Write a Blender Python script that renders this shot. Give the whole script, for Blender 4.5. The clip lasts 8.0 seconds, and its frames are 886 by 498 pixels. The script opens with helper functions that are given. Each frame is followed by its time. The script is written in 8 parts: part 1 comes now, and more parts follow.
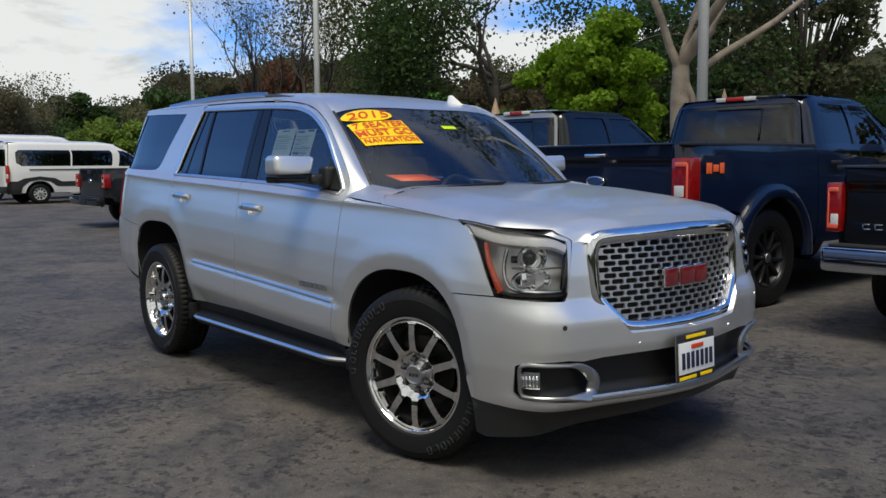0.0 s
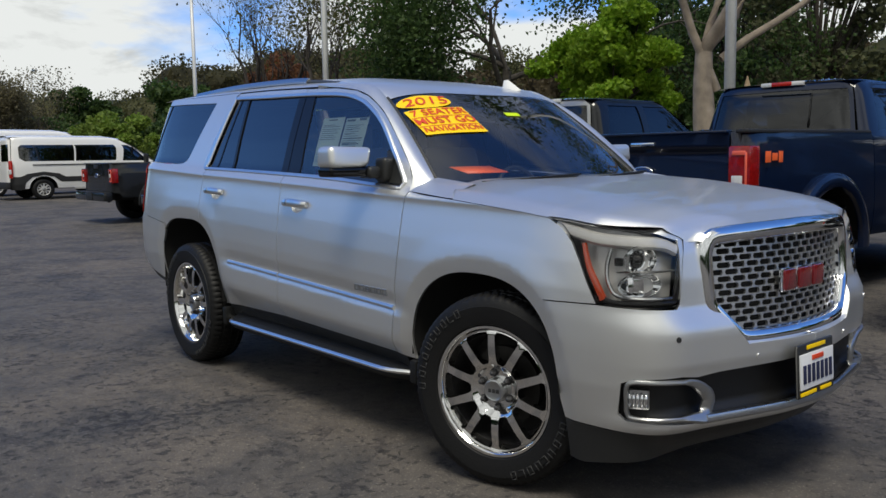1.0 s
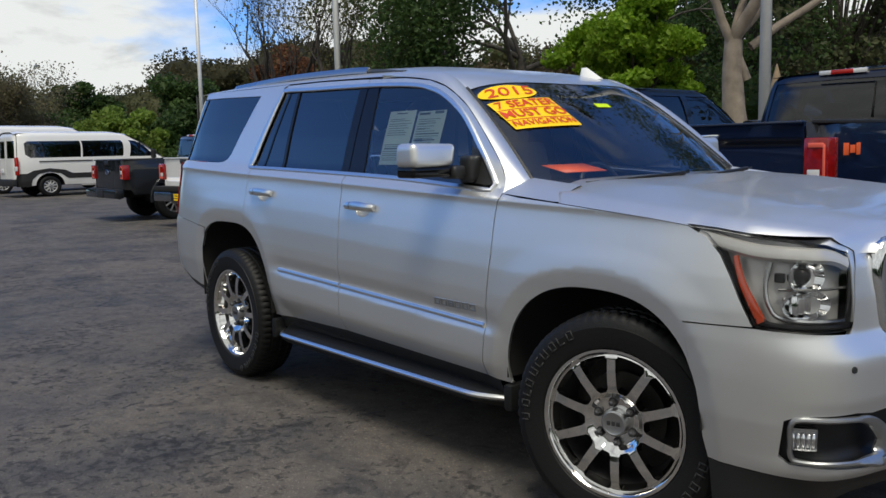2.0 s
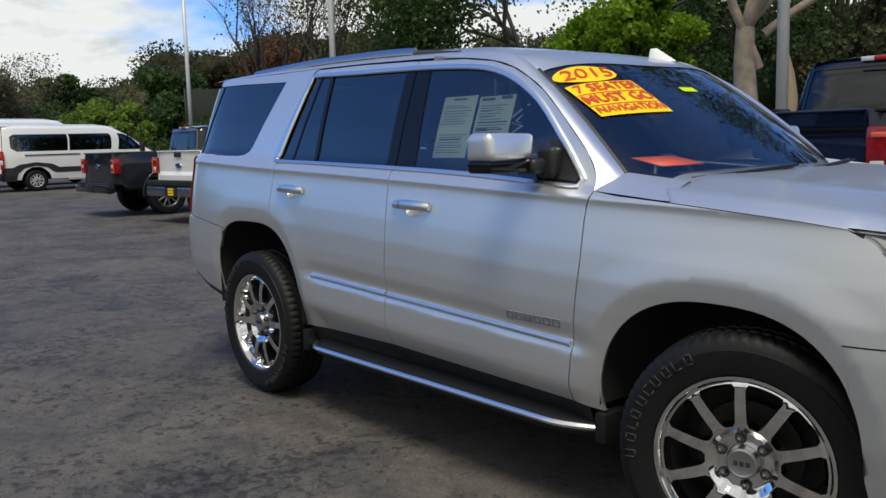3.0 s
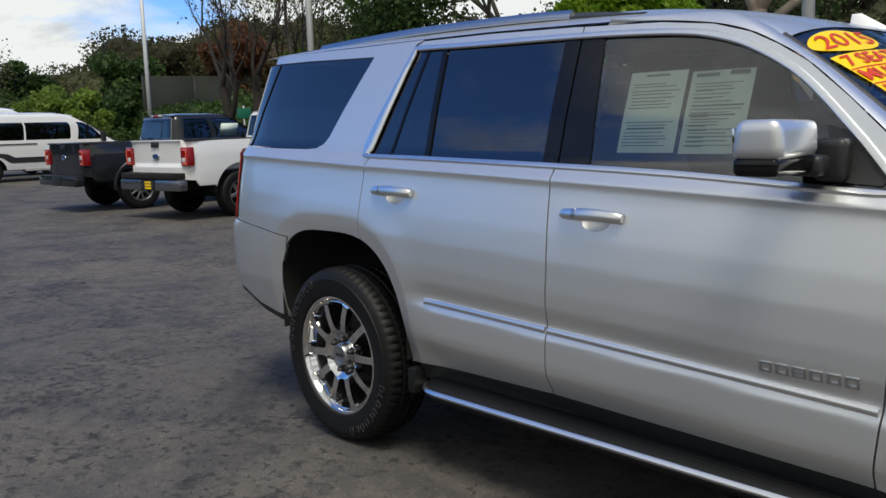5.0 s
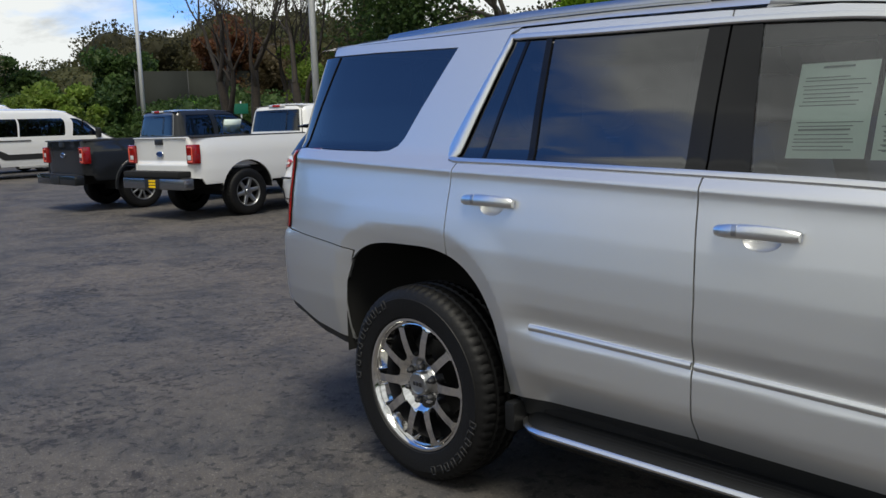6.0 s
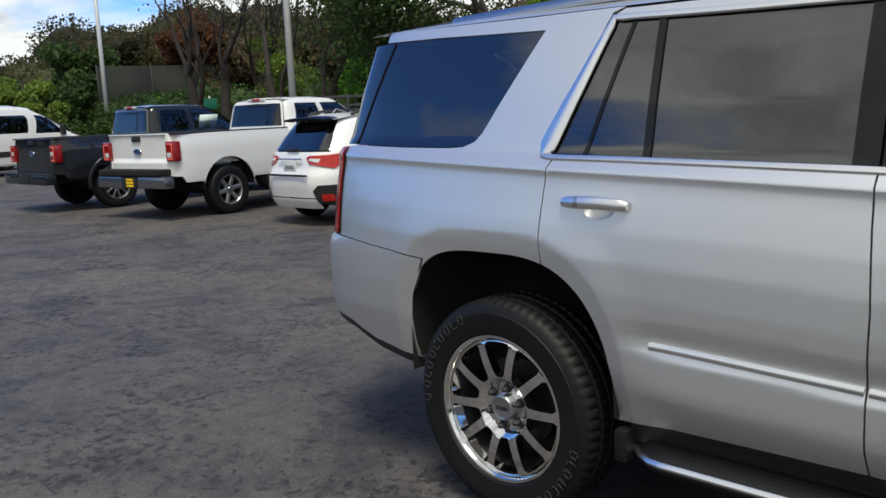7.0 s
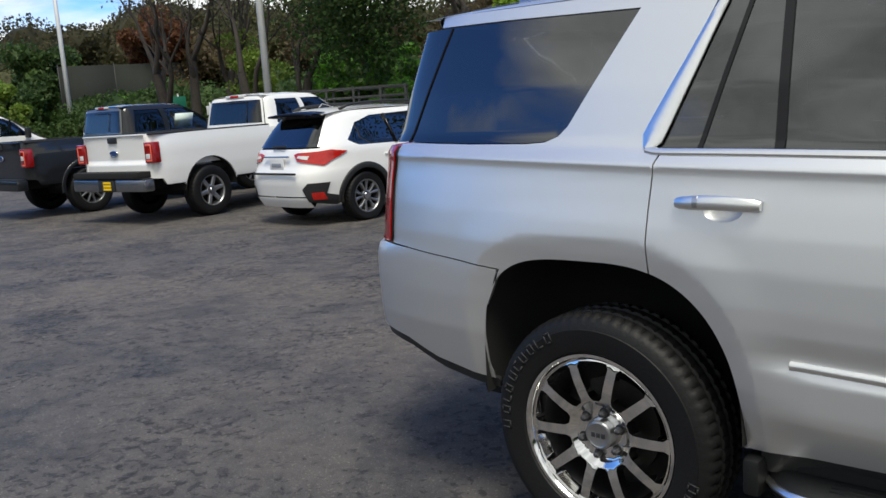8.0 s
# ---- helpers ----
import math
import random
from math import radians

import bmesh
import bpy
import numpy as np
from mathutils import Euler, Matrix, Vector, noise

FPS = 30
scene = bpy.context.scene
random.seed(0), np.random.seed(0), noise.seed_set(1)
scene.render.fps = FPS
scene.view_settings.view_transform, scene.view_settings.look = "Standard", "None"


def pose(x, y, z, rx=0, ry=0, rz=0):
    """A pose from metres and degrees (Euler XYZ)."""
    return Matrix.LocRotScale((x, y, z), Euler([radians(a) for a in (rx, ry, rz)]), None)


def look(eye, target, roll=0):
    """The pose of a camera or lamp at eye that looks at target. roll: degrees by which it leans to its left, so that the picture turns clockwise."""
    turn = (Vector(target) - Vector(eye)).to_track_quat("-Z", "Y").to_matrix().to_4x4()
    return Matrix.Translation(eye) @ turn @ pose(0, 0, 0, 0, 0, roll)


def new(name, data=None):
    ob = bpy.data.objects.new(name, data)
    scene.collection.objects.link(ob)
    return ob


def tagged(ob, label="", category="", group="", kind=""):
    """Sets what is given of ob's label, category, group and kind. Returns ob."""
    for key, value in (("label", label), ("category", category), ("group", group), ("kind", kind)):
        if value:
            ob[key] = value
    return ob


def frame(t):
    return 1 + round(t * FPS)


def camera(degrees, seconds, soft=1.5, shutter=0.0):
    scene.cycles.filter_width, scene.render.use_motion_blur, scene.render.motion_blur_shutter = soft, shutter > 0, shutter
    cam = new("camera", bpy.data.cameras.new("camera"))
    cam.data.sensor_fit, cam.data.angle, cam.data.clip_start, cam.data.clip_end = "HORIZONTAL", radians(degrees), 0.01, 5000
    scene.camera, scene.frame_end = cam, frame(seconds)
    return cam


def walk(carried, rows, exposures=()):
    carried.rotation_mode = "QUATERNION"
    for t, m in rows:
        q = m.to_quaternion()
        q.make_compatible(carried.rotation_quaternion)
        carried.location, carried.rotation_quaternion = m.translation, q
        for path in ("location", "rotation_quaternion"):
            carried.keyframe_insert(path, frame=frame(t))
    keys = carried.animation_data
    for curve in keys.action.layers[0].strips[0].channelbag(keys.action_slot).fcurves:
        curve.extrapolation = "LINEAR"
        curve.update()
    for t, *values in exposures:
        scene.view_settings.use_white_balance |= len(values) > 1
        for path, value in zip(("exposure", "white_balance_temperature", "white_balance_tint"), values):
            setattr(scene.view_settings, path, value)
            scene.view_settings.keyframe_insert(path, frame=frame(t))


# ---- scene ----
cam = camera(54.3, 8.0)
PATH = [
    (0, (4.578, -3.315, 1.359), (3.04, -2.053, 1.161), -0.4),
    (0.5, (4.305, -3.297, 1.368), (2.768, -2.034, 1.162), -0.6),
    (1, (4.035, -3.3, 1.357), (2.497, -2.04, 1.14), -0.9),
    (1.5, (3.735, -3.323, 1.38), (2.192, -2.071, 1.156), -1.2),
    (3, (2.839, -3.236, 1.387), (1.32, -1.96, 1.134), -1.6),
    (3.5, (2.544, -3.253, 1.389), (1.04, -1.96, 1.132), -1.5),
    (4, (2.227, -3.229, 1.396), (0.743, -1.915, 1.131), -1.7),
    (5.5, (1.349, -3.209, 1.426), (-0.09, -1.851, 1.138), -1.7),
    (6, (1.039, -3.196, 1.442), (-0.395, -1.834, 1.147), -1.9),
    (6.5, (0.756, -3.206, 1.441), (-0.664, -1.831, 1.137), -2.2),
    (7, (0.464, -3.237, 1.457), (-0.912, -1.819, 1.143), -2.5),
    (7.5, (0.213, -3.228, 1.453), (-1.115, -1.768, 1.129), -3.2),
    (8, (-0.058, -3.215, 1.479), (-1.38, -1.753, 1.143), -4.0),
]
walk(cam, [(t, look(eye, target, roll)) for t, eye, target, roll in PATH], [(0, -0.15, 6800, 5), (4, -0.06, 6800, 5), (6.5, 0.01, 6750, 5), (8, 0.25, 6700, 5)])

# ---- world, sun, exposure ----
SUN_ELEVATION, SUN_AZIMUTH = 64.0, 322.0   # degrees; azimuth counted from +x towards +y
world = bpy.data.worlds.new("sky")
scene.world = world
world.use_nodes = True
wt = world.node_tree
wt.nodes.clear()


def wnode(kind, **values):
    n = wt.nodes.new(kind)
    for key, value in values.items():
        n.inputs[key].default_value = value
    return n


w_out = wnode("ShaderNodeOutputWorld")
w_bg = wnode("ShaderNodeBackground")
w_sky = wt.nodes.new("ShaderNodeTexSky")
w_sky.sky_type, w_sky.sun_disc = "NISHITA", False
w_sky.sun_elevation, w_sky.sun_rotation = radians(SUN_ELEVATION), radians(90 - SUN_AZIMUTH)
w_sky.air_density, w_sky.dust_density, w_sky.ozone_density = 1.0, 0.1, 4.0
w_geo = wt.nodes.new("ShaderNodeTexCoord")
# broken cloud as one flat layer overhead, thickening towards one side and the horizon, with grey undersides
def wmath(op, a, b=None):
    n = wt.nodes.new("ShaderNodeMath")
    n.operation = op
    for k, v in enumerate((a, b)):
        if v is None:
            continue
        if isinstance(v, (int, float)):
            n.inputs[k].default_value = v
        else:
            wt.links.new(v, n.inputs[k])
    return n.outputs[0]


w_sep = wt.nodes.new("ShaderNodeSeparateXYZ")
wt.links.new(w_geo.outputs["Generated"], w_sep.inputs[0])
w_h = wmath("MAXIMUM", w_sep.outputs["Z"], 0.0)
w_den = wmath("ADD", w_h, 0.2)
w_px, w_py = wmath("DIVIDE", w_sep.outputs["X"], w_den), wmath("DIVIDE", w_sep.outputs["Y"], w_den)
w_vec = wt.nodes.new("ShaderNodeCombineXYZ")
wt.links.new(w_px, w_vec.inputs[0])
wt.links.new(w_py, w_vec.inputs[1])
w_vec.inputs[2].default_value = 3.7
w_noise = wnode("ShaderNodeTexNoise", Scale=1.1, Detail=6.0, Roughness=0.5, Distortion=0.05)
w_noise2 = wnode("ShaderNodeTexNoise", Scale=2.3, Detail=8.0, Roughness=0.6, Distortion=0.3)
for n in (w_noise, w_noise2):
    wt.links.new(w_vec.outputs[0], n.inputs["Vector"])
# open blue on one side of the sky, cloud on the other, and a bank of cloud low over the woods
w_len = wmath("SQRT", wmath("ADD", wmath("MULTIPLY", w_sep.outputs["X"], w_sep.outputs["X"]), wmath("MULTIPLY", w_sep.outputs["Y"], w_sep.outputs["Y"])))
w_lean = wmath("SUBTRACT", wmath("MULTIPLY", w_sep.outputs["X"], 0.55), wmath("MULTIPLY", w_sep.outputs["Y"], 0.83))
w_lean = wmath("SUBTRACT", wmath("DIVIDE", w_lean, wmath("MAXIMUM", w_len, 0.2)), 0.26)
w_lean = wmath("MULTIPLY", wmath("MINIMUM", wmath("MAXIMUM", wmath("MULTIPLY", w_lean, 4.0), -1.0), 1.0), 0.24)
w_north = wmath("MINIMUM", wmath("MAXIMUM", wmath("MULTIPLY", wmath("ADD", w_sep.outputs["Y"], 0.02), 4.0), 0.0), 1.0)
w_low = wmath("MULTIPLY", wmath("MULTIPLY", wmath("POWER", wmath("SUBTRACT", 1.0, w_h), 8.0), 1.1), w_north)
w_top = wmath("MULTIPLY", wmath("MAXIMUM", wmath("SUBTRACT", w_h, 0.5), 0.0), 0.6)   # cloud closes overhead
w_cov = wmath("ADD", wmath("ADD", wmath("ADD", w_noise.outputs["Fac"], w_lean), w_low), w_top)
w_ramp = wt.nodes.new("ShaderNodeValToRGB")
w_ramp.color_ramp.elements[0].position, w_ramp.color_ramp.elements[1].position = 0.46, 0.58
w_ramp2 = wt.nodes.new("ShaderNodeValToRGB")
w_ramp2.color_ramp.elements[0].position, w_ramp2.color_ramp.elements[1].position = 0.34, 0.64
w_ramp2.color_ramp.elements[0].color = (3.1, 3.2, 3.4, 1)
w_ramp2.color_ramp.elements[1].color = (7.2, 7.4, 7.75, 1)
w_mix = wt.nodes.new("ShaderNodeMixRGB")
wt.links.new(w_cov, w_ramp.inputs["Fac"])
wt.links.new(wmath("ADD", w_noise2.outputs["Fac"], wmath("MULTIPLY", w_low, 0.45)), w_ramp2.inputs["Fac"])
wt.links.new(w_ramp.outputs["Color"], w_mix.inputs["Fac"])
w_haze = wt.nodes.new("ShaderNodeMixRGB")
w_haze.blend_type = "MULTIPLY"
w_haze.inputs["Fac"].default_value = 1.0
w_haze.inputs["Color2"].default_value = (0.66, 0.97, 1.55, 1)   # clear air between broken clouds
wt.links.new(w_sky.outputs["Color"], w_haze.inputs["Color1"])
wt.links.new(w_haze.outputs["Color"], w_mix.inputs["Color1"])
wt.links.new(w_ramp2.outputs["Color"], w_mix.inputs["Color2"])
wt.links.new(w_mix.outputs["Color"], w_bg.inputs["Color"])
w_bg.inputs["Strength"].default_value = 0.125
wt.links.new(w_bg.outputs["Background"], w_out.inputs["Surface"])

sun = new("sun", bpy.data.lights.new("sun", "SUN"))
sun.data.energy, sun.data.angle, sun.data.color = 3.0, radians(24), (1.0, 0.95, 0.88)
_e, _a = radians(SUN_ELEVATION), radians(SUN_AZIMUTH)
sun.matrix_world = look((math.cos(_a) * 50, math.sin(_a) * 50, 60), (math.cos(_a) * 50 - math.cos(_e) * math.cos(_a), math.sin(_a) * 50 - math.cos(_e) * math.sin(_a), 60 - math.sin(_e)))
scene.view_settings.exposure = 0.0

# ---- materials ----
def mat(name, base, rough=0.5, metal=0.0, coat=0.0, vary=0.0, grain=60.0, bump=0.0, second=None, stain=1.5, emit=None, spec=0.5, rvar=0.0, per_piece=0.0):
    """A procedural surface: base colour, broken up at two scales (grain and stain), with fine relief."""
    m = bpy.data.materials.new(name)
    m.use_nodes = True
    nt = m.node_tree
    b = nt.nodes["Principled BSDF"]
    b.inputs["Base Color"].default_value = (*base, 1)
    b.inputs["Roughness"].default_value = rough
    b.inputs["Metallic"].default_value = metal
    b.inputs["Coat Weight"].default_value = coat
    b.inputs["Coat Roughness"].default_value = 0.04
    b.inputs["Specular IOR Level"].default_value = spec
    if emit:
        b.inputs["Emission Color"].default_value = (*emit[:3], 1)
        b.inputs["Emission Strength"].default_value = emit[3]
    if vary or bump or second or rvar:
        tc = nt.nodes.new("ShaderNodeTexCoord")
        n1 = nt.nodes.new("ShaderNodeTexNoise")
        n1.inputs["Scale"].default_value, n1.inputs["Detail"].default_value = grain, 5
        n2 = nt.nodes.new("ShaderNodeTexNoise")
        n2.inputs["Scale"].default_value, n2.inputs["Detail"].default_value = stain, 6
        for n in (n1, n2):
            nt.links.new(tc.outputs["Object"], n.inputs["Vector"])
        mx = nt.nodes.new("ShaderNodeMixRGB")
        other = second or tuple(c * (1 - vary) for c in base)
        mx.inputs["Color1"].default_value = (*other, 1)
        mx.inputs["Color2"].default_value = (*base, 1)
        rp = nt.nodes.new("ShaderNodeMapRange")
        rp.inputs["From Min"].default_value, rp.inputs["From Max"].default_value = 0.35, 0.65
        av = nt.nodes.new("ShaderNodeMath")
        av.operation = "ADD"
        hf = nt.nodes.new("ShaderNodeMath")
        hf.operation = "MULTIPLY"
        hf.inputs[1].default_value = 0.5
        nt.links.new(n1.outputs["Fac"], av.inputs[0])
        nt.links.new(n2.outputs["Fac"], av.inputs[1])
        nt.links.new(av.outputs[0], hf.inputs[0])
        nt.links.new(hf.outputs[0], rp.inputs["Value"])
        nt.links.new(rp.outputs["Result"], mx.inputs["Fac"])
        nt.links.new(mx.outputs["Color"], b.inputs["Base Color"])
        if rvar:
            rr = nt.nodes.new("ShaderNodeMapRange")
            rr.inputs["To Min"].default_value, rr.inputs["To Max"].default_value = max(0.0, rough - rvar), rough + rvar
            nt.links.new(n2.outputs["Fac"], rr.inputs["Value"])
            nt.links.new(rr.outputs["Result"], b.inputs["Roughness"])
        if bump:
            bp = nt.nodes.new("ShaderNodeBump")
            bp.inputs["Strength"].default_value, bp.inputs["Distance"].default_value = bump, 0.01
            nt.links.new(n1.outputs["Fac"], bp.inputs["Height"])
            nt.links.new(bp.outputs["Normal"], b.inputs["Normal"])
    return m


def glass(name, tint, gloss=1.0, rough=0.0, ior=1.9):
    """A thin pane: what passes is tinted, and the gloss follows Fresnel."""
    m = bpy.data.materials.new(name)
    m.use_nodes = True
    nt = m.node_tree
    nt.nodes.clear()
    out = nt.nodes.new("ShaderNodeOutputMaterial")
    tr = nt.nodes.new("ShaderNodeBsdfTransparent")
    tr.inputs["Color"].default_value = (*tint, 1)
    gl = nt.nodes.new("ShaderNodeBsdfGlossy")
    gl.inputs["Roughness"].default_value = rough
    gl.inputs["Color"].default_value = (gloss, gloss, gloss, 1)
    fr = nt.nodes.new("ShaderNodeFresnel")
    fr.inputs["IOR"].default_value = ior
    mx = nt.nodes.new("ShaderNodeMixShader")
    nt.links.new(fr.outputs["Fac"], mx.inputs["Fac"])
    nt.links.new(tr.outputs["BSDF"], mx.inputs[1])
    nt.links.new(gl.outputs["BSDF"], mx.inputs[2])
    nt.links.new(mx.outputs["Shader"], out.inputs["Surface"])
    return m


def paint(name, base, metal=0.0, rough=0.35, flake=0.0, dust=0.12, coat=1.0, spec=0.5):
    """Car paint: a base coat with fine flakes under clear lacquer, a little road dust on it."""
    m = mat(name, base, rough, metal, coat=coat, spec=spec)
    nt = m.node_tree
    b = nt.nodes["Principled BSDF"]
    tc = nt.nodes.new("ShaderNodeTexCoord")
    n = nt.nodes.new("ShaderNodeTexNoise")
    n.inputs["Scale"].default_value, n.inputs["Detail"].default_value = 2.4, 8
    nt.links.new(tc.outputs["Object"], n.inputs["Vector"])
    rr = nt.nodes.new("ShaderNodeMapRange")
    rr.inputs["From Min"].default_value, rr.inputs["From Max"].default_value = 0.35, 0.7
    rr.inputs["To Min"].default_value, rr.inputs["To Max"].default_value = 0.03, 0.03 + dust
    nt.links.new(n.outputs["Fac"], rr.inputs["Value"])
    nt.links.new(rr.outputs["Result"], b.inputs["Coat Roughness"])
    if flake:
        v = nt.nodes.new("ShaderNodeTexVoronoi")
        v.inputs["Scale"].default_value = 900
        nt.links.new(tc.outputs["Object"], v.inputs["Vector"])
        bp = nt.nodes.new("ShaderNodeBump")
        bp.inputs["Strength"].default_value, bp.inputs["Distance"].default_value = flake, 0.001
        nt.links.new(v.outputs["Distance"], bp.inputs["Height"])
        nt.links.new(bp.outputs["Normal"], b.inputs["Normal"])
    return m


SILVER = paint("silver_paint", (0.750, 0.760, 0.765), metal=0.80, rough=0.36, flake=0.02, dust=0.08, coat=0.55)
WHITE_PAINT = paint("white_paint", (0.78, 0.78, 0.77), rough=0.4)
NAVY = paint("navy_paint", (0.003, 0.008, 0.028), metal=0.0, rough=0.4, dust=0.02, coat=1.0, spec=0.1)
CHARCOAL = paint("charcoal_paint", (0.012, 0.0135, 0.016), metal=0.0, rough=0.5, dust=0.03, coat=0.9, spec=0.1)
BLACK_PAINT = paint("black_paint", (0.004, 0.0045, 0.006), rough=0.3, dust=0.02, coat=1.0, spec=0.1)
CHROME = mat("chrome", (0.82, 0.83, 0.84), 0.06, 1.0, rvar=0.04, stain=3)
BRIGHT = mat("bright_trim", (0.90, 0.90, 0.89), 0.30, 1.0, vary=0.06, rvar=0.05, stain=3)
RIM_CHROME = mat("wheel_chrome", (0.88, 0.87, 0.85), 0.07, 1.0, vary=0.06, rvar=0.03, stain=6)
BARREL = mat("wheel_barrel", (0.10, 0.10, 0.105), 0.4, 0.8, vary=0.3)
SATIN = mat("satin_metal", (0.55, 0.56, 0.57), 0.28, 1.0, vary=0.1, rvar=0.08)
RUBBER = mat("tyre_rubber", (0.0075, 0.0075, 0.008), 0.58, vary=0.35, grain=90, bump=0.15, spec=0.3)
RUBBER_PALE = mat("pale_rubber", (0.028, 0.028, 0.029), 0.7, vary=0.3, grain=120)
BOARD = mat("board_plastic", (0.009, 0.0095, 0.010), 0.55, vary=0.3, grain=160, bump=0.15, spec=0.3)
TRIM = mat("black_trim", (0.02, 0.021, 0.022), 0.45, vary=0.25, grain=200, bump=0.08)
GLOSS_BLACK = mat("gloss_black", (0.006, 0.006, 0.007), 0.10, spec=0.35)
DARK = mat("dark_void", (0.006, 0.006, 0.006), 0.9)
CLOTH = mat("dark_leather", (0.02, 0.02, 0.022), 0.5, vary=0.3, grain=150, bump=0.1)
GREY_CLOTH = mat("grey_leather", (0.17, 0.165, 0.16), 0.55, vary=0.2, grain=150, bump=0.1)
SIDE_CLEAR = glass("front_door_glass", (0.94, 0.97, 0.95), ior=1.95)
TRUCK_TINT = glass("truck_glass", (0.10, 0.105, 0.11), ior=1.65)
TINT = glass("privacy_glass", (0.035, 0.038, 0.042), ior=2.1)
CLEAR = glass("clear_glass", (0.90, 0.94, 0.92))
LENS = glass("lamp_lens", (0.97, 0.97, 0.97), ior=1.35)
RED_LENS = mat("red_lens", (0.34, 0.008, 0.008), 0.15, coat=0.6, vary=0.45, grain=35, stain=9)
RED_HOT = mat("bright_red_lens", (0.52, 0.014, 0.008), 0.18, coat=0.5, vary=0.35, grain=45, stain=12)
WHITE_LENS = mat("white_lens", (0.75, 0.75, 0.75), 0.1, coat=1.0, vary=0.2, grain=60)
AMBER = mat("amber_lens", (0.40, 0.055, 0.02), 0.12, coat=1.0, vary=0.3, grain=60)
YELLOW = mat("yellow_vinyl", (0.95, 0.62, 0.0), 0.4)
RED_INK = mat("red_ink", (0.62, 0.05, 0.01), 0.5)
ORANGE = mat("orange_card", (0.85, 0.13, 0.03), 0.5)
LIME = mat("lime_card", (0.55, 0.75, 0.0), 0.5)
PAPER = mat("pale_paper", (0.80, 0.92, 0.86), 0.7, vary=0.06, grain=20)
INK = mat("grey_ink", (0.16, 0.21, 0.20), 0.7)
PLATE_WHITE = mat("plate_white", (0.72, 0.73, 0.75), 0.4)
PLATE_INK = mat("plate_ink", (0.015, 0.02, 0.06), 0.4)
POLE = mat("galvanised_pole", (0.62, 0.63, 0.63), 0.5, 0.2, vary=0.12, grain=30, stain=2)


# ---- mesh tools ----
def mesh_object(name, bm, material, smooth=True):
    me = bpy.data.meshes.new(name)
    bm.normal_update()
    bm.to_mesh(me)
    bm.free()
    for m in (material if isinstance(material, (list, tuple)) else [material]):
        me.materials.append(m)
    if smooth:
        me.polygons.foreach_set("use_smooth", [True] * len(me.polygons))
    return new(name, me)


def part(name, bm, material, parent, label="", smooth=True, sharp=35):
    """Links a bmesh as one mesh object under a thing or under a part."""
    if smooth and sharp:
        lim = radians(sharp)
        for e in bm.edges:
            if len(e.link_faces) == 2 and e.calc_face_angle(0) > lim:
                e.smooth = False
    ob = mesh_object(name, bm, material, smooth)
    ob.parent = parent
    if label:
        ob["label"] = label
    return ob


def empty(name, m=None, label="", category="", group="", kind=""):
    ob = new(name)
    if m is not None:
        ob.matrix_world = m
    return tagged(ob, label, category, group, kind)


def box(bm, c, size, bevel=0.0, rot=None, seg=2):
    """Adds a bevelled box to bm."""
    m = Matrix.Translation(c) @ (rot.to_4x4() if rot else Matrix()) @ Matrix.Diagonal((*size, 1))
    r = bmesh.ops.create_cube(bm, size=1, matrix=m)
    if bevel:
        es = {e for v in r["verts"] for e in v.link_edges}
        bmesh.ops.bevel(bm, geom=list(es), offset=bevel, segments=seg, affect="EDGES", profile=0.6)
    return bm


def lathe(bm, profile, seg=48, axis="y", centre=(0, 0, 0), closed=False, radial=None):
    """Turns (radius, height) pairs round an axis. radial(i, j) may change a radius."""
    c = Vector(centre)
    rings = []
    for j, (r, h) in enumerate(profile):
        ring = []
        for i in range(seg):
            a = 2 * math.pi * i / seg
            rr = r + (radial(i, j) if radial else 0)
            p = {"y": (rr * math.cos(a), h, rr * math.sin(a)), "z": (rr * math.cos(a), rr * math.sin(a), h), "x": (h, rr * math.cos(a), rr * math.sin(a))}[axis]
            ring.append(bm.verts.new(c + Vector(p)))
        rings.append(ring)
    n = len(rings)
    for j in range(n if closed else n - 1):
        a, b = rings[j], rings[(j + 1) % n]
        for i in range(seg):
            k = (i + 1) % seg
            f = (a[i], a[k], b[k], b[i])
            bm.faces.new(f if axis != "y" else f[::-1])
    return rings


def tube(bm, pts, radii, seg=8, ends=True):
    """A tapered tube along points."""
    pts = [Vector(p) for p in pts]
    rings = []
    up = Vector((0.13, 0.31, 0.94))
    for i, p in enumerate(pts):
        d = (pts[min(i + 1, len(pts) - 1)] - pts[max(i - 1, 0)]).normalized()
        x = d.cross(up)
        if x.length < 0.05:
            x = d.cross(Vector((1, 0, 0)))
        x.normalize()
        y = d.cross(x)
        r = radii[i] if isinstance(radii, (list, tuple)) else radii
        rings.append([bm.verts.new(p + (x * math.cos(2 * math.pi * k / seg) + y * math.sin(2 * math.pi * k / seg)) * r) for k in range(seg)])
    for a, b in zip(rings, rings[1:]):
        for k in range(seg):
            bm.faces.new((a[k], a[(k + 1) % seg], b[(k + 1) % seg], b[k]))
    if ends:
        bm.faces.new(rings[0][::-1])
        bm.faces.new(rings[-1])
    return rings


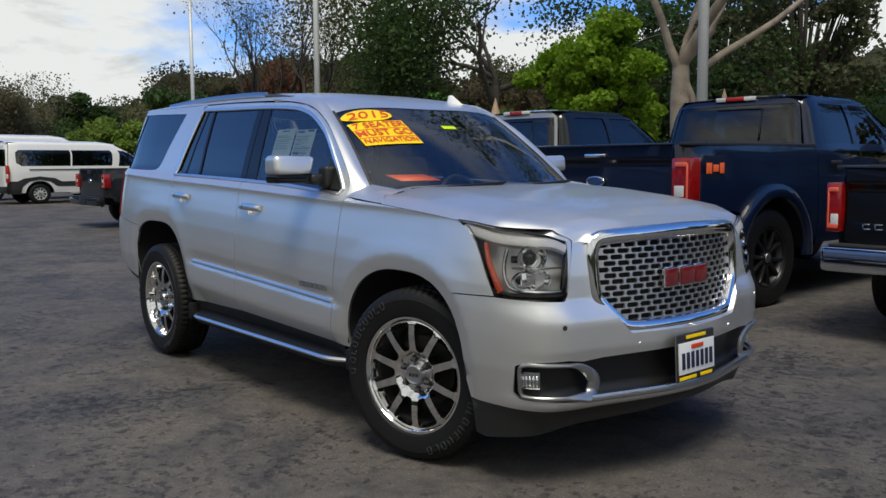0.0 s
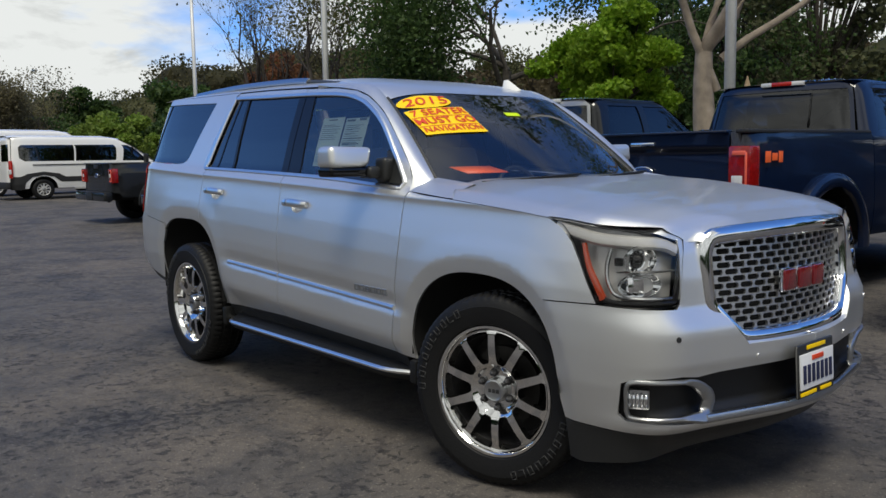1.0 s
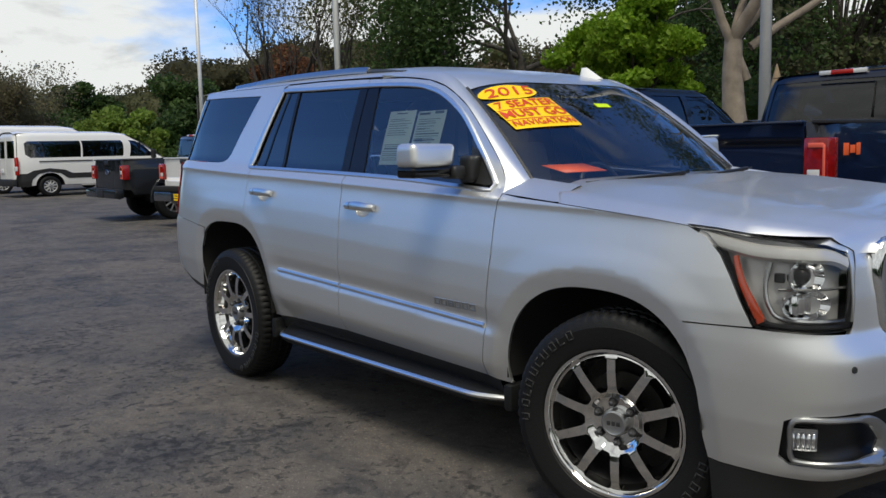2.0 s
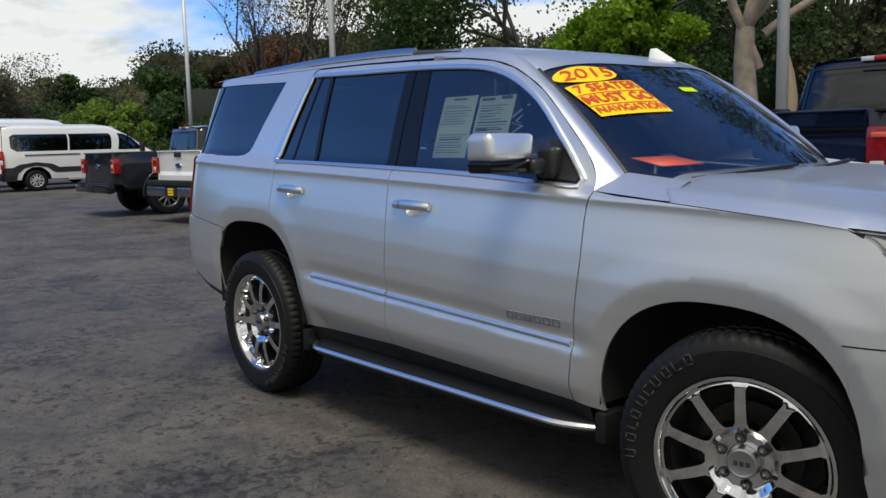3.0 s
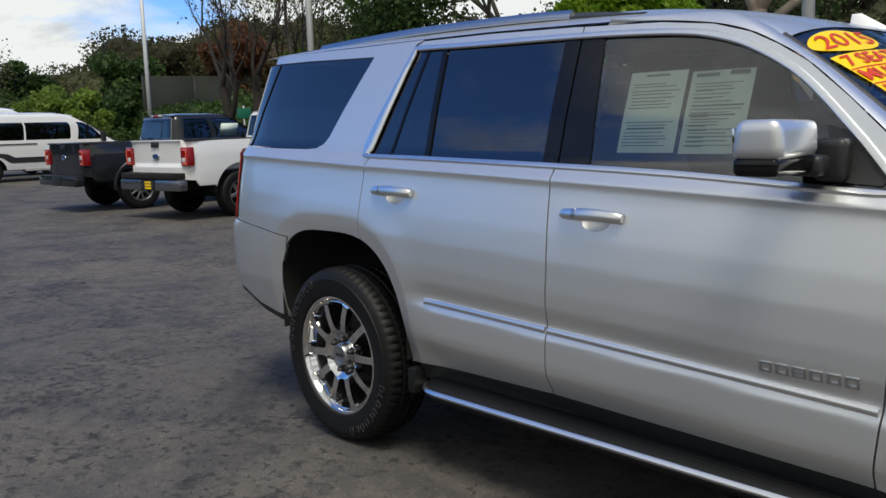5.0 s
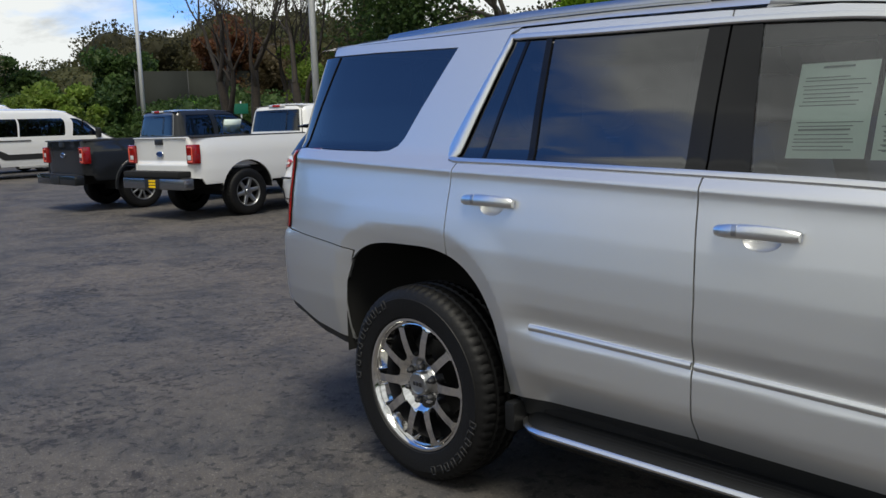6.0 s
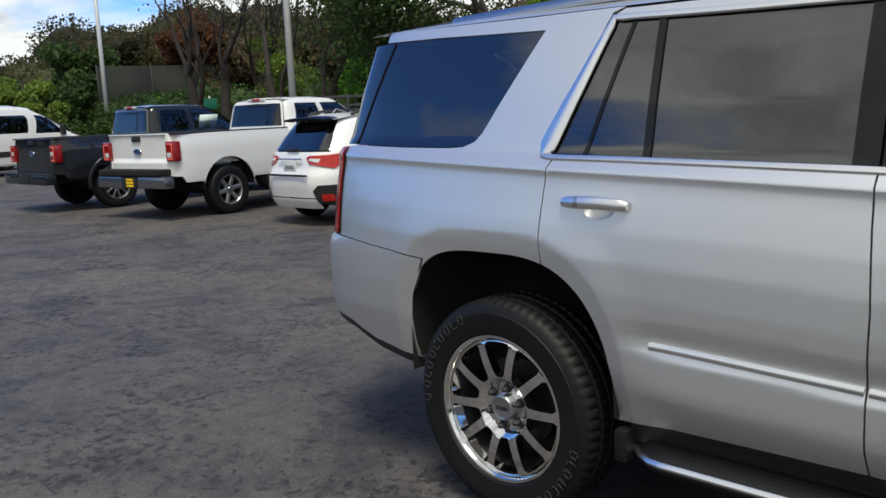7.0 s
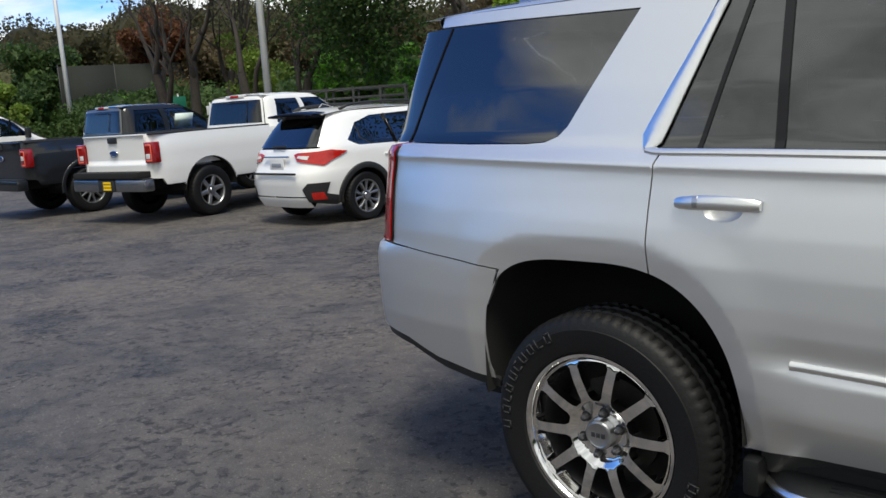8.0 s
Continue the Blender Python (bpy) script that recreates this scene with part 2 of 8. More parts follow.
def skin(bm, rows, thick=0.0, flip=False):
    """A sheet through rows of equally many points, with a thickness when given."""
    grid = [[bm.verts.new(p) for p in row] for row in rows]
    fs = []
    for a, b in zip(grid, grid[1:]):
        for i in range(len(a) - 1):
            f = (a[i], a[i + 1], b[i + 1], b[i])
            fs.append(bm.faces.new(f[::-1] if flip else f))
    if thick:
        bm.normal_update()
        r = bmesh.ops.extrude_face_region(bm, geom=fs)
        vs = [g for g in r["geom"] if isinstance(g, bmesh.types.BMVert)]
        ns = {}
        for v in vs:
            ns[v] = v.normal.copy()
        bm.normal_update()
        for v in vs:
            v.co -= v.normal * thick
        bmesh.ops.recalc_face_normals(bm, faces=bm.faces)
    return grid


def spline(pts, n):
    """n points along a Catmull-Rom curve through pts, evenly spaced."""
    pts = [Vector(p) for p in pts]
    dense = []
    for i in range(len(pts) - 1):
        p0, p1, p2, p3 = pts[max(i - 1, 0)], pts[i], pts[i + 1], pts[min(i + 2, len(pts) - 1)]
        for k in range(16):
            t = k / 16
            dense.append(0.5 * (2 * p1 + (p2 - p0) * t + (2 * p0 - 5 * p1 + 4 * p2 - p3) * t * t + (3 * p1 - p0 - 3 * p2 + p3) * t ** 3))
    dense.append(pts[-1])
    s = [0.0]
    for a, b in zip(dense, dense[1:]):
        s.append(s[-1] + (b - a).length)
    out = []
    j = 0
    for i in range(n):
        w = s[-1] * i / (n - 1)
        while j < len(s) - 2 and s[j + 1] < w:
            j += 1
        f = (w - s[j]) / max(1e-9, s[j + 1] - s[j])
        out.append(dense[j].lerp(dense[j + 1], min(1, max(0, f))))
    return out


def dense_loop(loop, step):
    out = []
    for a, b in zip(loop, loop[1:] + loop[:1]):
        a, b = Vector(a), Vector(b)
        n = max(1, round((b - a).length / step))
        out += [a.lerp(b, k / n) for k in range(n)]
    return out


def inset_loop(loop, d):
    """Moves a closed loop inwards by d."""
    n = len(loop)
    area = sum(loop[i][0] * loop[(i + 1) % n][1] - loop[(i + 1) % n][0] * loop[i][1] for i in range(n))
    sg = 1 if area > 0 else -1
    out = []
    for i in range(n):
        a, p, b = Vector(loop[i - 1]), Vector(loop[i]), Vector(loop[(i + 1) % n])
        u, v = (p - a), (b - p)
        u, v = (u.normalized() if u.length > 1e-9 else v.normalized()), (v.normalized() if v.length > 1e-9 else u.normalized())
        nu, nv = Vector((-u.y, u.x)), Vector((-v.y, v.x))
        m = nu + nv
        k = 1 + nu.dot(nv)
        out.append(p + (m / max(0.35, k)) * d * sg)
    return out


def inside(points, loops):
    """Even-odd test of many points against closed loops."""
    pts = np.asarray(points, float)
    odd = np.zeros(len(pts), bool)
    for loop in loops:
        l = np.asarray([(p[0], p[1]) for p in loop], float)
        x1, y1 = l[:, 0], l[:, 1]
        x2, y2 = np.roll(x1, -1), np.roll(y1, -1)
        for k in range(len(l)):
            c = ((y1[k] > pts[:, 1]) != (y2[k] > pts[:, 1]))
            if not c.any():
                continue
            xi = (x2[k] - x1[k]) * (pts[:, 1] - y1[k]) / ((y2[k] - y1[k]) or 1e-12) + x1[k]
            odd ^= c & (pts[:, 0] < xi)
    return odd


from mathutils.geometry import delaunay_2d_cdt


def triangulate(loops, step, creases=()):
    """Points and triangles that fill the loops (the first is the outline, the rest are holes)."""
    loops = [dense_loop([tuple(p) for p in l], step) for l in loops]
    pts, edges = [], []
    for l in loops:
        k = len(pts)
        pts += [(p[0], p[1]) for p in l]
        edges += [(k + i, k + (i + 1) % len(l)) for i in range(len(l))]
    shrunk = [inset_loop(loops[0], step * 0.3)] + loops[1:]
    for c in creases:
        line = []
        for p, q in zip(c, c[1:]):
            n = max(1, round(math.dist(p, q) / step))
            line += [(p[0] + (q[0] - p[0]) * i / n, p[1] + (q[1] - p[1]) * i / n) for i in range(n)]
        ok = inside(line, shrunk)
        last = None
        for p, good in zip(line, ok):
            if good:
                pts.append(p)
                if last is not None:
                    edges.append((last, len(pts) - 1))
                last = len(pts) - 1
            else:
                last = None
    a = np.asarray(pts)
    lo, hi = a.min(0), a.max(0)
    gx, gy = np.arange(lo[0] + step / 2, hi[0], step), np.arange(lo[1] + step / 2, hi[1], step)
    g = np.stack(np.meshgrid(gx, gy), -1).reshape(-1, 2)
    if len(g):
        g = g[inside(g, loops)]
        keep = []
        for i in range(0, len(g), 400):
            d = ((g[i:i + 400, None, :] - a[None]) ** 2).sum(-1).min(1)
            keep.append(d > (0.45 * step) ** 2)
        g = g[np.concatenate(keep)] if keep else g
    nb = len(pts)
    vs, es, fs, *_ = delaunay_2d_cdt([Vector(p) for p in pts] + [Vector(p) for p in g], edges, [], 0, 1e-6)
    cen = np.asarray([[sum(vs[i][0] for i in f) / 3, sum(vs[i][1] for i in f) / 3] for f in fs])
    ok = inside(cen, loops)
    return vs, [f for f, k in zip(fs, ok) if k]


def panel(name, pieces, material, parent, step=0.03, depth=0.018, label="", creases=()):
    """A pressed panel. pieces: (loops in u and v, surface(u, v) -> point, outward sign). Normals follow the surface; edges turn in by depth."""
    verts, faces, normals = [], [], []
    for loops, surf, sign in pieces:
        vs, fs = triangulate(loops, step, creases)
        base = len(verts)
        ns = []
        for v in vs:
            u, w = v[0], v[1]
            p = surf(u, w)
            h = 0.004
            nn = (surf(u + h, w) - surf(u - h, w)).cross(surf(u, w + h) - surf(u, w - h)) * sign
            ns.append(nn.normalized() if nn.length > 1e-12 else Vector((0, 0, 1)))
            verts.append(p)
        normals += ns
        count = {}
        for f in fs:
            a, b, c = (Vector(verts[base + i]) for i in f)
            if (b - a).cross(c - a).dot(ns[f[0]]) < 0:
                f = f[::-1]
            faces.append([base + i for i in f])
            for i in range(3):
                e = (f[i], f[(i + 1) % 3])
                count[e] = count.get(e, 0) + 1
        if depth:
            rim = {}
            for (i, j) in count:
                if (j, i) in count:
                    continue
                for q in (i, j):
                    if q not in rim:
                        rim[q] = (len(verts), len(verts) + 1)
                        p = Vector(verts[base + q])
                        verts.extend([p, p - ns[q] * depth])
                        normals.extend([Vector((0, 0, 0)), Vector((0, 0, 0))])
                a0, a1 = rim[i]
                b0, b1 = rim[j]
                faces.append([a1, b1, b0, a0])
                d = (Vector(verts[b0]) - Vector(verts[a0])).cross(ns[i])
                for k in (a0, a1, b0, b1):
                    normals[k] = normals[k] + d
    me = bpy.data.meshes.new(name)
    me.from_pydata([tuple(v) for v in verts], [], faces)
    me.polygons.foreach_set("use_smooth", [True] * len(me.polygons))
    me.normals_split_custom_set_from_vertices([(n.normalized() if n.length > 1e-12 else Vector((0, 0, 1))) for n in normals])
    me.materials.append(material)
    ob = new(name, me)
    ob.parent = parent
    if label:
        ob["label"] = label
    return ob


def strip(bm, pts, normals, width, height, seg=5):
    """A rounded bead along points that lie on a surface with those normals. width and height: numbers or one a point."""
    rows = []
    n = len(pts)
    for i, (p, nn) in enumerate(zip(pts, normals)):
        d = (pts[min(i + 1, n - 1)] - pts[max(i - 1, 0)]).normalized()
        s = d.cross(nn).normalized()
        w = width[i] if isinstance(width, (list, tuple)) else width
        h = height[i] if isinstance(height, (list, tuple)) else height
        row = [p - s * w / 2 - nn * 0.004]
        for k in range(seg):
            a = math.pi * (k / (seg - 1)) 
            row.append(p - s * (w / 2) * math.cos(a) + nn * h * (math.sin(a) ** 0.6 if 0 < k < seg - 1 else 0.25))
        row.append(p + s * w / 2 - nn * 0.004)
        rows.append(row)
    g = skin(bm, rows)
    for r in (g[0], g[-1]):
        bm.faces.new(r if r is g[-1] else r[::-1])
    bmesh.ops.recalc_face_normals(bm, faces=bm.faces)


def text_bm(body, size, extrude=0.0, italic=0.0, bold=0.012):
    """A bmesh of lettering in the built-in font, centred, in the xy plane."""
    c = bpy.data.curves.new("lettering", "FONT")
    c.body, c.size, c.extrude, c.shear = body, size, extrude, italic
    c.align_x, c.align_y, c.resolution_u = "CENTER", "CENTER", 3
    c.offset = bold * size
    ob = new("lettering", c)
    me = ob.evaluated_get(bpy.context.evaluated_depsgraph_get()).to_mesh()
    bm = bmesh.new()
    bm.from_mesh(me)
    bpy.data.objects.remove(ob)
    bpy.data.curves.remove(c)
    return bm

# ---- ground ----
def asphalt():
    m = bpy.data.materials.new("asphalt")
    m.use_nodes = True
    nt = m.node_tree
    b = nt.nodes["Principled BSDF"]
    tc = nt.nodes.new("ShaderNodeTexCoord")

    def noise_node(scale, detail, rough=0.55, dist=0.0):
        n = nt.nodes.new("ShaderNodeTexNoise")
        n.inputs["Scale"].default_value, n.inputs["Detail"].default_value = scale, detail
        n.inputs["Roughness"].default_value, n.inputs["Distortion"].default_value = rough, dist
        nt.links.new(tc.outputs["Object"], n.inputs["Vector"])
        return n.outputs["Fac"]

    def ramp(fac, a, b2, c0, c1):
        r = nt.nodes.new("ShaderNodeValToRGB")
        r.color_ramp.elements[0].position, r.color_ramp.elements[1].position = a, b2
        r.color_ramp.elements[0].color, r.color_ramp.elements[1].color = (*c0, 1), (*c1, 1)
        nt.links.new(fac, r.inputs["Fac"])
        return r.outputs["Color"]

    def mix(kind, fac, a, b2):
        x = nt.nodes.new("ShaderNodeMixRGB")
        x.blend_type = kind
        if isinstance(fac, float):
            x.inputs["Fac"].default_value = fac
        else:
            nt.links.new(fac, x.inputs["Fac"])
        nt.links.new(a, x.inputs["Color1"])
        nt.links.new(b2, x.inputs["Color2"])
        return x.outputs["Color"]

    broad = ramp(noise_node(0.30, 5, 0.6), 0.34, 0.68, (0.076, 0.073, 0.072), (0.112, 0.100, 0.089))
    stains = ramp(noise_node(1.1, 9, 0.72, 0.4), 0.40, 0.52, (0.50, 0.53, 0.60), (1.06, 1.03, 1.0))
    fine = ramp(noise_node(7.0, 10, 0.78, 0.2), 0.37, 0.56, (0.62, 0.62, 0.64), (1.10, 1.09, 1.07))
    grit = ramp(noise_node(150, 3, 0.7), 0.30, 0.72, (0.66, 0.66, 0.68), (1.36, 1.36, 1.33))
    c = mix("MULTIPLY", 0.75, broad, stains)
    c = mix("MULTIPLY", 0.75, c, fine)
    c = mix("MULTIPLY", 0.8, c, grit)
    # small dark flecks of broken surface, gathered in patches, and pale stones
    def shifted(fine_noise, patch, amount):
        n = nt.nodes.new("ShaderNodeMath")
        n.operation = "MULTIPLY_ADD"
        nt.links.new(patch, n.inputs[0])
        n.inputs[1].default_value = amount
        nt.links.new(fine_noise, n.inputs[2])
        return n.outputs[0]

    patch = noise_node(0.75, 5, 0.6)
    c = mix("MULTIPLY", 0.9, c, ramp(shifted(noise_node(19.0, 4, 0.6, 0.4), patch, 0.55), 0.655, 0.695, (0.40, 0.42, 0.45), (1, 1, 1)))
    c = mix("MULTIPLY", 0.9, c, ramp(shifted(noise_node(6.5, 6, 0.65, 0.6), patch, 0.5), 0.625, 0.675, (0.58, 0.58, 0.62), (1, 1, 1)))
    c = mix("MULTIPLY", 1.0, c, ramp(noise_node(75.0, 2, 0.5), 0.61, 0.68, (1, 1, 1), (1.8, 1.8, 1.75)))
    # hairline cracks along the edges of large cells
    v = nt.nodes.new("ShaderNodeTexVoronoi")
    v.feature = "DISTANCE_TO_EDGE"
    v.inputs["Scale"].default_value = 0.32
    wob = nt.nodes.new("ShaderNodeVectorMath")
    wob.operation = "MULTIPLY_ADD"
    nz = nt.nodes.new("ShaderNodeTexNoise")
    nz.inputs["Scale"].default_value, nz.inputs["Detail"].default_value = 1.6, 6
    nt.links.new(tc.outputs["Object"], nz.inputs["Vector"])
    nt.links.new(nz.outputs["Color"], wob.inputs[0])
    wob.inputs[1].default_value = (0.9, 0.9, 0.0)
    nt.links.new(tc.outputs["Object"], wob.inputs[2])
    nt.links.new(wob.outputs["Vector"], v.inputs["Vector"])
    crack = ramp(v.outputs["Distance"], 0.0, 0.006, (0.55, 0.55, 0.55), (1, 1, 1))
    c = mix("MULTIPLY", 0.35, c, crack)
    nt.links.new(c, b.inputs["Base Color"])
    b.inputs["Specular IOR Level"].default_value = 0.35
    rr = nt.nodes.new("ShaderNodeMapRange")
    rr.inputs["To Min"].default_value, rr.inputs["To Max"].default_value = 0.62, 0.9
    nt.links.new(noise_node(1.3, 8, 0.68, 0.35), rr.inputs["Value"])
    nt.links.new(rr.outputs["Result"], b.inputs["Roughness"])
    bp = nt.nodes.new("ShaderNodeBump")
    bp.inputs["Strength"].default_value, bp.inputs["Distance"].default_value = 0.7, 0.008
    nt.links.new(noise_node(120, 4, 0.7), bp.inputs["Height"])
    nt.links.new(bp.outputs["Normal"], b.inputs["Normal"])
    return m


ASPHALT = asphalt()
bm = bmesh.new()
gx = [-2500, -400, -120] + [-60 + 4 * i for i in range(31)] + [120, 400, 2500]


def lot_height(x):
    """The lot dips a little behind the SUV, for drainage."""
    return float(np.interp(x, [-32, -28, -24, -20, -8, -4], [0.0, -0.02, -0.06, -0.09, -0.09, 0.0]))


rows = [[Vector((x, y, lot_height(x))) for y in gx] for x in gx]
skin(bm, rows, flip=True)
ground = tagged(mesh_object("ground", bm, ASPHALT), "worn dark grey asphalt with stains and fine cracks", "ground", kind="structure")

# ---- the silver SUV ----
WHEEL_X, HUB_Z, TYRE_R = 1.473, 0.398, 0.398
PLAN = spline([(-2.70, 0), (-2.69, 0.35), (-2.655, 0.62), (-2.58, 0.80), (-2.45, 0.915), (-2.25, 0.975), (-2.0, 0.995), (-1.6, 1.0), (-0.8, 1.0), (0, 1.0), (0.8, 1.0), (1.5, 1.0), (1.75, 0.998),
               (1.95, 0.982), (2.10, 0.94), (2.205, 0.868), (2.262, 0.765), (2.297, 0.60), (2.342, 0.40), (2.382, 0.2), (2.398, 0)], 700)
_k0 = min(range(len(PLAN)), key=lambda i: abs(PLAN[i].x))
_len = [0.0]
for _a, _b in zip(PLAN, PLAN[1:]):
    _len.append(_len[-1] + (_b - _a).length)
PLAN_S = np.array([v - _len[_k0] for v in _len])
PLAN_X, PLAN_Y = np.array([p.x for p in PLAN]), np.array([p.y for p in PLAN])
_tx, _ty = np.gradient(PLAN_X, PLAN_S), np.gradient(PLAN_Y, PLAN_S)
_ker = np.ones(25) / 25
PLAN_NX = np.convolve(np.pad(-_ty, 12, "edge"), _ker, "valid")
PLAN_NY = np.convolve(np.pad(_tx, 12, "edge"), _ker, "valid")
S_FRONT, S_REAR = float(PLAN_S[-1]), float(PLAN_S[0])


def smooth_table(pairs, lo, hi, sigma):
    z = np.arange(lo, hi, 0.002)
    v = np.interp(z, [p[0] for p in pairs], [p[1] for p in pairs])
    k = np.exp(-0.5 * (np.arange(-30, 31) * 0.002 / sigma) ** 2)
    k /= k.sum()
    return z, np.convolve(np.pad(v, 30, "edge"), k, "valid")


# inset from the plan outline by height: flank, nose and tail
SIDE_T = smooth_table([(0.15, 0.19), (0.30, 0.140), (0.40, 0.098), (0.48, 0.052), (0.545, 0.010), (0.560, 0.003), (0.590, 0.0), (0.68, 0.003), (0.712, 0.017), (0.735, 0.020), (0.79, 0.006), (0.85, 0.006),
                       (0.95, 0.014), (1.05, 0.030), (1.12, 0.044), (1.17, 0.0545), (1.200, 0.0595), (1.214, 0.0595), (1.225, 0.0560), (1.245, 0.074), (1.27, 0.099), (1.30, 0.114), (1.45, 0.162), (1.60, 0.218), (1.70, 0.258), (1.76, 0.286), (1.84, 0.36)], 0.1, 1.95, 0.0045)
PLAIN_T = smooth_table([(0.15, 0.10), (0.30, 0.080), (0.42, 0.055), (0.52, 0.030), (0.62, 0.010), (0.75, 0.004), (0.85, 0.006),
                        (0.95, 0.014), (1.05, 0.030), (1.12, 0.044), (1.17, 0.0545), (1.200, 0.0595), (1.214, 0.0595), (1.225, 0.0560), (1.245, 0.074), (1.27, 0.099), (1.30, 0.114), (1.45, 0.162), (1.60, 0.218), (1.70, 0.258), (1.76, 0.286), (1.84, 0.36)], 0.1, 1.95, 0.0045)
FRONT_T = smooth_table([(0.15, 0.16), (0.30, 0.09), (0.345, 0.045), (0.362, 0.0), (0.405, 0.0), (0.425, 0.02), (0.55, 0.012), (0.60, 0.0), (0.70, 0.0), (0.735, 0.005), (0.80, 0.045), (0.90, 0.055), (1.0, 0.075), (1.06, 0.10), (1.2, 0.2)], 0.1, 1.95, 0.006)
REAR_T = smooth_table([(0.15, 0.2), (0.40, 0.09), (0.50, 0.03), (0.60, 0.0), (0.90, 0.0), (0.945, 0.02), (0.97, 0.10), (1.0, 0.115), (1.30, 0.14), (1.50, 0.22), (1.75, 0.34), (1.84, 0.42)], 0.1, 1.95, 0.008)


def belt_shift(x):
    return float(np.interp(x, [-2.4, -1.32, -0.66, 0.1, 0.88, 1.6, 2.1], [0.075, 0.03, 0.008, -0.022, -0.055, -0.078, -0.09]))


ARCHES = ((1.412, 0.44, 0.445, 0.43, 2.5), (-1.462, 0.45, 0.455, 0.51, 2.5))   # x, z of the base, half width, rise, roundness


def arch_round(cx, dx):
    """The rear arch is squarer behind its wheel."""
    return 4.0 if cx < 0 and dx < 0 else 2.5


def arch_distance(x, z):
    best = 9.0
    for cx, cz, a, b, n in ARCHES:
        n = arch_round(cx, x - cx)
        f = (abs(x - cx) / a) ** n + (max(0.0, z - cz) / b) ** n
        best = min(best, (f ** (1 / n) - 1) * 0.45)
    return best


def arch_curve(i, x_from, x_to, z_low, n=36):
    """Points of a wheel arch's edge from one x to another; an x past the arch's foot means its foot at z_low."""
    cx, cz, a, b, k = ARCHES[i]
    out = []
    t0 = math.acos(max(-1, min(1, (x_from - cx) / a)))
    t1 = math.acos(max(-1, min(1, (x_to - cx) / a)))
    for j in range(n + 1):
        t = t0 + (t1 - t0) * j / n
        c, s = math.cos(t), math.sin(t)
        k = arch_round(cx, c)
        r = (abs(c) ** k + abs(s) ** k) ** (-1 / k)
        out.append((cx + a * r * c, cz + b * r * s))
    if abs(x_from - cx) >= a:
        out.insert(0, (out[0][0] + (0.012 if x_from < cx else -0.012), z_low))
    if abs(x_to - cx) >= a:
        out.append((out[-1][0] + (0.012 if x_to < cx else -0.012), z_low))
    return out


def lip_line(i):
    """The outer edge of the lip round a wheel arch."""
    cx, cz, a, b, k = ARCHES[i]
    out = []
    for j in range(49):
        t = math.pi * j / 48
        c, s = math.cos(t), math.sin(t)
        k = arch_round(cx, c)
        r = (abs(c) ** k + abs(s) ** k) ** (-1 / k) * (1 + 0.066 / 0.45)
        out.append((cx + a * r * c, cz + b * r * s))
    return out


def s_at_x(x):
    k = _k0 + 200
    return float(np.interp(x, PLAN_X, PLAN_S))


def s_at_y(y, front=True):
    """Along the nose (or the tail), where the outline has that half width."""
    if front:
        return float(np.interp(-y, -PLAN_Y[500:], PLAN_S[500:]))
    return float(np.interp(y, PLAN_Y[:250], PLAN_S[:250]))


def body(s, z, off=0.0, sg=-1):
    """The car's skin: s runs along the outline in plan (x on the flank), z is the height; off lies outwards."""
    x, y = float(np.interp(s, PLAN_S, PLAN_X)), float(np.interp(s, PLAN_S, PLAN_Y))
    nx, ny = float(np.interp(s, PLAN_S, PLAN_NX)), float(np.interp(s, PLAN_S, PLAN_NY))
    zz = z - belt_shift(x)
    wf, wr = max(0.0, nx) ** 2, max(0.0, -nx) ** 2
    ws = 1 - wf - wr
    door = min(1.0, max(0.0, (x + 1.02) / 0.2)) * min(1.0, max(0.0, (0.98 - x) / 0.14))
    d = ws * ((float(np.interp(zz, *SIDE_T)) * door if door > 0 else 0.0) + (float(np.interp(zz, *PLAIN_T)) * (1 - door) if door < 1 else 0.0))
    if wf > 1e-4:
        d += wf * float(np.interp(z, *FRONT_T))
    if wr > 1e-4:
        d += wr * float(np.interp(z, *REAR_T))
    if z < 1.15:
        q = arch_distance(x, z)
        if q < 0.20 and ws > 0.3:
            # a flat band round the arch, canted inwards to its edge, with a crisp upper crease
            h = max(0.0, min(1.0, (q - 0.066) / 0.12))
            f = -0.012 + 0.016 * q / 0.066 if q < 0.066 else 0.004 * (1 - h * h * (3 - 2 * h))
            d -= ws * max(-0.016, f)
    d -= off
    return Vector((x - nx * d, sg * (y - ny * d), z))


def right(s, z):
    return body(s, z, 0.0, -1)


def left(s, z):
    return body(s, z, 0.0, 1)


def pair(name, loops, material, parent, **kw):
    """The same panel on the right and on the left of the car."""
    return [panel(name, [(loops, right if g < 0 else left, -g)], material, parent, **kw) for g in (-1, 1)]


def both(loops):
    return [(loops, right, 1.0), (loops, left, -1.0)]


def on_body(pts, off=0.0, sg=-1):
    """Points on the skin, and its normals there."""
    out, ns = [], []
    for s, z in pts:
        h = 0.004
        n = (body(s + h, z, off, sg) - body(s - h, z, off, sg)).cross(body(s, z + h, off, sg) - body(s, z - h, off, sg)) * (1 if sg < 0 else -1)
        out.append(body(s, z, off, sg))
        ns.append(n.normalized())
    return out, ns


CREASES = [[(x_, z_ + belt_shift(x_)) for x_ in np.linspace(-2.2, 2.0, 60)] for z_ in (1.241, 1.2335, 1.2275, 1.2235, 1.218, 1.208, 1.197)] + [[(x_, z_ + belt_shift(x_)) for x_ in np.linspace(-0.95, 0.9, 30)] for z_ in (0.552, 0.712, 0.79)] + [lip_line(0), lip_line(1)]

